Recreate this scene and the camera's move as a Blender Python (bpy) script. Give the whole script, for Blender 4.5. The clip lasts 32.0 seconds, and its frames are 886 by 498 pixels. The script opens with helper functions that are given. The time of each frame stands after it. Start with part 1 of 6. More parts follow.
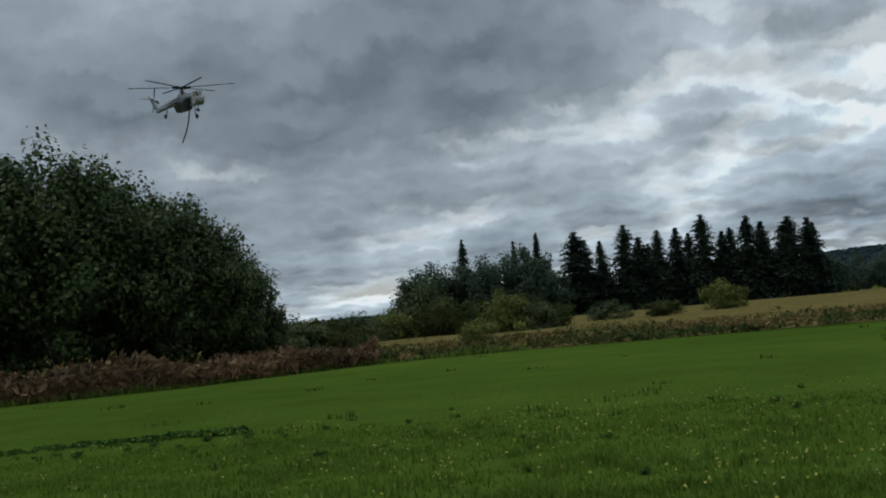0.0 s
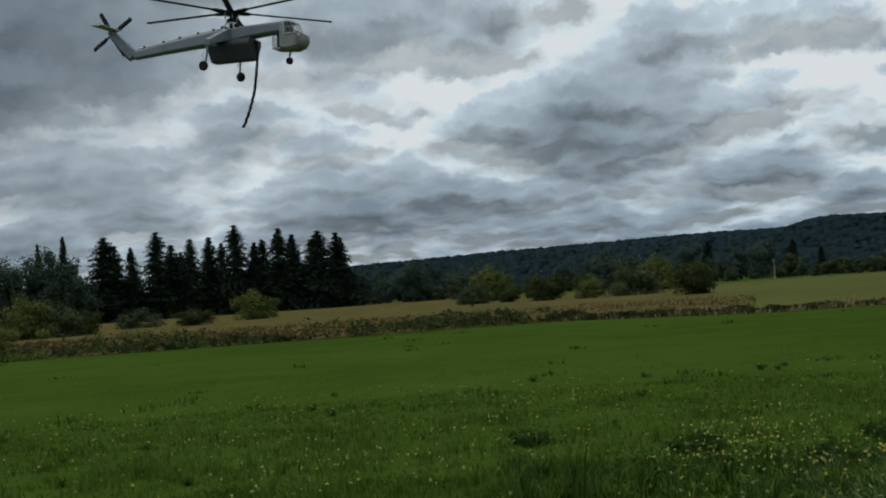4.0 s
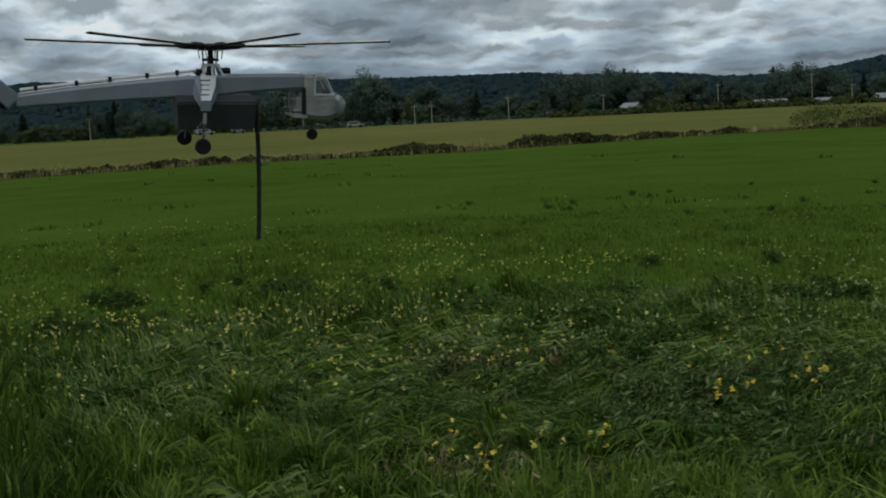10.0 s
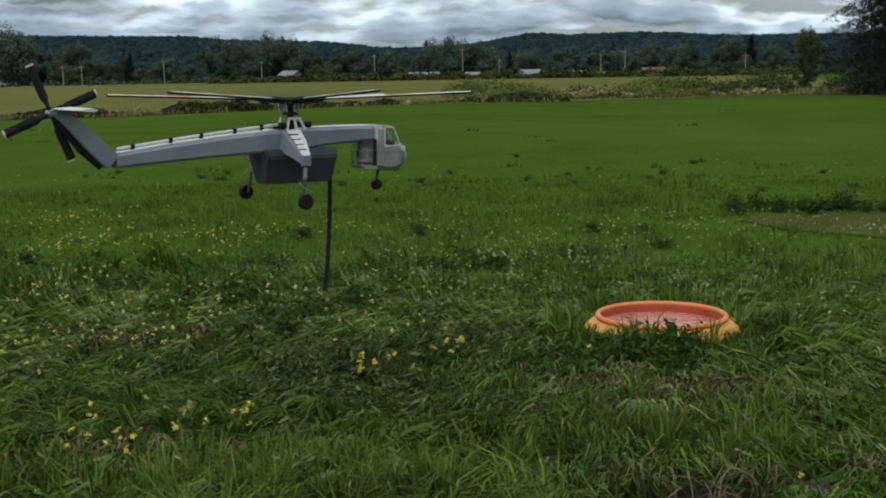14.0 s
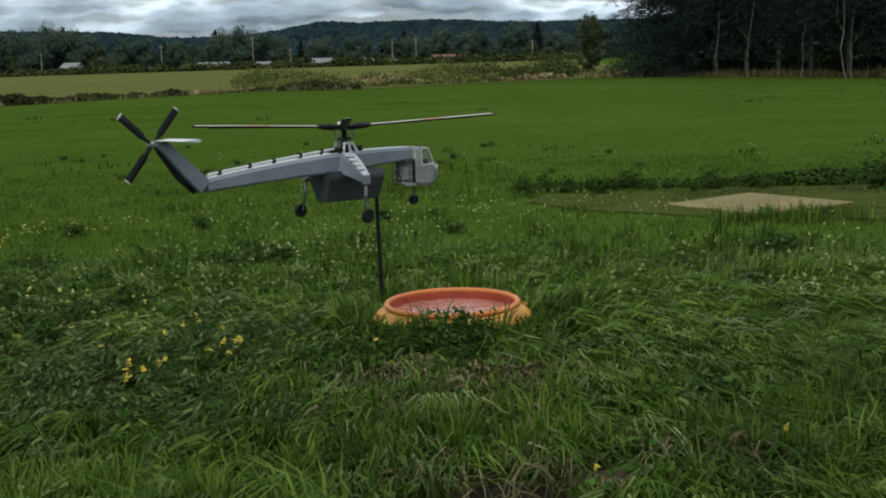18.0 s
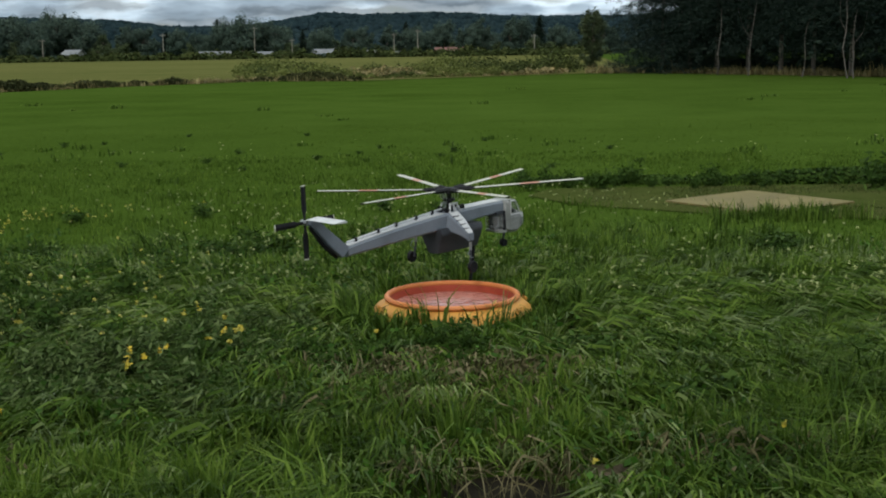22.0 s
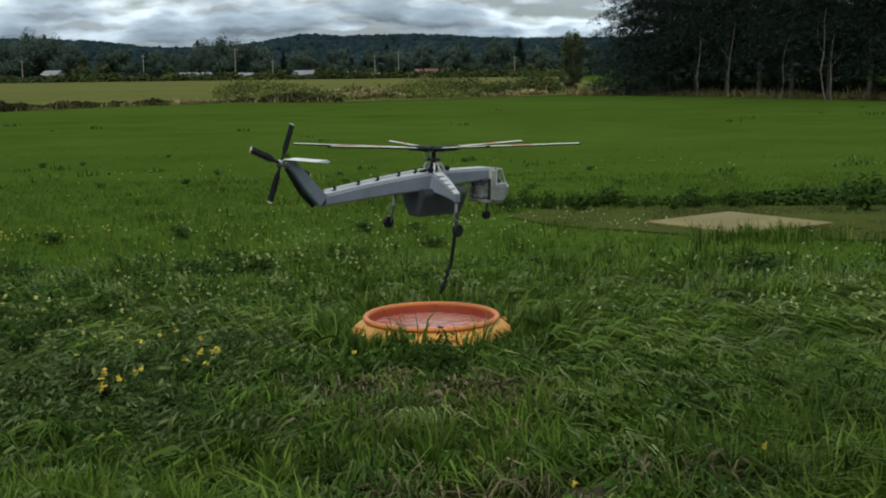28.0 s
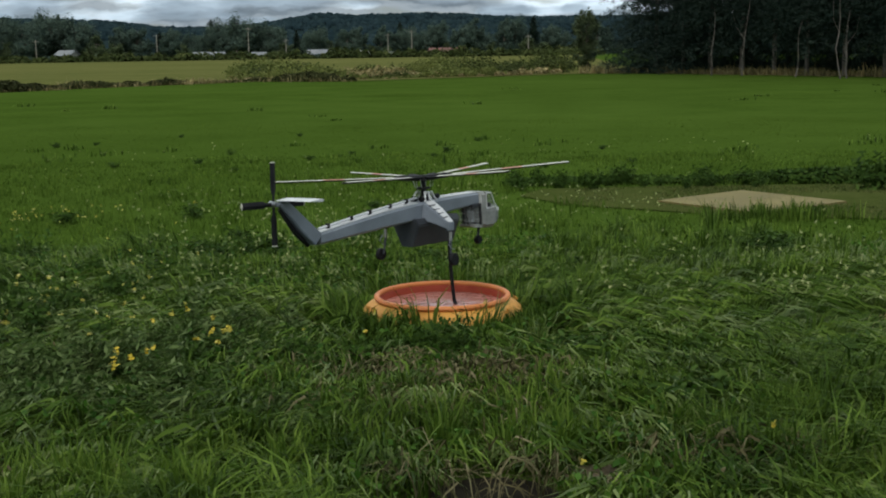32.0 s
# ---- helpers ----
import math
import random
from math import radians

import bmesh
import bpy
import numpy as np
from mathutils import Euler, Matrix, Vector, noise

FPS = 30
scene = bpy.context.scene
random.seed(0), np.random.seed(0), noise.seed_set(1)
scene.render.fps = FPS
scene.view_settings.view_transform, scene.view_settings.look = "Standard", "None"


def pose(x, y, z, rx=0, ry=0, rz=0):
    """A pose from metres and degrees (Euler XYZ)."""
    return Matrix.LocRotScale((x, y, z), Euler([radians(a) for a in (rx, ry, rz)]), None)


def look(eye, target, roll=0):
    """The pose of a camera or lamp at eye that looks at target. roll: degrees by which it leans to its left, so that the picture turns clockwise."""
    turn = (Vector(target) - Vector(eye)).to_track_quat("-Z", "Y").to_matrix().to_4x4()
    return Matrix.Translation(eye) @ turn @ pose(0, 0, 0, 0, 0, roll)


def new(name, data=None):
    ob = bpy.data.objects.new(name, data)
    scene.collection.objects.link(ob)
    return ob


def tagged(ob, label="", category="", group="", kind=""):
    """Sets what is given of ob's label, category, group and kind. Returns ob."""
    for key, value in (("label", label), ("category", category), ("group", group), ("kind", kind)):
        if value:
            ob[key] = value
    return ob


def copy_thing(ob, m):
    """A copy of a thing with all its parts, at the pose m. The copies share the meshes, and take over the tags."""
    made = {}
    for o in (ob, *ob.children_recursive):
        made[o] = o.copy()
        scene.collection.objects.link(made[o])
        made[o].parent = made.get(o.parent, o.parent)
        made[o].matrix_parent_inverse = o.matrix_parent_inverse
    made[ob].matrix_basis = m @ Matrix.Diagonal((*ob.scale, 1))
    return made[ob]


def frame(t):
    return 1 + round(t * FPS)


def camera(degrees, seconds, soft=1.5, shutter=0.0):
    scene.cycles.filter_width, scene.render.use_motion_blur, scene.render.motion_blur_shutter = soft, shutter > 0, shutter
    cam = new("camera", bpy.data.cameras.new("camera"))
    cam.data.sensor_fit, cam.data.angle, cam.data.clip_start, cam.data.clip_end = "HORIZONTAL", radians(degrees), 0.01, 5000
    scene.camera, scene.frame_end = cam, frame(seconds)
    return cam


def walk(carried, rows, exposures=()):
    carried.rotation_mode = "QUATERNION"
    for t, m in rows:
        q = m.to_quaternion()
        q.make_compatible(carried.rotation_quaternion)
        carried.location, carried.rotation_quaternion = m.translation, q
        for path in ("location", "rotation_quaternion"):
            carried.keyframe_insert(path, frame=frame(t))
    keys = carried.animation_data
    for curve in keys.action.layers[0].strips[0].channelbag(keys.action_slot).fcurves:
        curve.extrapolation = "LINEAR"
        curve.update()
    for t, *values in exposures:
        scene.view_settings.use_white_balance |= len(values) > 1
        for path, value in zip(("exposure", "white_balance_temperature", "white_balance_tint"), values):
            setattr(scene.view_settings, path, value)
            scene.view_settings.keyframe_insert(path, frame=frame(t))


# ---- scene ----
# camera: seconds, x, y, z, heading clockwise from +y, tilt, lean
PATH = [
    (0, 0.356, -0.200, 1.600, -82.96, 3.33, -4.97),
    (0.5, 0.328, -0.201, 1.600, -81.06, 3.85, -4.73),
    (1, 0.276, -0.204, 1.600, -78.61, 4.43, -4.67),
    (1.5, 0.228, -0.215, 1.600, -75.65, 4.28, -4.96),
    (2, 0.205, -0.242, 1.600, -72.45, 3.41, -4.89),
    (2.5, 0.229, -0.290, 1.600, -68.46, 2.95, -4.71),
    (4.5, 0.191, -0.374, 1.600, -58.11, 2.12, -3.50),
    (5, 0.212, -0.418, 1.600, -53.56, 2.43, -3.30),
    (5.5, 0.209, -0.416, 1.600, -48.64, 2.95, -3.25),
    (6, 0.136, -0.348, 1.600, -44.90, 3.60, -2.17),
    (6.5, 0.037, -0.252, 1.600, -42.22, 3.86, -1.55),
    (7, -0.048, -0.171, 1.600, -39.49, 3.71, -1.94),
    (7.5, -0.102, -0.121, 1.599, -36.21, 3.11, -2.82),
    (8, -0.135, -0.080, 1.599, -32.79, 2.21, -3.17),
    (8.5, -0.134, -0.064, 1.598, -29.21, 1.20, -3.54),
    (9, -0.179, -0.057, 1.598, -26.79, -0.90, -3.61),
    (9.5, -0.192, -0.102, 1.596, -25.83, -3.69, -2.98),
    (10, -0.201, -0.188, 1.601, -25.33, -6.23, -2.80),
    (10.5, -0.193, -0.268, 1.607, -24.84, -7.58, -2.17),
    (11, -0.196, -0.328, 1.608, -23.47, -8.08, -1.77),
    (11.5, -0.209, -0.359, 1.626, -19.88, -8.18, -1.89),
    (12, -0.218, -0.370, 1.643, -15.00, -8.20, -2.22),
    (12.5, -0.249, -0.307, 1.641, -10.14, -8.22, -2.08),
    (13, -0.268, -0.269, 1.640, -7.32, -8.78, -1.31),
    (13.5, -0.216, -0.212, 1.641, -8.02, -8.68, -1.24),
    (14, -0.132, -0.170, 1.644, -9.32, -8.26, -0.93),
    (14.5, -0.073, -0.110, 1.640, -7.53, -7.84, -1.70),
    (15, -0.074, -0.088, 1.642, -5.07, -7.80, -2.54),
    (15.5, -0.072, -0.092, 1.644, -3.50, -8.06, -1.84),
    (17.5, -0.068, 0.193, 1.597, 0.12, -8.97, -1.86),
    (18, -0.070, 0.220, 1.588, 0.19, -9.00, -1.72),
    (18.5, -0.064, 0.246, 1.581, 0.97, -9.35, -1.65),
    (19, -0.072, 0.238, 1.584, 1.11, -9.63, -1.62),
    (19.5, -0.070, 0.249, 1.582, 1.51, -9.56, -1.66),
    (20, -0.074, 0.241, 1.581, 1.24, -9.94, -1.38),
    (20.5, -0.073, 0.243, 1.580, 1.18, -9.82, -1.35),
    (21, -0.070, 0.254, 1.583, 2.09, -9.55, -1.65),
    (21.5, -0.073, 0.241, 1.584, 1.40, -9.39, -0.96),
    (22, -0.084, 0.202, 1.590, 0.25, -9.33, -0.81),
    (22.5, -0.080, 0.220, 1.588, 0.53, -8.98, -0.99),
    (23, -0.068, 0.245, 1.585, 1.59, -8.46, -1.46),
    (23.5, -0.068, 0.262, 1.578, 1.72, -9.01, -1.18),
    (24, -0.083, 0.218, 1.584, 0.46, -9.26, -0.51),
    (24.5, -0.084, 0.208, 1.587, -0.27, -9.32, -0.42),
    (25, -0.078, 0.247, 1.579, -0.03, -9.08, -0.80),
    (25.5, -0.077, 0.245, 1.579, 0.80, -8.75, -1.23),
    (26, -0.071, 0.266, 1.577, 1.46, -8.61, -1.45),
    (26.5, -0.079, 0.230, 1.583, 1.14, -8.47, -1.02),
    (28.5, -0.074, 0.240, 1.581, 1.09, -8.22, -0.50),
    (29, -0.083, 0.223, 1.586, 0.72, -7.99, -0.39),
    (29.5, -0.079, 0.228, 1.586, 0.91, -7.94, -0.18),
    (30, -0.079, 0.240, 1.582, 1.03, -8.05, -0.06),
    (30.5, -0.079, 0.232, 1.581, 1.22, -8.62, -0.27),
    (31, -0.078, 0.228, 1.580, 1.13, -9.44, -0.38),
    (31.5, -0.069, 0.230, 1.577, 0.16, -9.06, -0.38),
    (32, -0.058, 0.230, 1.582, 0.52, -9.31, -0.83),
]
# the film brightens as the view turns down from the sky to the grass
EXPOSURE = [(0, 0.12, 6380, 10), (2.5, 0.04, 6380, 10), (5, -0.15, 6380, 10), (9, -0.25, 6400, 10), (10, 0.0, 6450, 10), (11, 0.2, 6480, 10), (12, 0.4, 6500, 10), (13, 0.56, 6520, 10), (18, 0.6, 6540, 10), (32, 0.57, 6540, 10)]
cam = camera(40.0, 32.0, soft=2.0)


def view(x, y, z, heading, tilt, lean):
    return pose(x, y, z, 90 + tilt, 0, -heading) @ pose(0, 0, 0, 0, 0, lean)


walk(cam, [(r[0], view(*r[1:])) for r in PATH], exposures=EXPOSURE)

# ---- world and sun ----
SUN_ELEV, SUN_AZ = 55.0, 205.0  # sun behind thin cloud, azimuth clockwise from +y
world = bpy.data.worlds.new("sky")
scene.world = world
world.use_nodes = True


class Nodes:
    """Short way to write a node tree."""

    def __init__(self, tree):
        self.tree = tree

    def add(self, kind, sets=None, **links):
        n = self.tree.nodes.new(kind)
        for k, v in (sets or {}).items():
            if k in ("operation", "blend_type", "data_type", "noise_dimensions", "sky_type", "sun_disc", "sun_elevation",
                     "sun_rotation", "noise_type", "vector_type", "feature", "interpolation_type", "normalize", "clamp"):
                if k == "operation": n.operation = v
                elif k == "blend_type": n.blend_type = v
                elif k == "data_type": n.data_type = v
                elif k == "noise_type": n.noise_type = v
                elif k == "sky_type": n.sky_type = v
                elif k == "sun_disc": n.sun_disc = v
                elif k == "sun_elevation": n.sun_elevation = v
                elif k == "sun_rotation": n.sun_rotation = v
                elif k == "feature": n.feature = v
                elif k == "interpolation_type": n.interpolation_type = v
            else:
                n.inputs[k].default_value = v
        for k, v in links.items():
            self.tree.links.new(v, n.inputs[int(k[1:]) if k[0] == "i" and k[1:].isdigit() else k.replace("_", " ")])
        return n

    def math(self, op, a, b=None):
        n = self.tree.nodes.new("ShaderNodeMath")
        n.operation = op
        for i, v in enumerate((a, b)):
            if v is None:
                continue
            if isinstance(v, (int, float)):
                n.inputs[i].default_value = v
            else:
                self.tree.links.new(v, n.inputs[i])
        return n.outputs[0]

    def ramp(self, fac, stops, smooth=False):
        n = self.tree.nodes.new("ShaderNodeValToRGB")
        r = n.color_ramp
        if smooth:
            r.interpolation = "EASE"
        while len(r.elements) < len(stops):
            r.elements.new(0.5)
        for e, (p, c) in zip(r.elements, stops):
            e.position, e.color = p, (*c, 1) if len(c) == 3 else c
        self.tree.links.new(fac, n.inputs[0])
        return n.outputs[0]

    def mix(self, fac, a, b, blend="MIX"):
        n = self.tree.nodes.new("ShaderNodeMix")
        n.data_type, n.blend_type = "RGBA", blend
        for sock, v in ((n.inputs[0], fac), (n.inputs[6], a), (n.inputs[7], b)):
            if isinstance(v, (int, float)):
                sock.default_value = v
            elif isinstance(v, tuple):
                sock.default_value = (*v, 1) if len(v) == 3 else v
            else:
                self.tree.links.new(v, sock)
        return n.outputs[2]

    def noise(self, vec, scale, detail=4.0, rough=0.55, distort=0.0):
        n = self.tree.nodes.new("ShaderNodeTexNoise")
        n.inputs["Scale"].default_value, n.inputs["Detail"].default_value = scale, detail
        n.inputs["Roughness"].default_value, n.inputs["Distortion"].default_value = rough, distort
        if vec is not None:
            self.tree.links.new(vec, n.inputs["Vector"])
        return n.outputs[0]


def build_sky():
    t = Nodes(world.node_tree)
    world.node_tree.nodes.clear()
    sky = t.add("ShaderNodeTexSky", {"sky_type": "NISHITA", "sun_disc": False, "sun_elevation": radians(SUN_ELEV), "sun_rotation": radians(SUN_AZ)})
    blue = t.mix(1.0, sky.outputs[0], (0.13, 0.13, 0.13), "MULTIPLY")
    tc = t.add("ShaderNodeTexCoord")
    sep = t.add("ShaderNodeSeparateXYZ", i0=tc.outputs["Generated"])
    # a broken cloud deck: the sight line, frayed by billows, meets a flat layer
    elev = t.math("MAXIMUM", sep.outputs[2], 0.0)
    frill = t.add("ShaderNodeTexNoise", {"Scale": 34.0, "Detail": 4.0, "Roughness": 0.65}, Vector=tc.outputs["Generated"])
    reach = t.math("ADD", t.math("MULTIPLY", elev, 0.13), 0.006)
    frill = t.add("ShaderNodeVectorMath", {"operation": "SUBTRACT", 1: (0.5, 0.5, 0.5)}, i0=frill.outputs["Color"]).outputs[0]
    frill = t.add("ShaderNodeVectorMath", {"operation": "SCALE"}, i0=frill, Scale=reach).outputs[0]
    way = t.add("ShaderNodeVectorMath", {"operation": "ADD"}, i0=tc.outputs["Generated"], i1=frill).outputs[0]
    wsep = t.add("ShaderNodeSeparateXYZ", i0=way)

    def deck(rise):
        up = t.math("POWER", t.math("ADD", t.math("MAXIMUM", t.math("ADD", wsep.outputs[2], rise), 0.0), 0.10), 0.60)
        return t.add("ShaderNodeCombineXYZ", i0=t.math("DIVIDE", wsep.outputs[0], up), i1=t.math("DIVIDE", wsep.outputs[1], up)).outputs[0]

    # thicker, darker cloud towards the west
    west = t.add("ShaderNodeVectorMath", {"operation": "DOT_PRODUCT"}, i0=tc.outputs["Generated"])
    west.inputs[1].default_value = (-0.93, -0.14, 0.34)
    thick = t.ramp(west.outputs["Value"], [(0.74, (0, 0, 0)), (0.975, (1, 1, 1))], True)
    thick = t.math("MULTIPLY", thick, t.ramp(elev, [(0.01, (0.35, 0.35, 0.35)), (0.13, (1, 1, 1))], True))

    def heaps(rise):
        p = deck(rise)
        puffs = t.add("ShaderNodeTexVoronoi", {"feature": "SMOOTH_F1", "Scale": 4.6, "Detail": 2.0, "Roughness": 0.55, "Smoothness": 0.3}, Vector=p)
        d = t.math("ADD", t.math("MULTIPLY", t.noise(p, 1.2, 2.0, 0.5), 0.62), t.math("MULTIPLY", t.noise(p, 3.4, 4.0, 0.5), 0.38))
        d = t.math("ADD", d, t.math("MULTIPLY", t.math("SUBTRACT", 0.42, puffs.outputs["Distance"]), 0.20))
        return t.math("ADD", d, t.math("MULTIPLY", thick, 0.13))

    # thin cloud is bright, thick cloud grey; upper edges catch the light, undersides lie in shade
    step = t.math("ADD", t.math("MULTIPLY", elev, 0.10), 0.005)
    here = heaps(0.0)
    tone = t.ramp(here, [(0.35, (0.82, 0.90, 0.93)), (0.395, (0.63, 0.72, 0.765)), (0.43, (0.43, 0.505, 0.555)), (0.49, (0.33, 0.395, 0.44)), (0.61, (0.22, 0.275, 0.315))])
    gap = t.ramp(here, [(0.27, (0.5, 0.5, 0.5)), (0.33, (0, 0, 0))])
    tone = t.mix(gap, tone, blue)
    lit = t.add("ShaderNodeMapRange", {1: -0.07, 2: 0.07, 3: 0.60, 4: 1.45}, i0=t.math("SUBTRACT", here, heaps(step))).outputs[0]
    lit = t.math("ADD", 1.0, t.math("MULTIPLY", t.math("SUBTRACT", lit, 1.0), t.math("SUBTRACT", 1.0, t.math("MULTIPLY", thick, 0.6))))
    col = t.mix(1.0, tone, t.add("ShaderNodeCombineColor", i0=lit, i1=lit, i2=lit).outputs[0], "MULTIPLY")
    # soft mottling, and the thick west
    col = t.mix(1.0, col, t.ramp(t.noise(tc.outputs["Generated"], 13.0, 6.0, 0.6, 0.2), [(0.32, (0.88, 0.885, 0.89)), (0.68, (1.10, 1.10, 1.095))]), "MULTIPLY")
    col = t.mix(thick, col, t.mix(1.0, col, (0.8, 0.8, 0.81), "MULTIPLY"))
    east = t.ramp(west.outputs["Value"], [(0.72, (1, 1, 1)), (0.92, (0.1, 0.1, 0.1))], True)
    low = t.math("MULTIPLY", east, t.ramp(sep.outputs[2], [(0.0, (1, 1, 1)), (0.05, (0.75, 0.75, 0.75)), (0.15, (0, 0, 0))]))
    col = t.mix(low, col, t.mix(1.0, col, (0.46, 0.51, 0.565), "MULTIPLY"))
    col = t.mix(1.0, col, (0.80, 0.84, 0.85), "DARKEN")
    # an overcast sky is brighter overhead
    over = t.ramp(sep.outputs[2], [(0.28, (1, 1, 1)), (0.85, (1.22, 1.22, 1.18))])
    col = t.mix(1.0, col, over, "MULTIPLY")
    bg = t.add("ShaderNodeBackground", {"Strength": 0.9}, Color=col)
    out = t.add("ShaderNodeOutputWorld")
    world.node_tree.links.new(bg.outputs[0], out.inputs[0])


build_sky()
sun = new("sun", bpy.data.lights.new("sun", "SUN"))
sun.data.energy, sun.data.angle, sun.data.color = 1.05, radians(25), (1.0, 0.96, 0.9)
_a, _e = radians(SUN_AZ), radians(SUN_ELEV)
sun.matrix_world = look((math.sin(_a) * math.cos(_e) * 50, math.cos(_a) * math.cos(_e) * 50, math.sin(_e) * 50), (0, 0, 0))


# ---- materials ----
def material(name, build, rough=0.8, metal=0.0, spec=0.3):
    m = bpy.data.materials.new(name)
    m.use_nodes = True
    b = m.node_tree.nodes["Principled BSDF"]
    b.inputs["Roughness"].default_value, b.inputs["Metallic"].default_value = rough, metal
    b.inputs["Specular IOR Level"].default_value = spec
    t = Nodes(m.node_tree)
    col = build(t, b)
    if isinstance(col, tuple):
        b.inputs["Base Color"].default_value = (*col, 1)
    elif col is not None:
        m.node_tree.links.new(col, b.inputs["Base Color"])
    return m


def bump(t, b, height, strength=0.3, distance=0.02):
    n = t.add("ShaderNodeBump", {"Strength": strength, "Distance": distance}, Height=height)
    t.tree.links.new(n.outputs[0], b.inputs["Normal"])


def coords(t):
    return t.add("ShaderNodeTexCoord").outputs["Object"]


def island(t):
    return t.add("ShaderNodeNewGeometry").outputs["Random Per Island"]


def leafy(name, dark, mid, light, patch=0.5, rough=0.6, spec=0.25, thin=0.25, uneven=1.0):
    """Leaves or blades: colour by piece and by patches over the plan."""
    def build(t, b):
        r = t.ramp(island(t), [(0.0, dark), (0.5, mid), (1.0, light)])
        n = t.ramp(t.noise(coords(t), patch, 5.0, 0.6), [(0.34, (1 - 0.5 * uneven, 1 - 0.45 * uneven, 1 - 0.5 * uneven)), (0.66, (1 + 0.25 * uneven, 1 + 0.18 * uneven, 1 + 0.12 * uneven))])
        b.inputs["Subsurface Weight"].default_value = 0.0
        b.inputs["Transmission Weight"].default_value = 0.0
        col = t.mix(1.0, r, n, "MULTIPLY")
        if thin > 0:
            tr = t.add("ShaderNodeBsdfTranslucent", Color=col)
            mx = t.add("ShaderNodeMixShader", {0: thin}, i1=b.outputs[0], i2=tr.outputs[0])
            out = [n2 for n2 in t.tree.nodes if n2.type == "OUTPUT_MATERIAL"][0]
            t.tree.links.new(mx.outputs[0], out.inputs[0])
        return col
    return material(name, build, rough, 0, spec)


def mottled(name, a, b2, scale=4.0, fine=60.0, rough=0.7, metal=0.0, relief=0.2, spec=0.3):
    def build(t, b):
        c = coords(t)
        n1, n2 = t.noise(c, scale, 5.0), t.noise(c, fine, 3.0)
        f = t.math("ADD", t.math("MULTIPLY", n1, 0.7), t.math("MULTIPLY", n2, 0.3))
        if relief:
            bump(t, b, n2, relief, 0.003)
        return t.ramp(f, [(0.35, a), (0.65, b2)])
    return material(name, build, rough, metal, spec)


def field(name, a, b2, c3, patch, fine, relief=0.6, rough=0.9):
    """Grassland seen from afar: three greens in patches, streaks and speckle."""
    def build(t, b):
        c = coords(t)
        n0, n1, n2 = t.noise(c, patch, 5.0, 0.6), t.noise(c, patch * 9, 5.0, 0.6), t.noise(c, fine, 4.0, 0.7)
        f = t.math("ADD", t.math("MULTIPLY", n0, 0.4), t.math("ADD", t.math("MULTIPLY", n1, 0.3), t.math("MULTIPLY", n2, 0.3)))
        bump(t, b, n2, relief, 0.06)
        return t.ramp(f, [(0.36, a), (0.5, b2), (0.64, c3)])
    return material(name, build, rough, 0, 0.0)


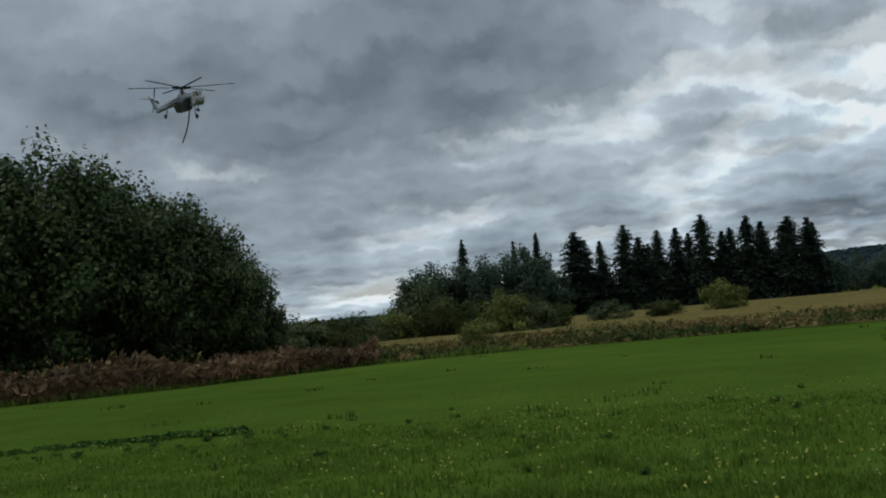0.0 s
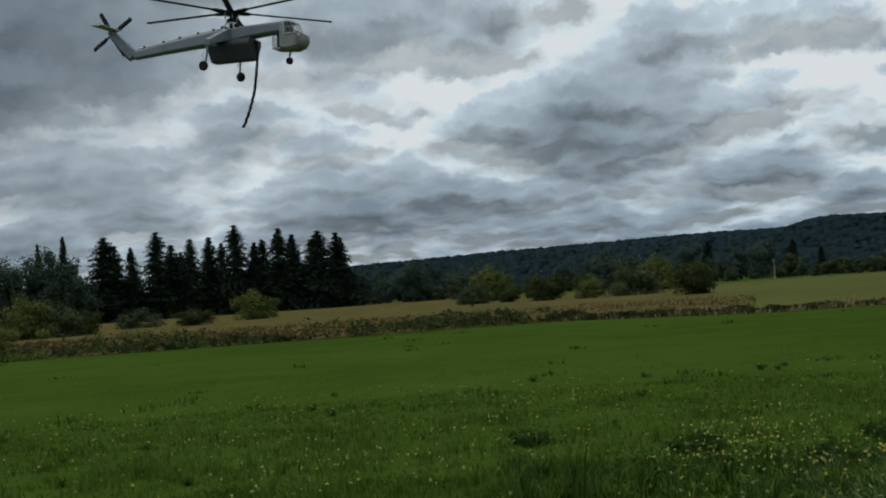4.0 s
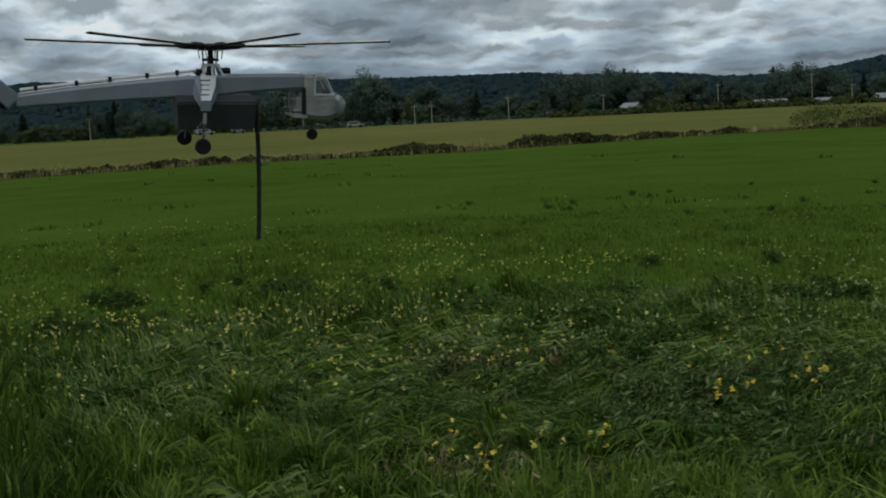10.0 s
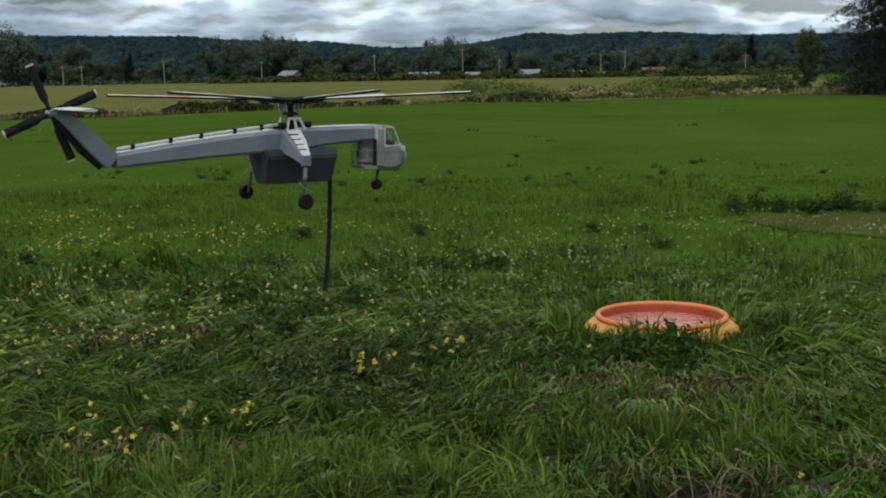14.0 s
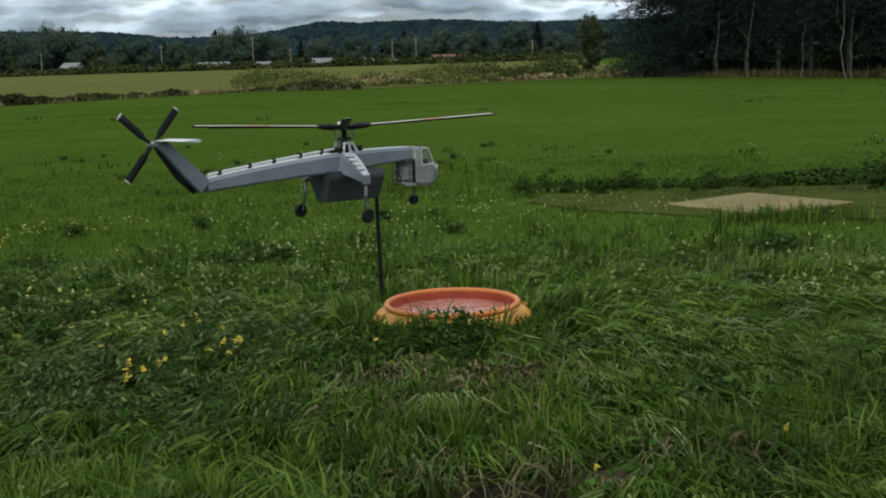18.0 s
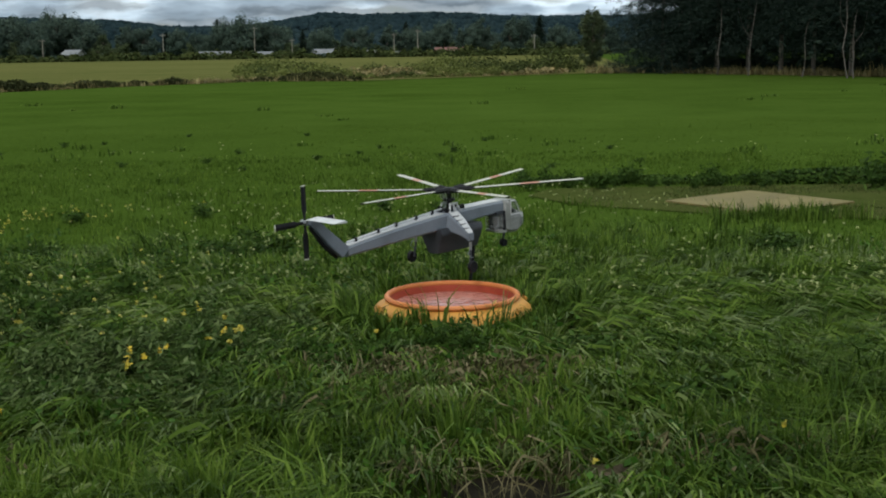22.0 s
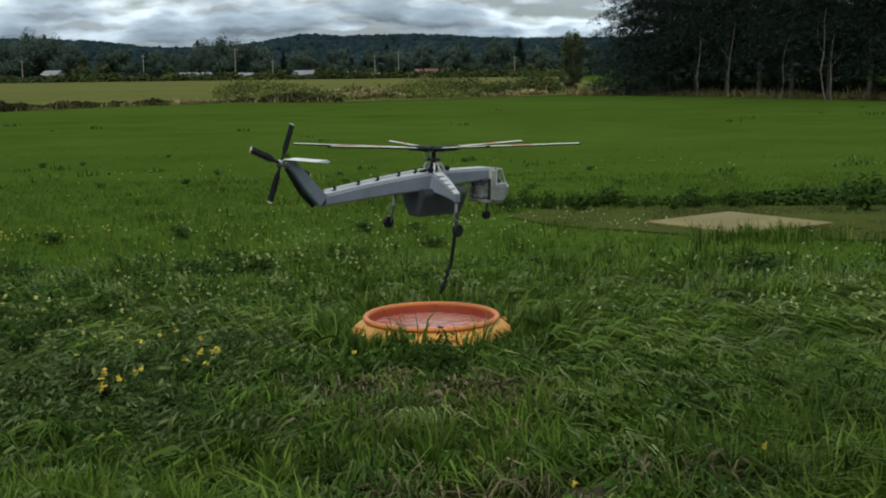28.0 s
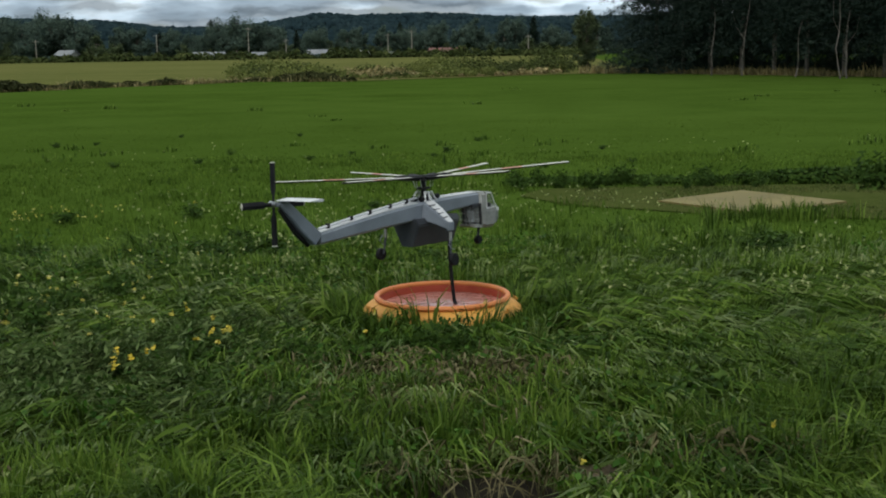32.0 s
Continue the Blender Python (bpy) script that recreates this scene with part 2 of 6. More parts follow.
M = {
    "ground": field("meadow_green", (0.029, 0.054, 0.007), (0.044, 0.077, 0.0115), (0.060, 0.100, 0.016), 0.05, 6.0, 0.3),
    "far_field": field("far_field_grass", (0.066, 0.079, 0.022), (0.096, 0.101, 0.032), (0.130, 0.124, 0.044), 0.02, 1.5),
    "dry_field": field("dry_meadow_grass", (0.050, 0.064, 0.018), (0.100, 0.086, 0.031), (0.175, 0.117, 0.052), 0.16, 1.2),
    "mown": field("mown_grass", (0.036, 0.052, 0.011), (0.054, 0.068, 0.018), (0.074, 0.082, 0.026), 0.7, 30.0, 0.4),
    "soil": mottled("bare_soil", (0.05, 0.04, 0.024), (0.13, 0.105, 0.07), 6, 80, 0.95, 0, 0.8, 0.1),
    "road": mottled("pale_gravel_road", (0.14, 0.13, 0.09), (0.21, 0.19, 0.14), 0.3, 6, 0.95, 0, 0.4, 0.1),
    "grass": leafy("grass_blades", (0.024, 0.052, 0.006), (0.062, 0.120, 0.014), (0.148, 0.228, 0.040), 1.7, 0.6, 0.08, 0.3, 1.1),
    "meadow_blades": leafy("meadow_blades", (0.050, 0.092, 0.012), (0.074, 0.130, 0.017), (0.122, 0.190, 0.032), 1.2, 0.7, 0.03, 0.4, 0.6),
    "lawn": leafy("short_lawn_blades", (0.052, 0.092, 0.010), (0.072, 0.120, 0.014), (0.095, 0.148, 0.020), 0.3, 0.8, 0.0, 0.4, 0.3),
    "mown_blades": leafy("mown_grass_blades", (0.040, 0.064, 0.012), (0.070, 0.094, 0.024), (0.14, 0.14, 0.05), 1.2, 0.7, 0.08, 0.3, 0.5),
    # pale greens, with the sky sheen of flattened blades put into the colour
    "grass_pale": leafy("pale_grass_blades", (0.060, 0.100, 0.018), (0.105, 0.155, 0.035), (0.18, 0.235, 0.070), 0.9, 0.5, 0.25, 0.2, 0.8),
    "straw": leafy("dry_grass_stalks", (0.13, 0.11, 0.045), (0.24, 0.20, 0.09), (0.38, 0.33, 0.17), 1.5, 0.7, 0.15),
    "brown_straw": leafy("brown_meadow_grass", (0.085, 0.07, 0.026), (0.155, 0.115, 0.046), (0.25, 0.175, 0.08), 0.12, 0.8, 0.1),
    "fresh": leafy("fresh_grass_blades", (0.040, 0.082, 0.009), (0.082, 0.146, 0.017), (0.165, 0.248, 0.044), 1.5, 0.6, 0.1, 0.4, 0.8),
    "weed_pale": leafy("grey_green_weed_leaves", (0.032, 0.062, 0.013), (0.072, 0.116, 0.030), (0.170, 0.222, 0.090), 1.6, 0.65, 0.08, 0.25, 0.9),
    "thatch": leafy("brown_dead_thatch", (0.050, 0.045, 0.020), (0.100, 0.088, 0.044), (0.215, 0.190, 0.110), 2.0, 0.8, 0.05, 0.1, 0.8),
    "clover": leafy("broad_leaves", (0.020, 0.060, 0.006), (0.038, 0.100, 0.010), (0.065, 0.145, 0.02), 0.8, 0.6, 0.1),
    "weed": leafy("weed_leaves", (0.022, 0.050, 0.008), (0.038, 0.078, 0.013), (0.068, 0.118, 0.024), 2.0, 0.65, 0.06),
    "yellow": leafy("yellow_petals", (0.40, 0.36, 0.05), (0.50, 0.46, 0.09), (0.58, 0.55, 0.22), 2.0, 0.6, 0.2),
    "yellow_deep": leafy("deep_yellow_petals", (0.55, 0.40, 0.03), (0.62, 0.49, 0.06), (0.66, 0.58, 0.14), 2.0, 0.6, 0.2),
    "white": leafy("white_blossom", (0.19, 0.24, 0.08), (0.29, 0.34, 0.13), (0.44, 0.47, 0.25), 2.0, 0.7, 0.2),
    "reed": leafy("dead_reed_leaves", (0.058, 0.038, 0.022), (0.115, 0.073, 0.042), (0.21, 0.14, 0.085), 0.25, 0.8, 0.1),
    "leaf_big": leafy("cottonwood_leaves", (0.010, 0.023, 0.006), (0.027, 0.054, 0.014), (0.090, 0.130, 0.040), 0.8, 0.5, 0.2, 0.2, 1.3),
    # far greens with some blue distance haze mixed in
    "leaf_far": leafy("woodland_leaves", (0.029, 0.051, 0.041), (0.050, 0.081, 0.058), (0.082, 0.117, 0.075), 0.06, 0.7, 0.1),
    # belt greens lifted and blued to carry the distance haze in the colour
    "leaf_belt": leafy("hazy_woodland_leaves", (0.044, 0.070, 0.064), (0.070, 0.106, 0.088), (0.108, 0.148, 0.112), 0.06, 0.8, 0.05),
    "leaf_willow": leafy("willow_leaves", (0.036, 0.058, 0.024), (0.062, 0.088, 0.038), (0.105, 0.13, 0.065), 0.2, 0.7, 0.12),
    "leaf_olive": leafy("olive_bush_leaves", (0.072, 0.095, 0.024), (0.120, 0.145, 0.040), (0.185, 0.205, 0.072), 0.25, 0.8, 0.05),
    "leaf_ditch": leafy("dark_ditch_weeds", (0.024, 0.032, 0.012), (0.040, 0.048, 0.018), (0.068, 0.072, 0.03), 0.3, 0.8, 0.05),
    "leaf_dull": leafy("dull_green_leaves", (0.030, 0.046, 0.014), (0.050, 0.068, 0.022), (0.085, 0.10, 0.036), 0.3, 0.8, 0.05),
    # blue in the hill leaves stands for haze over the valley
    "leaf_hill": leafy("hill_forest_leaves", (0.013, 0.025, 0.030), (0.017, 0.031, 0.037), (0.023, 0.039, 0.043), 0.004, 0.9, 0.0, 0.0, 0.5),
    "needle": leafy("fir_needles", (0.011, 0.023, 0.017), (0.019, 0.036, 0.025), (0.035, 0.055, 0.037), 0.3, 0.7, 0.1, 0.1),
    "spruce_needle": leafy("dark_spruce_needles", (0.011, 0.021, 0.018), (0.018, 0.031, 0.025), (0.033, 0.050, 0.038), 0.3, 0.8, 0.04, 0.05),
    "bark": mottled("grey_bark", (0.12, 0.10, 0.08), (0.28, 0.24, 0.20), 5, 40, 0.95, 0, 0.8, 0.1),
    "pale_bark": mottled("pale_grey_bark", (0.09, 0.083, 0.072), (0.17, 0.155, 0.135), 3, 30, 0.9, 0, 0.5, 0.1),
    "spruce_bark": mottled("dark_spruce_bark", (0.08, 0.07, 0.06), (0.17, 0.15, 0.13), 3, 30, 0.95, 0, 0.8, 0.1),
    # ridge floor blued like its trees, haze put into the colour
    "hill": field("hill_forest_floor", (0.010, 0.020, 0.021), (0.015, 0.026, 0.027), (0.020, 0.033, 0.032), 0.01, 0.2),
}


# ---- mesh helpers ----
def link_mesh(name, me, material_=None, parent=None, label=""):
    if material_ is not None:
        me.materials.append(material_)
    ob = new(name, me)
    ob.parent = parent
    return tagged(ob, label) if label else ob


def part(name, bm, material_, parent=None, label="", smooth=False):
    me = bpy.data.meshes.new(name)
    bm.to_mesh(me)
    bm.free()
    if smooth:
        me.shade_smooth()
        me.set_sharp_from_angle(angle=radians(42))
    return link_mesh(name, me, material_, parent, label)


def tri_mesh(name, verts, tris):
    """A mesh from arrays: verts (n, 3), tris (m, 3)."""
    me = bpy.data.meshes.new(name)
    verts, tris = np.asarray(verts, np.float32), np.asarray(tris, np.int32)
    me.vertices.add(len(verts))
    me.vertices.foreach_set("co", verts.ravel())
    me.loops.add(tris.size)
    me.loops.foreach_set("vertex_index", tris.ravel())
    me.polygons.add(len(tris))
    me.polygons.foreach_set("loop_start", np.arange(0, tris.size, 3, dtype=np.int32))
    me.update(calc_edges=True)
    return me


def empty(name, m=None):
    ob = new(name)
    ob.empty_display_size = 0.1
    if m is not None:
        ob.matrix_basis = m
    return ob


def blade_arrays(xy, h, w, lean_dir, lean, rng, z0=None):
    """Tapered bent blades: base pair, middle pair, tip. lean is the sideways reach over the height."""
    n = len(xy)
    z0 = np.zeros(n) if z0 is None else z0
    d = np.stack([np.cos(lean_dir), np.sin(lean_dir)], 1)
    turn = lean_dir + np.pi / 2 + rng.normal(0, 0.6, n)
    s = np.stack([np.cos(turn), np.sin(turn)], 1) * (w * 0.5)[:, None]
    up = h / np.sqrt(1 + lean ** 2)
    v = np.zeros((n, 5, 3))
    mid = xy + d * (h * lean * 0.28)[:, None] / np.sqrt(1 + lean ** 2)[:, None]
    tip = xy + d * (up * lean)[:, None]
    v[:, 0, :2], v[:, 1, :2] = xy - s, xy + s
    v[:, 0, 2] = v[:, 1, 2] = z0 - 0.01
    v[:, 2, :2], v[:, 3, :2] = mid - s * 0.8, mid + s * 0.8
    v[:, 2, 2] = v[:, 3, 2] = z0 + up * 0.58
    v[:, 4, :2], v[:, 4, 2] = tip, z0 + up * (1 - 0.3 * np.clip(lean, 0, 1.2))
    t = np.array([[0, 1, 3], [0, 3, 2], [2, 3, 4]])
    tris = (np.arange(n) * 5)[:, None, None] + t[None]
    return v.reshape(-1, 3), tris.reshape(-1, 3)


def strand_arrays(xy, way, size, rise, w, rng):
    """Long ribbons that rise, arch over and lie down at their tips."""
    n, f = len(xy), np.array([0.0, 0.22, 0.5, 0.78, 1.0])
    bend = rng.normal(0, 0.5, n)
    ang = way[:, None] + bend[:, None] * f[None]
    run = size[:, None] * f[None] ** 1.3
    x = xy[:, :1] + np.cos(ang) * run
    y = xy[:, 1:] + np.sin(ang) * run
    z = rise[:, None] * np.array([0.0, 0.62, 1.0, 0.88, 0.55])[None]
    s = np.stack([-np.sin(ang), np.cos(ang)], 2) * (w[:, None] * np.array([0.6, 1.0, 0.9, 0.6, 0.1])[None] * 0.5)[:, :, None]
    lift = (rng.normal(0, 0.35, n) * w)[:, None] * np.ones(5)[None]
    a = np.stack([x - s[:, :, 0], y - s[:, :, 1], z - lift], 2)
    b = np.stack([x + s[:, :, 0], y + s[:, :, 1], z + lift], 2)
    v = np.stack([a, b], 2).reshape(n, 10, 3)
    t = np.array([q for k in range(4) for q in ((2 * k, 2 * k + 1, 2 * k + 3), (2 * k, 2 * k + 3, 2 * k + 2))])
    return v.reshape(-1, 3), ((np.arange(n) * 10)[:, None, None] + t[None]).reshape(-1, 3)


def leaf_arrays(c, size, rng, flat=0.0, long=1.5, facing=None):
    """Pointed four-cornered leaves at the places c, turned at random; flat > 0 keeps them level; facing: the way their faces look."""
    n = len(c)
    a = rng.normal(0, 1, (n, 3))
    a[:, 2] *= 1 - flat
    if facing is not None:
        look_ = facing / (np.linalg.norm(facing, axis=1, keepdims=True) + 1e-6) + rng.normal(0, 0.38, (n, 3))
        look_ /= np.linalg.norm(look_, axis=1, keepdims=True)
        a -= look_ * (a * look_).sum(1, keepdims=True)
    a /= np.linalg.norm(a, axis=1, keepdims=True)
    if facing is not None:
        b = np.cross(look_, a)
    else:
        b = rng.normal(0, 1, (n, 3))
        b[:, 2] *= 1 - flat
        b -= a * (a * b).sum(1, keepdims=True)
        b /= np.linalg.norm(b, axis=1, keepdims=True)
    size = np.broadcast_to(size, n)[:, None]
    v = np.stack([c - a * size * long * 0.5, c + b * size * 0.5, c + a * size * long * 0.5, c - b * size * 0.5], 1)
    t = np.array([[0, 1, 2], [0, 2, 3]])
    tris = (np.arange(n) * 4)[:, None, None] + t[None]
    return v.reshape(-1, 3), tris.reshape(-1, 3)


def join(*pairs):
    vs, ts, k = [], [], 0
    for v, t in pairs:
        vs.append(v)
        ts.append(t + k)
        k += len(v)
    return np.concatenate(vs), np.concatenate(ts)


def stuff(name, arrays, mat, label, category, parent=None):
    ob = link_mesh(name, tri_mesh(name, *arrays), M[mat], parent)
    return tagged(ob, label, category, kind="stuff")


def sector(rng, n, az0, az1, r0, r1, power=1.0):
    """n random places between two bearings and two distances from the origin."""
    az = np.radians(rng.uniform(az0, az1, n))
    r = r0 + (r1 - r0) * rng.random(n) ** power if power != 1.0 else np.sqrt(rng.uniform(r0 * r0, r1 * r1, n))
    return np.stack([np.sin(az) * r, np.cos(az) * r], 1)


def at(az, r, z=0.0):
    return Vector((math.sin(radians(az)) * r, math.cos(radians(az)) * r, z))


def tube(bm, pts, radii, sides=8):
    """A tapered tube along points."""
    rings = []
    for i, p in enumerate(pts):
        p = Vector(p)
        d = (Vector(pts[min(i + 1, len(pts) - 1)]) - Vector(pts[max(i - 1, 0)])).normalized()
        q = d.to_track_quat("Z", "Y")
        rings.append([bm.verts.new(p + q @ Vector((math.cos(a) * radii[i], math.sin(a) * radii[i], 0))) for a in (2 * math.pi * k / sides for k in range(sides))])
    for r0, r1 in zip(rings, rings[1:]):
        for k in range(sides):
            bm.faces.new((r0[k], r0[(k + 1) % sides], r1[(k + 1) % sides], r1[k]))
    bm.faces.new(rings[0][::-1])
    bm.faces.new(rings[-1])


def slab(bm, sections):
    """A closed skin over like-numbered rings of points."""
    rings = [[bm.verts.new(p) for p in s] for s in sections]
    n = len(rings[0])
    for r0, r1 in zip(rings, rings[1:]):
        for k in range(n):
            bm.faces.new((r0[k], r0[(k + 1) % n], r1[(k + 1) % n], r1[k]))
    bm.faces.new(rings[0][::-1])
    bm.faces.new(rings[-1])
    bmesh.ops.recalc_face_normals(bm, faces=bm.faces)


def box(bm, x0, x1, y0, y1, z0, z1, bevel=0.0):
    g = bmesh.ops.create_cube(bm, size=1.0, matrix=Matrix.Translation(((x0 + x1) / 2, (y0 + y1) / 2, (z0 + z1) / 2)) @ Matrix.Diagonal((x1 - x0, y1 - y0, z1 - z0, 1)))
    if bevel:
        es = list({e for v in g["verts"] for e in v.link_edges})
        bmesh.ops.bevel(bm, geom=es, offset=bevel, segments=2, affect="EDGES", clamp_overlap=True)


# ---- ground ----
def flat_sheet(name, outline, z, mat, label):
    bm = bmesh.new()
    bm.faces.new([bm.verts.new((x, y, z)) for x, y in outline])
    ob = part(name, bm, M[mat])
    return tagged(ob, label, "ground", kind="structure")


def ground_sheet():
    bm = bmesh.new()
    rings = [0.0, 3, 6, 9, 13, 18, 25, 35, 50, 75, 120, 200, 400, 900, 2200, 4800]
    prev = [bm.verts.new((0, 0, 0))]
    for r in rings[1:]:
        cur = [bm.verts.new((math.sin(a) * r, math.cos(a) * r, 0.0)) for a in (2 * math.pi * k / 72 for k in range(72))]
        for k in range(72):
            if len(prev) == 1:
                bm.faces.new((prev[0], cur[(k + 1) % 72], cur[k]))
            else:
                bm.faces.new((prev[k], prev[(k + 1) % 72], cur[(k + 1) % 72], cur[k]))
        prev = cur
    return tagged(part("ground", bm, M["ground"]), "open green hay meadow with weeds and small flowers", "ground", kind="structure")


ground_sheet()
# the near meadow ends at this line, from the reeds over the ditch to the fir wood
EDGE = [(-36, -24), (-41, -11), (-43.5, -4.5), (-51, 3), (-52, 9.5), (-48, 22), (-46, 30.5), (-36, 33.5), (-31, 43.5), (-22, 48),
        (-15, 60), (-9.5, 66.5), (-4, 64), (9, 74.5), (13, 73), (21.5, 57), (34, 44)]
DRY = EDGE[:8]
flat_sheet("dry_meadow", DRY + [(-75, 66), (-150, 120), (-330, 190), (-380, 60), (-380, -120), (-120, -60)], 0.03, "dry_field", "rusty brown dry meadow with tall seeding grass")
flat_sheet("far_field", EDGE[7:15] + [(40, 330), (-60, 300), (-150, 260), (-175, 160), (-150, 120), (-75, 66)], 0.03, "far_field", "yellowish green hay field beyond the ditch")
flat_sheet("mown_patch", [(0.9, 13.3), (1.3, 12.5), (2.6, 11.6), (4.4, 11.0), (7.0, 11.0), (9, 12), (9, 13.6), (5.2, 13.9), (2.6, 14.0), (1.2, 13.9)], 0.012, "mown", "short mown landing patch with dry yellowish grass")


# ---- trees ----
def lobes(rng, n, rx, rz, zc, power=0.6):
    """Centres of foliage clumps in an uneven egg."""
    u = rng.normal(0, 1, (n, 3))
    u /= np.linalg.norm(u, axis=1, keepdims=True)
    r = rng.random(n) ** power
    return np.stack([u[:, 0] * rx * r, u[:, 1] * rx * r, zc + u[:, 2] * rz * r], 1)


def broad_tree(name, height, width, clumps, leaves, size, mat, seed, low=0.04, label="", plume=1.0, puff=1.0):
    """A broad-leaved tree: tapered trunk, limbs and a crown of leaf clumps reaching low."""
    rng = np.random.default_rng(seed)
    tree = empty(name)
    zc, rz = height * (0.5 + low / 2), height * (0.5 - low / 2)
    c = lobes(rng, clumps, width * 0.46, rz * 0.95, zc, 0.45)
    keep = c[:, 2] > height * low
    c = c[keep]
    # narrower towards the top and bottom
    bm = bmesh.new()
    tube(bm, [(0, 0, -0.1), (0.05 * width * 0.2, 0, height * 0.2), (-0.02 * width, 0.02 * width, height * 0.5), (0.01 * width, 0, height * 0.85)],
         [height * 0.022, height * 0.017, height * 0.011, height * 0.003], 7)
    for k in range(9):
        q = c[rng.integers(len(c))]
        z = height * (0.12 + 0.6 * rng.random())
        tube(bm, [(0, 0, z), (q[0] * 0.5, q[1] * 0.5, (z + q[2]) / 2 + 0.2), tuple(q)], [height * 0.008, height * 0.005, height * 0.002], 5)
    part("trunk", bm, M["bark"], tree)
    per = max(1, leaves // len(c))
    cr = width * rng.uniform(0.055, 0.115, len(c)) * puff
    q = rng.normal(0, 1, (len(c), per, 3))
    q *= rng.uniform(0.35, 1.25, (len(c), per, 1)) ** 0.5 / np.linalg.norm(q, axis=2, keepdims=True)
    # clumps stand up and outward like plumes, their leaves face outward
    out = c - np.array([0, 0, height * 0.3])
    out /= np.linalg.norm(out, axis=1, keepdims=True)
    along_ = rng.uniform(-1.0, 1.5, (len(c), per, 1)) * plume * 0.6
    pos = (c[:, None] + cr[:, None, None] * (q + along_ * (out[:, None] + np.array([0, 0, 0.5])))).reshape(-1, 3)
    face = (q + 0.5 * out[:, None] + np.array([0, 0, 0.25])).reshape(-1, 3)
    ok = pos[:, 2] > 0.05
    pos, face = pos[ok], face[ok]
    tagged(link_mesh("crown", tri_mesh("crown", *leaf_arrays(pos, size * rng.uniform(0.7, 1.3, len(pos)), rng, 0.0, 1.5, face)), M[mat], tree), kind="stuff")
    return tagged(tree, label, "tree")


def fir_tree(name, height, width, boughs, size, seed, label="", first=0.03, ragged=0.3, taper=0.85, long=2.7, whorl=0.16, needles="needle", spacing=0.62):
    """A conifer: straight tapered trunk and drooping boughs of needle sprays."""
    rng = np.random.default_rng(seed)
    tree = empty(name)
    bm = bmesh.new()
    tube(bm, [(0, 0, -0.1), (0, 0, height * 0.5), (0, 0, height * 0.98)], [height * 0.008, height * 0.005, height * 0.001], 7)
    part("trunk", bm, M["spruce_bark"], tree)
    # whorls of boughs, each bough a fan of sprays that thins towards its tip
    levels = max(14, int(height / spacing))
    z = height * (first + (1.0 - first) * (np.floor(rng.random(boughs) ** 1.1 * levels) + rng.normal(0, whorl, boughs) + 0.3) / levels)
    z = np.minimum(z, height * 0.995)
    a = rng.uniform(0, 2 * math.pi, boughs)
    side = 1 + 0.35 * np.sin(a * 2 + z * 0.9 + seed) * ragged
    reach = width * 0.5 * (1 - z / height) ** taper * side * rng.uniform(1 - ragged, 1.1, boughs) + 0.015 * height * rng.random(boughs)
    steps = 9
    f = ((np.arange(steps) + 0.7) / steps) ** 0.7
    rr = reach[:, None] * f[None]
    fan = rng.normal(0, 0.16, rr.shape)
    pos = np.stack([np.cos(a[:, None] + fan) * rr, np.sin(a[:, None] + fan) * rr, z[:, None] - rr * (0.05 + 0.3 * f[None])], 2).reshape(-1, 3)
    big = np.repeat(size * (0.35 + 0.65 * (1 - z / height)), steps)
    each = 3 if size < 0.1 else 2
    pos, big = np.repeat(pos, each, 0), np.repeat(big, each)
    pos = pos + rng.normal(0, 0.3 if each == 2 else 1.6, pos.shape) * big[:, None]
    ok = pos[:, 2] > 0.05
    pos, big = pos[ok], big[ok]
    tagged(link_mesh("crown", tri_mesh("crown", *leaf_arrays(pos, big * rng.uniform(0.5, 1.1, len(pos)), rng, 0.35, long)), M[needles], tree), kind="stuff")
    return tagged(tree, label, "tree")


def place(ob, az, r, scale=1.0, turn=0.0, wide=1.0):
    ob.matrix_basis = Matrix.Translation(at(az, r)) @ Matrix.Rotation(turn, 4, "Z")
    ob.scale = (scale * wide, scale * wide, scale)
    return ob


def copy_at(src, az, r, scale=1.0, turn=0.0, wide=1.0):
    ob = copy_thing(src, Matrix.Identity(4))
    return place(ob, az, r, scale, turn, wide)


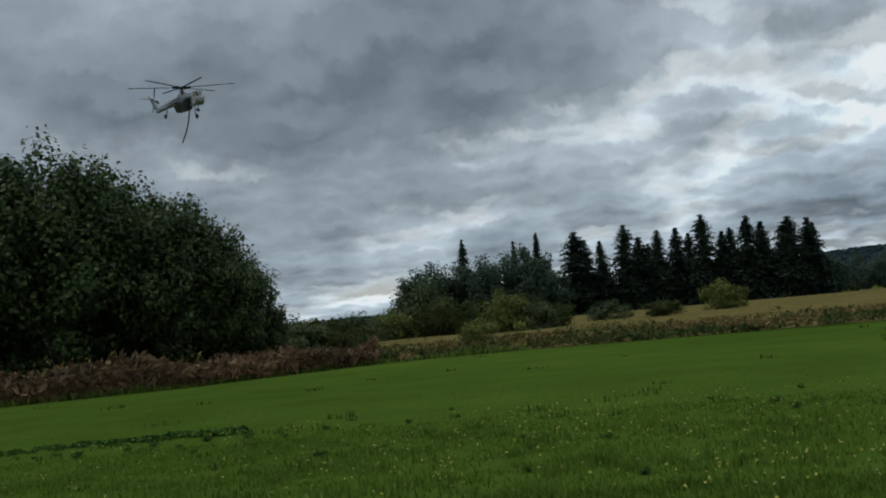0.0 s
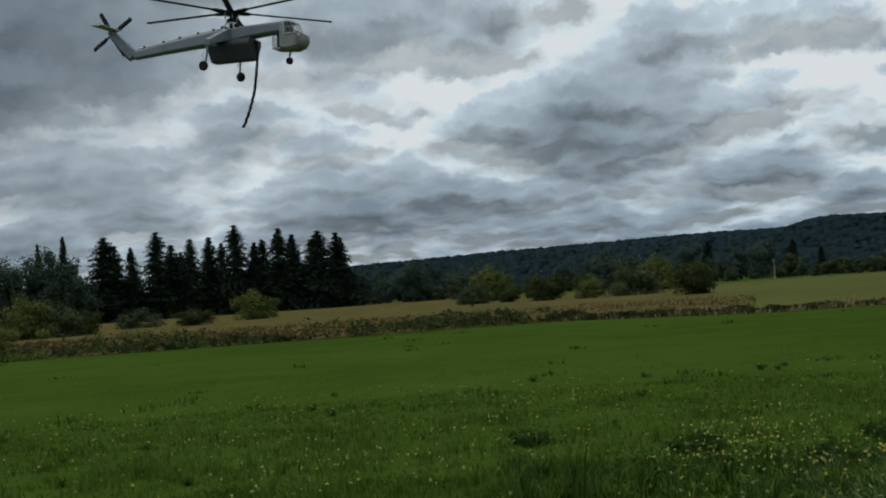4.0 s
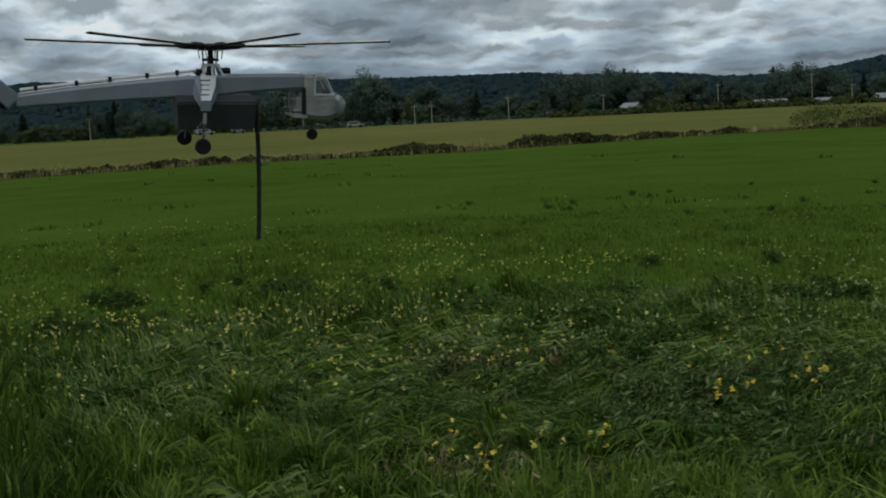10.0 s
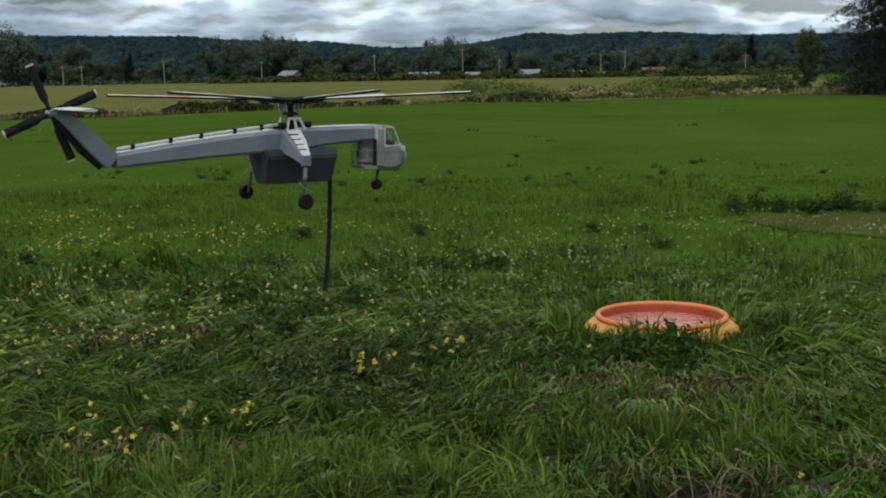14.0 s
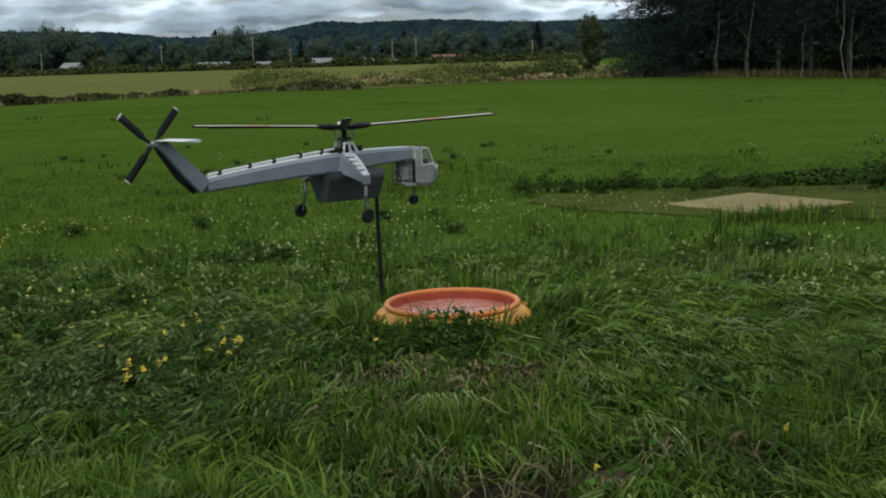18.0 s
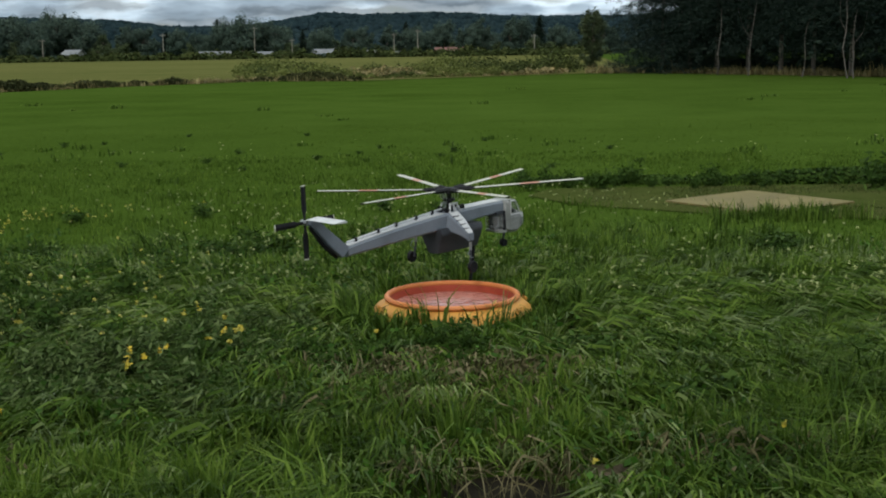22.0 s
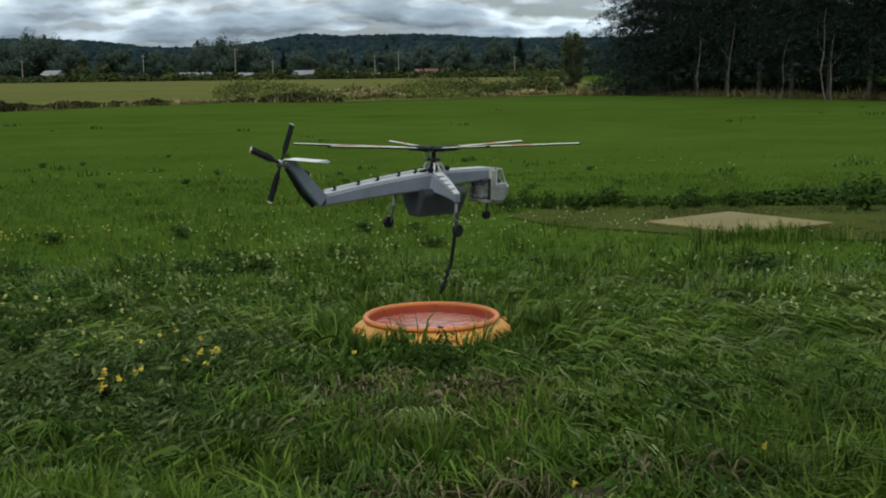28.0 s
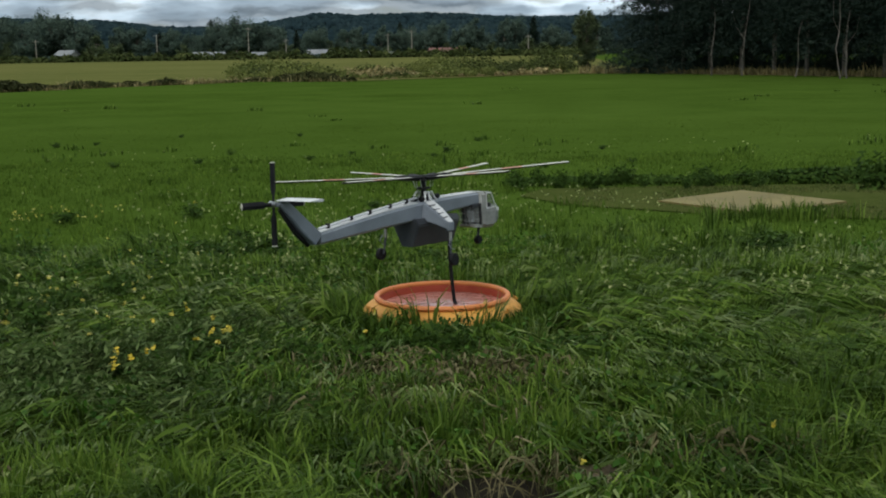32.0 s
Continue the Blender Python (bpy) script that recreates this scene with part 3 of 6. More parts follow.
def wood():
    rng = random.Random(4)
    # tall leafy group behind the reeds
    big = [broad_tree("cottonwood_tree", 10.0, 7.6, 120, 38000, 0.16, "leaf_big", 11 + k, 0.03, "dark green leafy tree with foliage down to the reeds", 1.15, 1.15) for k in range(3)]
    spots = [(-91.9, 57.5, 3.2), (-93.1, 56.5, 5.6), (-94.6, 59, 7.3), (-96.6, 57, 8.8), (-99.0, 59, 10.0), (-101.3, 56, 10.5), (-103.6, 58, 10.8), (-106.5, 57, 10.8), (-110, 58, 10.8), (-97.8, 65, 9.5), (-103, 66, 10.5), (-94.0, 66, 7.0)]
    for k, (az, r, h) in enumerate(spots):
        ob = big[k] if k < 3 else copy_at(big[k % 3], 0, 1)
        place(ob, az, r, h / 10.0, rng.uniform(0, 6), 0.95 if h > 5 else 1.15)
        tagged(ob, group="tall trees behind the reeds")
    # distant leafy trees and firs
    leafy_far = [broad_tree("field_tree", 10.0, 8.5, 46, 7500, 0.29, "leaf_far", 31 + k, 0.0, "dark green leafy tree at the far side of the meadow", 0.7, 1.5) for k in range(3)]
    leafy_pale = [broad_tree("field_tree", 10.0, 9.0, 40, 6000, 0.36, "leaf_willow", 41 + k, -0.2, "greyish green leafy tree along the far road", 0.6, 1.5) for k in range(3)]
    leafy_belt = [broad_tree("field_tree", 10.0, (8.8, 7.0, 5.6)[k], 44, 7500, 0.27, "leaf_belt", 131 + k, -0.05, "green leafy tree along the far road, tinted blue for haze", 0.6, 1.55) for k in range(3)]
    firs = [fir_tree("fir_tree", 20.0, 8.6, 900, 0.46, 51 + k, "tall dark fir with ragged drooping boughs", 0.02, 0.95, (0.55, 0.75, 0.6)[k], 2.7, 1.6) for k in range(3)]
    used = set()

    def put(kinds, k, az, r, h, base, wide=1.0, group=""):
        src = kinds[k % 3]
        ob = src if src.name not in used else copy_at(src, 0, 1)
        used.add(src.name)
        place(ob, az, r, h / base, rng.uniform(0, 6), wide)
        return tagged(ob, group=group) if group else ob

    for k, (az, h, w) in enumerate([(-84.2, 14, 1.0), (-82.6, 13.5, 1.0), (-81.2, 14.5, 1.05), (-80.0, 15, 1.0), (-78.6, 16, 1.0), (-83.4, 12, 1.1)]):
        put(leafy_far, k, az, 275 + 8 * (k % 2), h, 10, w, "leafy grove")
    for k, (az, h) in enumerate([(-82.1, 20), (-79.7, 18.5), (-78.6, 20)]):
        put(firs, k, az, 285, h, 20, 0.8)
    for k, (az, h) in enumerate([(-76.9, 19.5), (-76.2, 18), (-75.5, 18), (-74.7, 20.5), (-73.9, 17), (-73.4, 16), (-72.9, 18), (-72.2, 19.5), (-71.5, 17), (-70.8, 21), (-70.2, 17.5), (-69.5, 19), (-69.0, 20.5),
                               (-68.3, 19.5), (-67.6, 17), (-67.0, 18), (-66.5, 18.2), (-65.9, 17.5), (-75.8, 13), (-73.6, 12), (-71.9, 13), (-70.0, 13), (-67.9, 13)]):
        put(firs, k, az + rng.uniform(-0.25, 0.25), 292 + 6 * (k % 3), h * rng.uniform(0.94, 1.04), 20, rng.uniform(1.2, 2.0), "fir row")
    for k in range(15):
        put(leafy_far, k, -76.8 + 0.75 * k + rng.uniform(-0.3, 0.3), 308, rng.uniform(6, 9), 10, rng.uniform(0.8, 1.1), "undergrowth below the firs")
    # belt of trees along the far road
    az = -66.0
    k = 0
    while az < 9:
        r = 300 + 40 * rng.random() + (30 if az > -20 else 0)
        h = rng.choice([6.5, 7.5, 8, 9, 7, 10])
        if -19.3 < az < -14.9 or -28.6 < az < -26.4:
            h = rng.choice([10.5, 11.5, 12])
        if rng.random() < 0.10:
            put(firs, k, az, r + 10, h * 1.1, 20, 1.5, "trees along the far road")
        elif rng.random() < 0.38:
            put(leafy_pale, k, az, r - 14, h * rng.uniform(0.35, 0.55), 10, rng.uniform(1.0, 1.5), "trees along the far road")
        else:
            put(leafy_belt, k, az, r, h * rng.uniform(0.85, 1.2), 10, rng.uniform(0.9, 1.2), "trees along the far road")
        az += rng.uniform(0.22, 0.55)
        k += 1
    # low round bushes in the meadow
    bushes = [broad_tree("willow_bush", 4.0, 5.0, 50, 7000, 0.15, ("leaf_dull", "leaf_olive", "leaf_willow")[k], 71 + k, -0.35, "rounded green bush standing in the dry meadow", 0.5, 1.5) for k in range(3)]
    for k, (az, r, h, w) in enumerate([(-56.6, 140, 3.6, 1.2), (-54.6, 135, 2.4, 1.2), (-52.5, 138, 4.2, 1.2), (-49.8, 112, 3.6, 1.0), (-51.2, 180, 5, 1.0), (-60.0, 150, 2.6, 1.3), (-58.4, 150, 2.2, 1.3), (-59, 180, 5, 1.2),
                                      (-84.3, 130, 6, 1.0), (-83.2, 125, 4.5, 1.2), (-80.3, 110, 3.6, 1.2), (-79.0, 112, 3.2, 1.2), (-78.2, 118, 2.8, 1.3), (-82, 70, 1.4, 1.6), (-87.5, 120, 3.0, 1.6), (-89, 115, 3.2, 1.7), (-86, 125, 3, 1.6),
                                      (-75.5, 140, 2.2, 1.8), (-73, 130, 2.0, 1.8), (-70.2, 150, 3.4, 1.5), (-90.4, 110, 3.2, 1.6), (-87.9, 58, 1.9, 1.1)]):
        put(bushes, k, az, r, h, 4, w, "meadow bushes")


wood()


PALE = [(12.85, 67, 3.6), (14.2, 66, 4.0), (16.5, 62.5, 3.0), (18.45, 59.5, 4.4), (21.5, 56, 3.8), (18.7, 60, 3.2)]  # bearing, distance, height
ALDER = (7.25, 88, 0.8)


def pale_trunk(name, h, seed):
    """A slender bare trunk, a little bent, with a fork and thin twigs."""
    rng = random.Random(seed)
    tree = empty(name)
    bm = bmesh.new()
    pts = [Vector((0, 0, -0.1))]
    for k in range(6):
        pts.append(pts[-1] + Vector((rng.uniform(-0.12, 0.14), rng.uniform(-0.1, 0.1), h / 6)))
    tube(bm, pts, [0.038, 0.033, 0.029, 0.025, 0.020, 0.015, 0.006], 7)
    part("trunk", bm, M["pale_bark"], tree)
    for k in range(seed % 2):
        p = pts[3 + k % 3]
        bm = bmesh.new()
        s = rng.choice((-1, 1))
        tube(bm, [p, p + Vector((s * 0.35, rng.uniform(-0.3, 0.3), 0.6)), p + Vector((s * rng.uniform(0.5, 1.0), rng.uniform(-0.5, 0.5), 1.6))], [0.016, 0.010, 0.003], 5)
        part("limb", bm, M["pale_bark"], tree)
    return tagged(tree, "slender pale bare trunk before the dark wood", "tree", "pale trunks at the wood edge")


def fir_wood():
    rng = random.Random(9)
    near = [fir_tree("spruce_tree", 16.0, 8.5, 1500, 0.052, 91 + k, "tall dark spruce at the edge of the wood", (0.015, 0.12, 0.2)[k], (0.25, 0.45, 0.45)[k], 0.85, 9.0, 0.10, "spruce_needle", (1.0, 0.62, 0.62)[k]) for k in range(3)]
    spots = [(10.4, 76, 0), (11.6, 74, 0), (12.8, 72, 1), (14.2, 70, 2), (15.6, 69, 1), (17.0, 66, 2), (18.6, 64, 1), (20.3, 62, 2), (22, 60, 1), (24, 58, 2), (26.5, 56, 1), (29.5, 54, 2), (33, 52, 1)]
    back = [(11.2, 84, 0), (12.8, 83, 0), (14.6, 82, 0), (16.2, 80, 0), (18, 78, 0), (19.6, 76, 0), (21.3, 74, 0), (23.2, 72, 0), (25.4, 70, 0), (28, 68, 0), (31, 66, 0), (35, 64, 0)]
    used = set()
    for az, r, k in spots + back:
        ob = near[k] if k not in used else copy_at(near[k], 0, 1)
        used.add(k)
        place(ob, az, r, rng.uniform(0.9, 1.15), rng.uniform(0, 6), 1.0 if r < 78 else 1.15)
        tagged(ob, group="dark spruce wood")
    for k, (az, r, h) in enumerate(PALE):
        place(pale_trunk("birch_tree", h, 300 + k), az, r, 1.0, rng.uniform(0, 6))
    side = broad_tree("alder_tree", 5.2, 2.8, 46, 8000, 0.11, "leaf_willow", 88, -0.05, "slender grey-green leafy tree beside the spruce wood", 0.7, 1.4)
    place(side, *ALDER)


fir_wood()


# ---- hills ----
def hills():
    """A long wooded ridge round the far side of the valley."""
    az = np.arange(-118, 60, 0.5)
    top = np.interp(az, [-118, -95, -86, -75, -66, -62.8, -59, -54.7, -49.7, -45.5, -44.4, -43.5, -41.8, -36.4, -33.8, -28.7, -24, -20.9, -19.4, -15, -14, -12.9, -12.3, -10.8, -8.8, -7.4, -6.1, -4.8, -3.3, -0.1, 1.5, 3, 5.4, 12, 60],
                    [10.5, 10.2, 12.5, 26.9, 44.8, 47.9, 52.0, 54.3, 57.4, 57.4, 65.2, 67.8, 66.4, 61.2, 59.5, 54.6, 52.8, 52.8, 47.1, 43.3, 41.3, 37.3, 34.4, 33.0, 34.7, 39.0, 45.6, 50.5, 47.1, 48.8, 47.1, 43.3, 41.6, 41.3, 41.3])
    rng = np.random.default_rng(5)
    verts, n = [], len(az)
    prof = [(0, -1), (120, 0.25), (240, 0.55), (420, 0.85), (600, 1.0), (900, 0.9), (1300, -1)]
    for d, k in prof:
        r = 1050 + d
        z = top * k if k > 0 else np.full(n, -2.0)
        z = z + (rng.normal(0, 1.2, n) if k > 0 else 0)
        verts.append(np.stack([np.sin(np.radians(az)) * r, np.cos(np.radians(az)) * r, z], 1))
    v = np.concatenate(verts)
    q = []
    for i in range(len(prof) - 1):
        a = np.arange(n - 1) + i * n
        q += [np.stack([a, a + 1, a + n + 1], 1), np.stack([a, a + n + 1, a + n], 1)]
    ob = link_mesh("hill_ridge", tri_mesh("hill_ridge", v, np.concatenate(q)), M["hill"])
    tagged(ob, "long low ridge covered with dark forest", "hill", kind="structure")
    # forest: narrow cones and round heads
    m = 17000
    a = rng.uniform(-117, 59, m)
    d = 600 * rng.random(m) ** 0.8
    z = np.interp(a, az, top) * np.interp(d, [0, 120, 240, 420, 600], [-0.02, 0.25, 0.55, 0.85, 1.0])
    r = 1050 + d
    h, w = rng.uniform(2.5, 6, m), rng.uniform(8, 13, m)
    h[d > 420] *= 0.55
    c = np.stack([np.sin(np.radians(a)) * r, np.cos(np.radians(a)) * r, z], 1)
    k = 6
    ang = np.arange(k) * 2 * np.pi / k
    ring = np.stack([np.cos(ang), np.sin(ang), np.zeros(k)], 1)
    base = c[:, None] + ring[None] * w[:, None, None] * 0.42 * rng.uniform(0.7, 1.3, (m, k, 1)) + np.array([0, 0, -1.0])
    mid = c[:, None] + ring[None] * w[:, None, None] * rng.uniform(0.2, 0.5, (m, 1, 1)) * rng.uniform(0.7, 1.3, (m, k, 1))
    mid[:, :, 2] += h[:, None] * rng.uniform(0.45, 0.7, (m, 1))
    tip = c + np.stack([np.zeros(m), np.zeros(m), h], 1)
    v = np.concatenate([base, mid, tip[:, None]], 1)
    t = []
    for j in range(k):
        j2 = (j + 1) % k
        t += [(j, j2, k + j2), (j, k + j2, k + j), (k + j, k + j2, 2 * k)]
    tris = (np.arange(m) * (2 * k + 1))[:, None, None] + np.array(t)[None]
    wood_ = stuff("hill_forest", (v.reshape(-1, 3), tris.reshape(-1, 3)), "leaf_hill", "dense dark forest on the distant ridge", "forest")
    wood_.data.shade_smooth()


hills()


# ---- meadow growth ----
def along(line, n, rng):
    """n random places along a line of points, with the way along it."""
    p = np.array(line, float)
    seg = np.linalg.norm(np.diff(p, axis=0), axis=1)
    s = np.sort(rng.uniform(0, seg.sum(), n))
    cum = np.concatenate([[0], np.cumsum(seg)])
    return np.stack([np.interp(s, cum, p[:, 0]), np.interp(s, cum, p[:, 1])], 1)


def out_by(xy, d):
    return xy * (1 + d / np.linalg.norm(xy, axis=1))[:, None]


def hedge(name, line, per_m, height, depth, mat, label, seed, size=0.16, gap=0.35, swell=0.9, grain=0.23):
    """Low shrubs along a line: clumps of leaves of uneven height."""
    rng = np.random.default_rng(seed)
    length = sum(math.dist(a, b) for a, b in zip(line, line[1:]))
    n = int(length * per_m)
    c = out_by(along(line, n, rng), rng.uniform(0.2, depth, n))
    hh = height * np.clip(0.25 + swell * np.array([noise.noise((x * grain, y * grain, seed)) + 0.45 * noise.noise((x, y, seed + 3.0)) for x, y in c]) + gap, 0.12, 1.4)
    per = 30
    pos = np.repeat(np.column_stack([c, np.zeros(n)]), per, 0)
    top = np.repeat(hh, per)
    g = rng.normal(0, 1, (n * per, 3))
    spread = np.clip(top * 0.45, 0.04, 0.9)
    pos[:, :2] += np.clip(g[:, :2], -1.6, 1.6) * spread[:, None]
    dome = np.clip(1 - (np.clip(g[:, 0], -1.6, 1.6) ** 2 + np.clip(g[:, 1], -1.6, 1.6) ** 2) / 6, 0.15, 1)
    pos[:, 2] = top * dome * rng.random(n * per) ** 0.45
    face = np.column_stack([g[:, :2] * 0.6, np.full(n * per, 0.7)])
    return stuff(name, leaf_arrays(pos, size * rng.uniform(0.6, 1.4, n * per), rng, 0.0, 1.5, face), mat, label, "shrubs")


hedge("ditch_shrubs", EDGE[6:13], 22, 0.55, 1.4, "leaf_ditch", "low dark weeds along the ditch", 3, 0.11, 0.2)
hedge("mound_shrubs", [(-11, 69), (-4, 67), (4, 72), (8, 76)], 150, 1.05, 18, "leaf_olive", "rough mound overgrown with low olive bushes", 4, 0.095, 0.0, 1.7, 0.15)
hedge("mound_scrub", [(-10, 70), (-4, 68), (4, 73), (9, 78)], 36, 1.2, 18, "leaf_dull", "dark green scrub on the rough mound", 9, 0.10, -0.2, 2.0, 0.17)
hedge("mound_grass", [(-11, 68.5), (-4, 66.5), (4, 71.5), (8, 75.5)], 40, 0.5, 20, "straw", "pale dry grass between the bushes of the mound", 10, 0.13, 0.0, 1.2, 0.2)
hedge("meadow_scrub", EDGE[3:7], 12, 0.6, 9.0, "leaf_dull", "low green scrub in lumps at the edge of the dry meadow", 5, 0.12, -0.25, 2.0, 0.16)
hedge("meadow_lumps", EDGE[2:7], 16, 0.8, 34, "leaf_dull", "scattered low green bushes in the dry meadow", 12, 0.10, -0.42, 2.3, 0.11)
hedge("weed_bank", [(0.8, 14.15), (2.2, 14.1), (3.6, 14.0), (5.2, 13.8), (9, 13.7)], 70, 0.24, 0.35, "weed", "bank of dark weeds behind the mown patch", 8, 0.035, 0.25)
hedge("road_hedge", [tuple(at(a, 262).xy) for a in (-20, -15, -10, -5, 0, 5, 8)], 5, 2.1, 5, "leaf_dull", "low bushes before the far houses", 7, 0.5, 0.35)
hedge("road_hedge", [(-150, 225), (-120, 270), (-60, 278), (-20, 262), (20, 270), (45, 290)], 2.2, 1.6, 8, "leaf_far", "low hedge along the far road", 6, 0.6, 0.2)


RUT = [(-19.6, -9.5), (-20.0, -7.0), (-20.2, -5.2), (-20.3, -3.8), (-20.3, -2.5), (-20.0, -1.1)]
hedge("rut_weeds", RUT, 34, 0.13, 1.3, "clover", "dark low weeds along a rut in the meadow", 31, 0.06, 0.1, 1.2, 0.9)


def brown_heap(name, line, n, h, depth, mat, label, seed):
    """A tangled mass of dead reed: short broken leaves in heaps of uneven height."""
    rng = np.random.default_rng(seed)
    xy = out_by(along(line, n, rng), rng.uniform(-0.3, depth, n))
    top = h * np.array([0.62 + 0.55 * noise.noise((x * 0.22, y * 0.22, seed)) + 0.45 * noise.noise((x * 0.8, y * 0.8, seed)) for x, y in xy])
    if name != "reeds":
        grown = np.array([noise.noise((x * 0.16, y * 0.16, seed + 5.0)) for x, y in xy]) > 0.04
        xy, top = xy[grown], top[grown]
        n = len(xy)
    z = np.clip(top, 0.12, 2) * rng.random(n) ** 0.6
    return stuff(name, leaf_arrays(np.column_stack([xy, z]), rng.uniform(0.08, 0.2, n), rng, 0.1, 2.6), mat, label, "reeds")


def tall_grass(name, line, n, h, depth, mat, label, seed, w=0.03):
    rng = np.random.default_rng(seed)
    xy = out_by(along(line, n, rng), rng.uniform(0, depth, n) - 0.5 * rng.random(n) ** 2)
    lift = np.array([0.7 + 0.6 * noise.noise((x * 0.35, y * 0.35, seed)) + 0.5 * noise.noise((x * 1.1, y * 1.1, seed)) for x, y in xy])
    return stuff(name, blade_arrays(xy, h * lift * rng.uniform(0.6, 1.2, n), w * rng.uniform(0.6, 1.4, n), rng.uniform(0, 6.28, n), rng.uniform(0.1, 1.0, n) + 1.4 * rng.random(n) ** 3, rng), mat, label, "tall grass")


brown_heap("reeds", EDGE[0:4], 16000, 1.15, 7.5, "reed", "tangled belt of dead rust-brown reeds", 21)
tall_grass("reed_stalks", EDGE[0:4], 1800, 1.2, 7.0, "reed", "dead reed stalks standing over the tangle", 25, 0.05)
tall_grass("bank_grass", EDGE[0:5], 6000, 0.4, 1.2, "grass", "green grass fringe before the reeds", 26, 0.04)
tall_grass("dry_grass", EDGE[3:8], 15000, 0.3, 40, "brown_straw", "tall brown seeding grass of the meadow", 22, 0.07)
brown_heap("bramble", EDGE[3:7], 5000, 0.34, 12, "leaf_dull", "low green bramble at the meadow edge", 27)
brown_heap("dead_weeds", [(-52, 4), (-56, 10), (-54, 18), (-50, 28)], 9000, 0.3, 24, "brown_straw", "patches of rusty dead weeds in the dry meadow", 28)
tall_grass("ditch_grass", EDGE[6:13], 9000, 0.5, 1.5, "straw", "pale dry grass along the ditch", 23, 0.03)
tall_grass("wood_edge_grass", EDGE[13:17], 8000, 0.7, 5, "straw", "pale dry grass at the foot of the wood", 24, 0.04)


POOL = (0.0, 7.45)


def wind(xy):
    """Way and strength of the downwash on the grass round the water tank."""
    d = xy - np.array([-0.2, 7.2])
    r = np.linalg.norm(d, axis=1)
    return np.arctan2(d[:, 1], d[:, 0]), np.clip(1.5 - r / 3.2, 0, 1.25)


def clear(xy, keep_out):
    ok = np.ones(len(xy), bool)
    for x, y, r in keep_out:
        ok &= np.hypot(xy[:, 0] - x, xy[:, 1] - y) > r
    return ok


def in_patch(xy):
    x, y = xy[:, 0], xy[:, 1]
    return (y > np.interp(x, [0.9, 1.3, 2.6, 4.4, 7, 9], [13.3, 12.5, 11.6, 11.0, 11.0, 12])) & (y < 13.9) & (x > 1.0)


def meadow():
    rng = np.random.default_rng(77)
    keep_out = [(POOL[0], POOL[1], 0.47), (0.55, 4.58, 0.09), (0.15, 4.36, 0.25), (0.16, 4.02, 0.26)]
    # sward: locks of grass that lean together, over a short dark undergrowth
    bands = [("tall_grass", -50, 30, 3.2, 6.2, 56000, 0.24, 0.0105, 0.07, 38, "grass"), ("tall_grass", -60, 30, 6.2, 10.5, 80000, 0.19, 0.012, 0.085, 34, "grass"),
             ("meadow_grass", -112, 30, 10.0, 19.0, 110000, 0.10, 0.013, 0.22, 16, "meadow_blades"), ("lawn_grass", -112, 30, 15.0, 28.0, 100000, 0.035, 0.022, 0.8, 9, "lawn")]
    bands.append(("meadow_grass", -112, -57, 6.5, 10.4, 30000, 0.13, 0.012, 0.2, 16, "meadow_blades"))
    for name, a0, a1, r0, r1, n, h, w, tuft, each, mat in bands:
        roots = sector(rng, n // each, a0, a1, r0, r1, 1.7 if r1 > 50 else 1.0)
        m = len(roots)
        k = rng.integers(0, m, n)
        off = rng.normal(0, tuft * 0.5, (n, 2)) * rng.uniform(0.5, 1.6, m)[k][:, None]
        low = rng.random(n) < 0.3
        off[low] *= 4.0
        xy = roots[k] + off
        ok = clear(xy, keep_out) & ~in_patch(xy)
        xy, k, off, low = xy[ok], k[ok], off[ok], low[ok]
        n = len(xy)
        clump = np.array([noise.noise((x * 0.9, y * 0.9, 1.0)) + 0.5 * noise.noise((x * 2.7, y * 2.7, 2.0)) for x, y in roots])[k]
        tall = rng.uniform(0.45, 1.35, m)[k]
        wd, ws = wind(xy)
        combed = rng.uniform(0, 6.28, m)[k]
        spread = np.where(rng.random(n) < 0.55, combed + rng.normal(0, 0.45, n), np.arctan2(off[:, 1], off[:, 0]) + rng.normal(0, 0.5, n))
        ws = np.where((np.hypot(xy[:, 0] - POOL[0], xy[:, 1] - POOL[1]) < 0.85) & (xy[:, 1] < POOL[1] + 0.1), 0.15 * ws, ws)
        lean = 0.15 + (0.55 * rng.random(m) ** 1.3)[k] + 0.3 * rng.random(n) + ws * rng.uniform(0.4, 1.5, m)[k]
        if mat == "lawn":
            lean = lean + rng.uniform(0.6, 1.6, n)
        ang = np.where(rng.random(n) < 0.1 + 0.8 * ws, wd + rng.normal(0, 0.45, m)[k] + rng.normal(0, 0.2, n), spread)
        hh = h * np.clip(0.9 + 1.35 * clump, 0.22, 2.1) * tall * rng.uniform(0.6, 1.2, n)
        hh *= np.interp(np.hypot(xy[:, 0], xy[:, 1]), [9, 12, 19], [1.0, 1.1, 0.5])
        hh[low] = h * 0.4 * rng.uniform(0.5, 1.2, low.sum())
        stuff(name, blade_arrays(xy, hh, w * rng.uniform(0.6, 1.4, n), ang, lean, rng), mat, "long green meadow grass bent by the wind" if mat != "lawn" else "short even grass of the open meadow", "grass")
    # coarse darker tufts over the open meadow
    q = np.concatenate([sector(rng, 170, -112, 28, 10, 22), sector(rng, 60, -112, 28, 20, 50)])
    q = q[~in_patch(q)]
    each = 22
    far_ = np.repeat(np.hypot(q[:, 0], q[:, 1]), each)
    off = rng.normal(0, 0.10, (len(q) * each, 2)) * np.repeat(rng.uniform(0.6, 2.2, len(q)), each)[:, None]
    n = len(off)
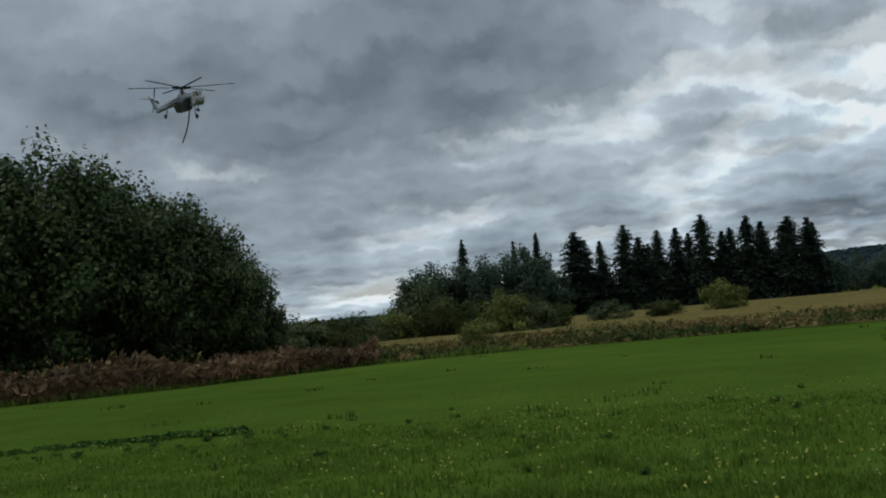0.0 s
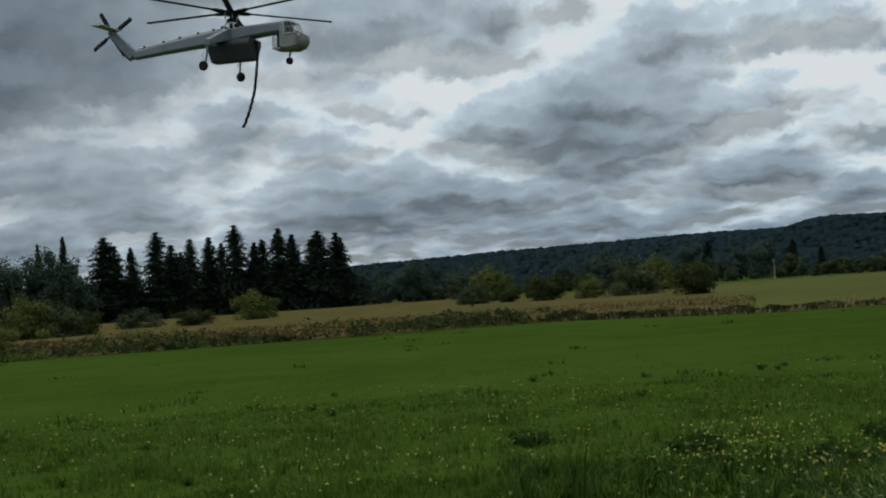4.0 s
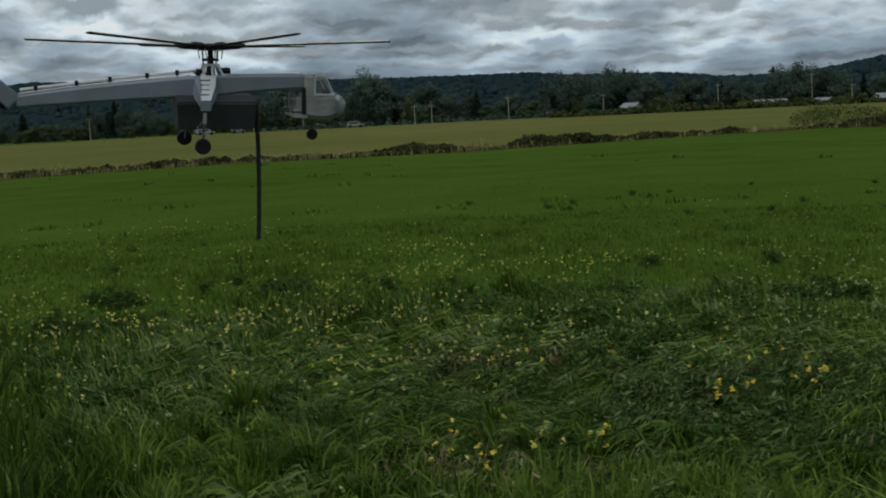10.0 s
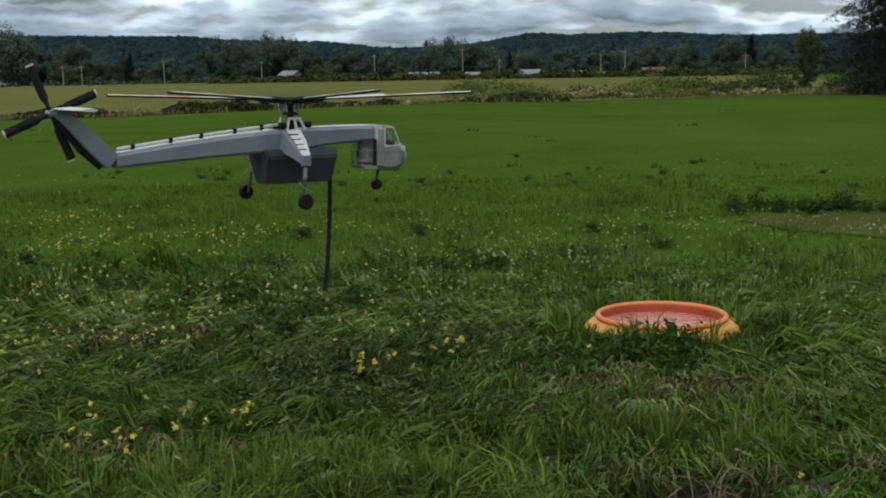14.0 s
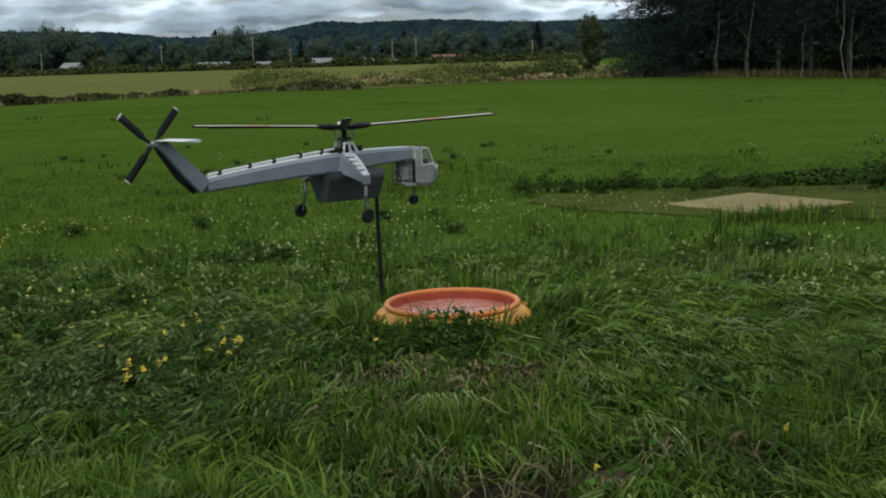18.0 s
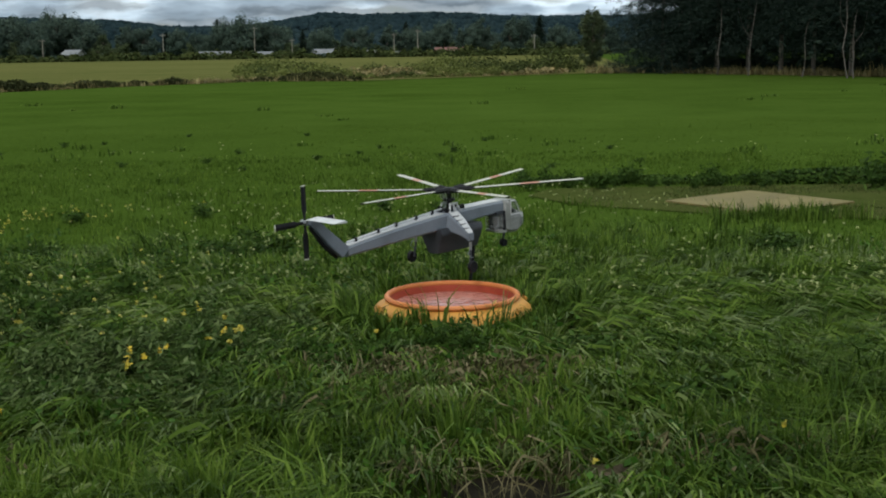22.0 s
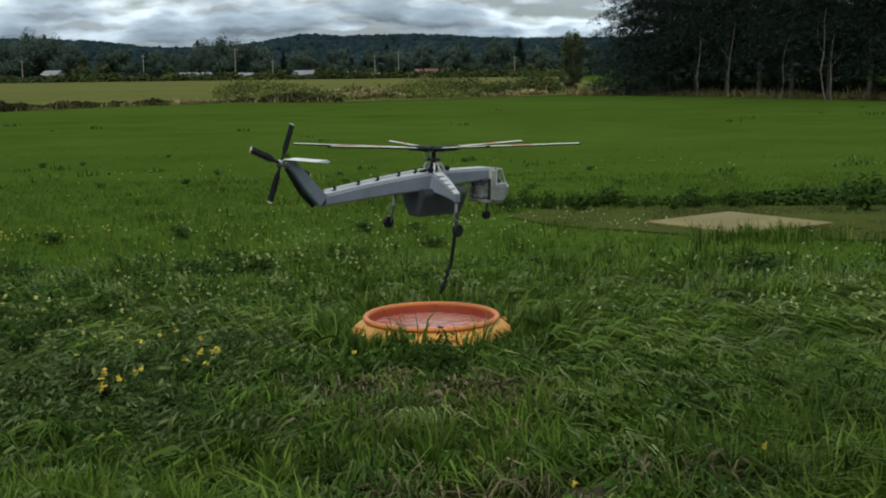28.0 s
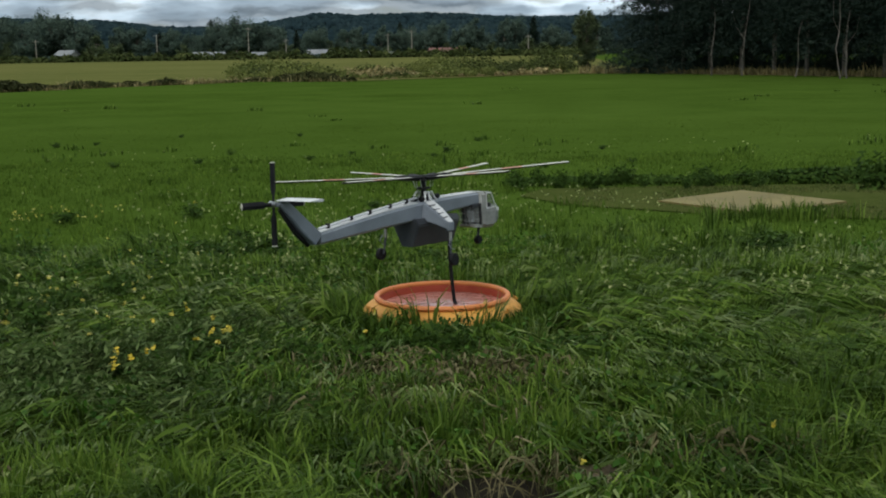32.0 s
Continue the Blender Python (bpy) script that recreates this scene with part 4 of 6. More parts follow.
    stuff("coarse_tufts", blade_arrays(np.repeat(q, each, 0) + off, np.repeat(rng.uniform(0.05, 0.15, len(q)), each) * rng.uniform(0.5, 1.2, n), 0.012 + 0.0007 * far_, rng.uniform(0, 6.28, n), rng.uniform(0.1, 0.8, n), rng), "grass", "coarse dark tufts scattered over the open meadow", "grass")
    # the rest of the meadow round the place where one stands
    xy = np.concatenate([sector(rng, 9000, -180, 180, 0.1, 3.4), sector(rng, 26000, 30, 248, 3.0, 16), sector(rng, 3000, -112, -50, 3.2, 6.6)])
    n = len(xy)
    stuff("meadow_grass", blade_arrays(xy, rng.uniform(0.05, 0.13, n), rng.uniform(0.006, 0.013, n), rng.uniform(0, 6.28, n), rng.uniform(0.2, 1.1, n), rng), "meadow_blades", "trodden meadow grass", "grass")
    # fringe of upright grass before the tank
    a, r = rng.uniform(radians(-165), radians(-15), 1500), rng.uniform(0.50, 0.74, 1500)
    xy = np.stack([POOL[0] + np.cos(a) * r, POOL[1] + np.sin(a) * r], 1)
    n = len(xy)
    tall = np.clip(0.9 + 0.9 * np.array([noise.noise((x * 5, y * 5, 3.0)) for x, y in xy]), 0.4, 1.5)
    stuff("tank_fringe", blade_arrays(xy, 0.105 * tall * rng.uniform(0.6, 1.2, n), rng.uniform(0.006, 0.012, n), rng.uniform(0, 6.28, n), rng.uniform(0.15, 0.8, n), rng), "grass", "upright dark grass in front of the water tank", "grass")
    # upright tufts before the landing board
    spot = rng.uniform((2.45, 11.1), (3.9, 11.45), (30, 2))
    xy = np.repeat(spot, 26, 0) + rng.normal(0, 0.045, (30 * 26, 2))
    n = len(xy)
    stuff("board_fringe", blade_arrays(xy, np.repeat(rng.uniform(0.10, 0.24, 30), 26) * rng.uniform(0.6, 1.2, n), rng.uniform(0.007, 0.013, n), rng.uniform(0, 6.28, n), rng.uniform(0.1, 0.6, n), rng), "grass", "upright grass tufts before the landing board", "grass")
    # short dry blades on the mown patch
    xy = rng.uniform((0.9, 10.9), (9, 14), (40000, 2))
    xy = xy[in_patch(xy)]
    c, s = math.cos(radians(36)), math.sin(radians(36))
    bx, by = (xy[:, 0] - 3.17) * c + (xy[:, 1] - 12.40) * s, -(xy[:, 0] - 3.17) * s + (xy[:, 1] - 12.40) * c
    xy = xy[(np.abs(bx) > 0.65) | (np.abs(by) > 0.65)]
    n = len(xy)
    bush = np.clip(np.array([0.7 + 1.1 * noise.noise((x * 1.3, y * 1.3, 6.0)) for x, y in xy]), 0.25, 1.6)
    bush += 1.3 * np.exp(-((xy[:, 0] - 3.1) ** 2 + (xy[:, 1] - 11.75) ** 2) / 0.1)
    stuff("mown_grass", blade_arrays(xy, 0.05 * bush * rng.uniform(0.5, 1.4, n), rng.uniform(0.006, 0.012, n), rng.uniform(0, 6.28, n), rng.uniform(0.3, 1.4, n), rng), "mown_blades", "short dry stubble of the mown patch", "grass")
    # long blades laid over by the downwash
    xy = sector(rng, 13000, -46, 28, 3.4, 10)
    cl = np.array([noise.noise((x * 0.8, y * 0.8, 4.0)) + 0.4 * noise.noise((x * 2.2, y * 2.2, 4.0)) for x, y in xy])
    xy = xy[clear(xy, [(POOL[0], POOL[1], 0.72)] + keep_out[1:]) & ~in_patch(xy) & (cl > -0.1)]
    wd, ws = wind(xy)
    n = len(xy)
    sway = np.array([1.6 * noise.noise((x * 0.55, y * 0.55, 8.0)) for x, y in xy])
    stuff("long_grass", blade_arrays(xy, rng.uniform(0.16, 0.32, n), rng.uniform(0.006, 0.011, n), wd + sway + rng.normal(0, 0.25, n), 0.6 + ws * 1.2 + 0.8 * rng.random(n), rng), "grass_pale", "long pale grass laid over by the wind", "grass")
    # locks of long grass combed flat by the downwash, over dark hollows
    roots = np.concatenate([sector(rng, 4200, -40, 28, 4.0, 9.2), rng.uniform((0.5, 5.4), (2.6, 7.6), (1500, 2)), rng.uniform((-2.0, 6.2), (-0.6, 7.7), (900, 2))])
    cl = np.array([noise.noise((x * 1.1, y * 1.1, 14.0)) + 0.5 * noise.noise((x * 3.1, y * 3.1, 14.0)) for x, y in roots])
    roots = roots[clear(roots, [(POOL[0], POOL[1], 0.68), (0.15, 4.36, 0.28), (0.16, 4.02, 0.28), (0.55, 4.55, 0.16)]) & ~in_patch(roots) & (cl > -0.16)]
    wd, ws = wind(roots)
    way = wd + np.array([1.6 * noise.noise((x * 0.9, y * 0.9, 15.0)) for x, y in roots]) * (1.25 - 0.8 * ws) + rng.normal(0, 0.12, len(roots))
    pale = rng.random(len(roots)) < 0.3
    for name, mat, share, lab in (("grass_lock", "grass_pale", pale, "pale locks of long grass combed flat, sky sheen in their colour"), ("grass_lock", "grass", ~pale, "green locks of long grass combed flat")):
        each = 11
        p = np.repeat(roots[share], each, 0) + rng.normal(0, 0.028, (share.sum() * each, 2))
        a = np.repeat(way[share], each) + rng.normal(0, 0.16, len(p))
        size = np.repeat(rng.uniform(0.13, 0.30, share.sum()), each) * rng.uniform(0.75, 1.15, len(p))
        rise = np.repeat(rng.uniform(0.05, 0.14, share.sum()), each) * rng.uniform(0.8, 1.2, len(p))
        stuff(name, strand_arrays(p, a, size, rise, rng.uniform(0.0055, 0.0105, len(p)), rng), mat, lab, "grass")
    # arching dry grass round the dark hollow, dead thatch in the trodden places
    a = rng.uniform(0, 6.28, 26)
    p = np.stack([0.12 + np.cos(a) * rng.uniform(0.18, 0.36, 26), 4.42 + np.sin(a) * rng.uniform(0.14, 0.24, 26)], 1)
    p = np.repeat(p, 4, 0) + rng.normal(0, 0.02, (104, 2))
    stuff("dry_lock", strand_arrays(p, rng.uniform(0, 6.28, 104), rng.uniform(0.10, 0.22, 104), rng.uniform(0.08, 0.18, 104), rng.uniform(0.004, 0.007, 104), rng), "thatch", "arching pale dry grass over a dark hollow", "grass")
    spots = [(0.14, 5.72, 0.22, 0.11, 520), (-0.28, 5.92, 0.26, 0.10, 420), (-0.12, 5.35, 0.3, 0.14, 300), (-2.2, 4.4, 0.35, 0.15, 420), (1.3, 4.6, 0.25, 0.1, 200), (-3.0, 6.6, 0.5, 0.25, 380)]
    p = np.concatenate([rng.normal((x, y), (sx, sy), (k, 2)) for x, y, sx, sy, k in spots])
    n = len(p)
    stuff("dead_thatch", strand_arrays(p, rng.uniform(0, 6.28, n), rng.uniform(0.06, 0.17, n), rng.uniform(0.05, 0.15, n), rng.uniform(0.005, 0.011, n), rng), "thatch", "brown dead grass lying in trodden places", "grass")
    # fresh upright grass in broad tufts
    spots = [(-1.5, 4.35, 0.35, 0.18, 46), (-0.9, 4.25, 0.3, 0.16, 40), (-2.0, 4.0, 0.4, 0.2, 30), (0.75, 5.05, 0.5, 0.4, 42), (1.6, 4.9, 0.4, 0.35, 40), (0.5, 5.5, 0.35, 0.2, 26), (-0.1, 4.95, 0.3, 0.2, 24), (1.3, 8.8, 0.8, 0.6, 44), (-1.0, 8.6, 0.9, 0.5, 50), (2.6, 8.4, 0.7, 0.8, 40), (-3.0, 4.2, 0.5, 0.3, 34), (0.2, 9.5, 1.2, 0.5, 44)]
    q = np.concatenate([rng.normal((x, y), (sx, sy), (k, 2)) for x, y, sx, sy, k in spots])
    q = q[clear(q, [(POOL[0], POOL[1], 0.7), (0.15, 4.3, 0.4), (0.15, 3.95, 0.36), (0.55, 4.5, 0.3)]) & ~in_patch(q)]
    each = 30
    off = rng.normal(0, 0.04, (len(q) * each, 2))
    p = np.repeat(q, each, 0) + off
    n = len(p)
    stuff("fresh_grass", blade_arrays(p, np.repeat(rng.uniform(0.13, 0.25, len(q)), each) * rng.uniform(0.6, 1.15, n), rng.uniform(0.008, 0.013, n), np.arctan2(off[:, 1], off[:, 0]) + rng.normal(0, 0.5, n), rng.uniform(0.1, 0.75, n), rng), "fresh", "fresh bright upright grass in broad tufts", "grass")
    # dry stalks among the green
    xy = sector(rng, 9000, -45, 28, 3.3, 9)
    xy = xy[clear(xy, keep_out)]
    dry = 0.6 * np.array([noise.noise((x * 0.7, y * 0.7, 9.0)) for x, y in xy]) + 0.35 * np.exp(-((xy[:, 0] - 0.2) ** 2 + (xy[:, 1] - 4.5) ** 2) / 0.35)
    xy = xy[dry > 0.2]
    wd, ws = wind(xy)
    n = len(xy)
    stuff("dry_stalks", blade_arrays(xy, rng.uniform(0.10, 0.24, n), rng.uniform(0.003, 0.006, n), wd + rng.normal(0, 0.9, n), 0.5 + 0.6 * ws + rng.random(n), rng), "straw", "pale dry grass stalks in the meadow", "grass")
    # broad leaves low in the sward
    xy = sector(rng, 26000, -55, 28, 3.3, 11)
    xy = xy[clear(xy, keep_out) & ~in_patch(xy)]
    cl = np.array([noise.noise((x * 0.6, y * 0.6, 5.0)) for x, y in xy])
    xy = xy[cl - 0.22 * np.clip(xy[:, 0] + 0.3, 0, 1.5) > -0.03]
    n = len(xy)
    stuff("clover", leaf_arrays(np.column_stack([xy, rng.uniform(0.03, 0.14, n)]), rng.uniform(0.012, 0.034, n), rng, 0.5, 1.4), "clover", "low clover and broad-leaved herbs", "clover")
    # flower heads
    nests = [(-2.4, 4.85, 0.18, 5), (-2.1, 4.6, 0.15, 6), (-1.48, 5.7, 0.055, 7), (-1.12, 6.1, 0.07, 7), (-1.5, 6.6, 0.09, 4), (-2.42, 4.42, 0.03, 3), (-2.2, 4.35, 0.05, 4), (-2.55, 4.7, 0.05, 2), (-1.85, 4.75, 0.06, 3), (-0.41, 6.08, 0.02, 1), (-5.0, 6.9, 0.8, 60), (-3.4, 7.2, 0.6, 40), (-4.2, 9.0, 1.2, 50),
             (-6.1, 12.0, 0.35, 45), (-6.3, 11.5, 0.9, 30), (-2.4, 7.6, 0.5, 22), (-3.1, 5.5, 0.5, 14), (0.45, 4.3, 0.02, 1), (1.15, 4.5, 0.02, 1), (-0.4, 6.6, 0.3, 4), (-12.0, 3.5, 2.2, 110), (-9.5, 5.2, 1.6, 70), (-14.5, 1.5, 2.0, 60), (-10, 8.5, 2.0, 40), (-7.5, 9.0, 1.6, 60)]
    def grown(xy):
        return xy[np.array([noise.noise((x * 0.5, y * 0.5, 17.0)) + 0.4 * noise.noise((x * 2, y * 2, 17.0)) for x, y in xy]) + rng.normal(0, 0.12, len(xy)) > 0.12]

    deep = np.concatenate([rng.normal((x, y), s, (k, 2)) for x, y, s, k in nests if s < 0.1])
    yel = np.concatenate([rng.normal((x, y), s, (k, 2)) for x, y, s, k in nests if s > 0.1] + [grown(sector(rng, 1300, -54, -14, 6.8, 12)), grown(sector(rng, 1300, -108, -30, 9, 19))])
    for name, mat, xy, s, lab in (("yellow_flowers", "yellow_deep", deep, 0.019, "deep yellow flowers in small clusters"),
                                  ("yellow_flowers", "yellow", yel, 0.0155, "small yellow flowers in loose groups in the meadow"),
                                  ("white_flowers", "white", np.concatenate([sector(rng, 1200, -110, 28, 4.2, 20), sector(rng, 1700, -14, 28, 7.4, 13), sector(rng, 260, -50, -16, 4.6, 9)]), 0.0145, "small white clover heads in the meadow")):
        if mat == "white":
            cl = np.array([noise.noise((x * 0.33, y * 0.33, 7.0)) + 0.3 * noise.noise((x * 1.5, y * 1.5, 7.0)) for x, y in xy])
            xy = xy[(cl + rng.normal(0, 0.3, len(xy)) > 0.02) & ((xy[:, 0] < 0) | (np.hypot(xy[:, 0], xy[:, 1]) > 6.8))]
        xy = xy[clear(xy, keep_out) & ~in_patch(xy)]
        n = len(xy)
        c = np.column_stack([xy, rng.uniform(0.14, 0.23, n)])
        heads = np.repeat(c, 6, 0) + rng.normal(0, s * 0.35, (n * 6, 3))
        stuff(name, leaf_arrays(heads, s * rng.uniform(0.7, 1.3, n * 6), rng, 0.6, 1.1), mat, lab, "flowers")


meadow()


# ---- water tank, board, soil ----
M["hollow_dark"] = mottled("dark_wet_mud", (0.008, 0.007, 0.005), (0.022, 0.019, 0.012), 9, 90, 0.9, 0, 0.8, 0.05)
M["tank_wall"] = mottled("orange_tarpaulin", (0.48, 0.22, 0.04), (0.60, 0.30, 0.06), 5, 60, 0.55, 0, 0.3)
M["tank_rim"] = mottled("orange_foam_rim", (0.50, 0.15, 0.04), (0.60, 0.205, 0.06), 6, 60, 0.5, 0, 0.25)
M["tank_inside"] = mottled("red_tarpaulin_inside", (0.27, 0.035, 0.016), (0.36, 0.06, 0.027), 5, 50, 0.5, 0, 0.2)
M["black"] = mottled("black_rubber_and_carbon", (0.006, 0.006, 0.007), (0.016, 0.016, 0.018), 12, 150, 0.6, 0.0, 0.1, 0.15)
M["plywood"] = mottled("weathered_plywood", (0.105, 0.086, 0.028), (0.19, 0.154, 0.050), 1.6, 45, 0.75, 0, 0.3)


def water_build(t, b):
    c = coords(t)
    n = t.noise(c, 14.0, 3.0, 0.5, 0.8)
    bump(t, b, n, 0.45, 0.02)
    return t.ramp(t.noise(c, 5.0, 3.0), [(0.35, (0.32, 0.11, 0.085)), (0.65, (0.44, 0.20, 0.16))])


M["water"] = material("shallow_water_over_red_floor", water_build, 0.1, 0.0, 0.4)


def water_tank():
    """A round self-standing dip tank: bulging wall, foam rim, red inside and water."""
    tank = empty("dip_tank", Matrix.Translation((POOL[0], POOL[1], 0)))
    n = 56

    def ring(r, z, wob):
        return [(math.cos(a) * (r + wob * math.cos(8 * a + 0.4)), math.sin(a) * (r + wob * math.cos(8 * a + 0.4)), z) for a in (2 * math.pi * k / n for k in range(n))]

    def lathe(name, prof, mat, label=""):
        bm = bmesh.new()
        rings = [[bm.verts.new(p) for p in ring(*q)] for q in prof]
        for r0, r1 in zip(rings, rings[1:]):
            for k in range(n):
                bm.faces.new((r0[k], r0[(k + 1) % n], r1[(k + 1) % n], r1[k]))
        return part(name, bm, M[mat], tank, label, True)

    lathe("wall", [(0.465, 0.0, 0.006), (0.476, 0.025, 0.008), (0.466, 0.05, 0.008), (0.44, 0.075, 0.006), (0.41, 0.093, 0.003), (0.392, 0.102, 0)], "tank_wall", "bulging yellow-orange tarpaulin wall")
    lathe("rim", [(0.396 + 0.017 * math.cos(a), 0.113 + 0.017 * math.sin(a), 0.0) for a in (2 * math.pi * k / 10 for k in range(11))], "tank_rim", "orange foam rim")
    lathe("lining", [(0.38, 0.105, 0), (0.372, 0.07, 0), (0.37, 0.01, 0)], "tank_inside", "red tarpaulin lining")
    bm = bmesh.new()
    bmesh.ops.create_circle(bm, cap_ends=True, segments=n, radius=0.373)
    bmesh.ops.translate(bm, verts=bm.verts, vec=(0, 0, 0.065))
    part("water", bm, M["water"], tank, "shallow rippled water over the red floor")
    for k in range(8):
        a = 2 * math.pi * (k + 0.3) / 8
        bm = bmesh.new()
        box(bm, -0.01, 0.01, -0.03, 0.03, 0, 0.012, 0.003)
        ob = part("handle", bm, M["tank_wall"], tank)
        ob.matrix_basis = Matrix.Rotation(a, 4, "Z") @ Matrix.Translation((0.456, 0, 0.07)) @ Matrix.Rotation(radians(60), 4, "Y")
    return tagged(tank, "round orange collapsible water tank standing in the grass", "water tank")


water_tank()


def board():
    ob = empty("landing_board", Matrix.Translation((3.17, 12.40, 0.014)) @ Matrix.Rotation(radians(36), 4, "Z"))
    for k in range(2):
        bm = bmesh.new()
        box(bm, -0.66, 0.66, -0.66 + 0.662 * k, -0.002 + 0.662 * k, 0, 0.018, 0.002)
        part("panel", bm, M["plywood"], ob)
    tagged(ob, "pale plywood landing board lying on mown grass", "board")
    bm = bmesh.new()
    bmesh.ops.create_circle(bm, cap_ends=True, segments=14, radius=0.10)
    for v in bm.verts:
        v.co.x *= 1.2 + 0.3 * random.random()
        v.co.y *= 0.9 + 0.3 * random.random()
    ob = part("bare_soil", bm, M["soil"])
    ob.location = (0.55, 4.58, 0.008)
    tagged(ob, "small bare patch of dry soil in the grass", "soil", kind="structure")
    # flat near-black disc for the hollow between the tufts
    bm = bmesh.new()
    bmesh.ops.create_circle(bm, cap_ends=True, segments=16, radius=0.25)
    ob = part("wet_hollow", bm, M["hollow_dark"])
    ob.location = (0.15, 4.32, 0.006)
    tagged(ob, "small dark hollow between grass tufts", "soil", kind="structure")


board()


# ---- weeds ----
def weed(name, h, seed, label, mat="weed", wide=(0.010, 0.026), long=3.0, stems=7):
    """A leafy weed: a few stems with long leaves."""
    rng = np.random.default_rng(seed)
    plant = empty(name)
    bm = bmesh.new()
    c = []
    for k in range(stems):
        a, r = rng.uniform(0, 6.28), rng.uniform(0.02, 0.09)
        top = (math.cos(a) * r * 1.6, math.sin(a) * r * 1.6, h * rng.uniform(0.6, 1.0))
        tube(bm, [(math.cos(a) * r * 0.5, math.sin(a) * r * 0.5, -0.01), (math.cos(a) * r, math.sin(a) * r, top[2] * 0.5), top], [0.004, 0.003, 0.0015], 4)
        for j in range(36):
            f = 0.12 + 0.88 * rng.random() ** 0.8
            c.append([top[0] * f, top[1] * f, top[2] * f])
    tagged(part("stem", bm, M[mat], plant), kind="stuff")
    off = rng.normal(0, 0.034, (len(c), 3))
    c = np.array(c) + off
    c[:, 2] = np.maximum(c[:, 2], 0.01)
    face = np.column_stack([off[:, :2] * 16, np.full(len(c), 0.35)])
    tagged(link_mesh("foliage", tri_mesh("foliage", *leaf_arrays(c, rng.uniform(*wide, len(c)), rng, 0.2, long, face)), M[mat], plant), kind="stuff")
    return tagged(plant, label, "weed")


def weeds():
    rng = random.Random(12)
    kinds = [weed("dock_weed", 0.26, 201 + k, "dark green leafy weed standing above the grass") for k in range(4)]
    grey = [weed("mugwort_weed", 0.26, 231 + k, "grey-green weed with long pale leaves among the grass", "weed_pale", (0.009, 0.018), 4.0, 6) for k in range(3)]
    spots = [(0.9 + 0.155 * k + rng.uniform(-0.12, 0.12), 14.05 + rng.uniform(-0.22, 0.3) - 0.01 * k, rng.uniform(0.4, 1.05)) for k in range(20)]
    spots += [(4.75, 13.4, 1.7)]
    for _ in range(44):
        az, r = rng.uniform(-44, 2), rng.uniform(5.2, 13)
        p = at(az, r)
        if math.hypot(p.x - POOL[0], p.y - POOL[1]) > 0.8:
            spots.append((p.x, p.y, rng.uniform(0.45, 0.8)))
    # weedy mass beside the tank
    mass = len(spots)
    for _ in range(40):
        spots.append((rng.gauss(-2.2, 0.55), rng.gauss(7.3, 0.6), rng.uniform(0.45, 0.95)))
    for _ in range(16):
        spots.append((rng.gauss(-1.0, 0.35), rng.gauss(6.15, 0.3), rng.uniform(0.4, 0.75)))
    for _ in range(20):
        p = at(rng.uniform(-30, 22), rng.uniform(15, 24))
        spots.append((p.x, p.y, rng.uniform(0.25, 0.5)))
    for _ in range(14):
        spots.append((rng.gauss(-0.75, 0.5), rng.gauss(6.2, 0.25), rng.uniform(0.35, 0.6)))
    for _ in range(26):
        az, r = rng.uniform(-106, -35), rng.uniform(11, 22)
        p = at(az, r)
        spots.append((p.x, p.y, rng.uniform(0.25, 0.5)))
    for k in range(40):
        spots.append((-19.2 + rng.uniform(-0.5, 0.5), -9.5 + 0.25 * k + rng.uniform(-0.3, 0.3), rng.uniform(0.2, 0.45)))
    # broad dark clumps in the open meadow
    for x, y, n in ((-4.1, 8.45, 7), (-3.1, 8.6, 5), (-2.75, 5.3, 7), (1.85, 5.95, 5), (0.95, 5.35, 4), (-0.6, 5.2, 4), (2.5, 9.5, 4), (-1.6, 9.6, 5), (0.9, 6.25, 3), (-5.6, 8.2, 6), (-6.4, 9.4, 6), (-7.8, 8.6, 5), (-8.6, 7.0, 6), (-10.4, 6.4, 5), (-7.0, 7.2, 5)):
        spots += [(rng.gauss(x, 0.14), rng.gauss(y, 0.1), rng.uniform(0.5, 0.95)) for _ in range(n)]
    for k, (x, y, s) in enumerate(spots):
        ob = kinds[k] if k < 4 else copy_thing(kinds[k % 4], Matrix.Identity(4))
        ob.matrix_basis = Matrix.Translation((x, y, 0)) @ Matrix.Rotation(rng.uniform(0, 6), 4, "Z")
        ob.scale = (s * 1.15, s * 1.15, s) if k < 26 or mass <= k < mass + 56 else (s * 1.6, s * 1.6, s * 0.75)
        tagged(ob, group="weeds in the meadow")
    # grey-green mass, its leaves turned over by the wind
    for k in range(110):
        ob = grey[k] if k < 3 else copy_thing(grey[k % 3], Matrix.Identity(4))
        x, y = (rng.gauss(-1.75, 0.5), rng.gauss(6.3, 0.55)) if k % 5 else (rng.uniform(-3.4, -0.7), rng.uniform(5.2, 6.4))
        if math.hypot(x - POOL[0], y - POOL[1]) < 0.75:
            x -= 0.8
        ob.matrix_basis = Matrix.Translation((x, y, 0)) @ pose(0, 0, 0, rng.uniform(-14, 14), rng.uniform(-40, -5), 0) @ Matrix.Rotation(rng.uniform(0, 6), 4, "Z")
        s = rng.uniform(0.5, 0.95)
        ob.scale = (s * 1.3, s * 1.3, s * 0.85)
        tagged(ob, group="grey weeds beside the tank")


weeds()


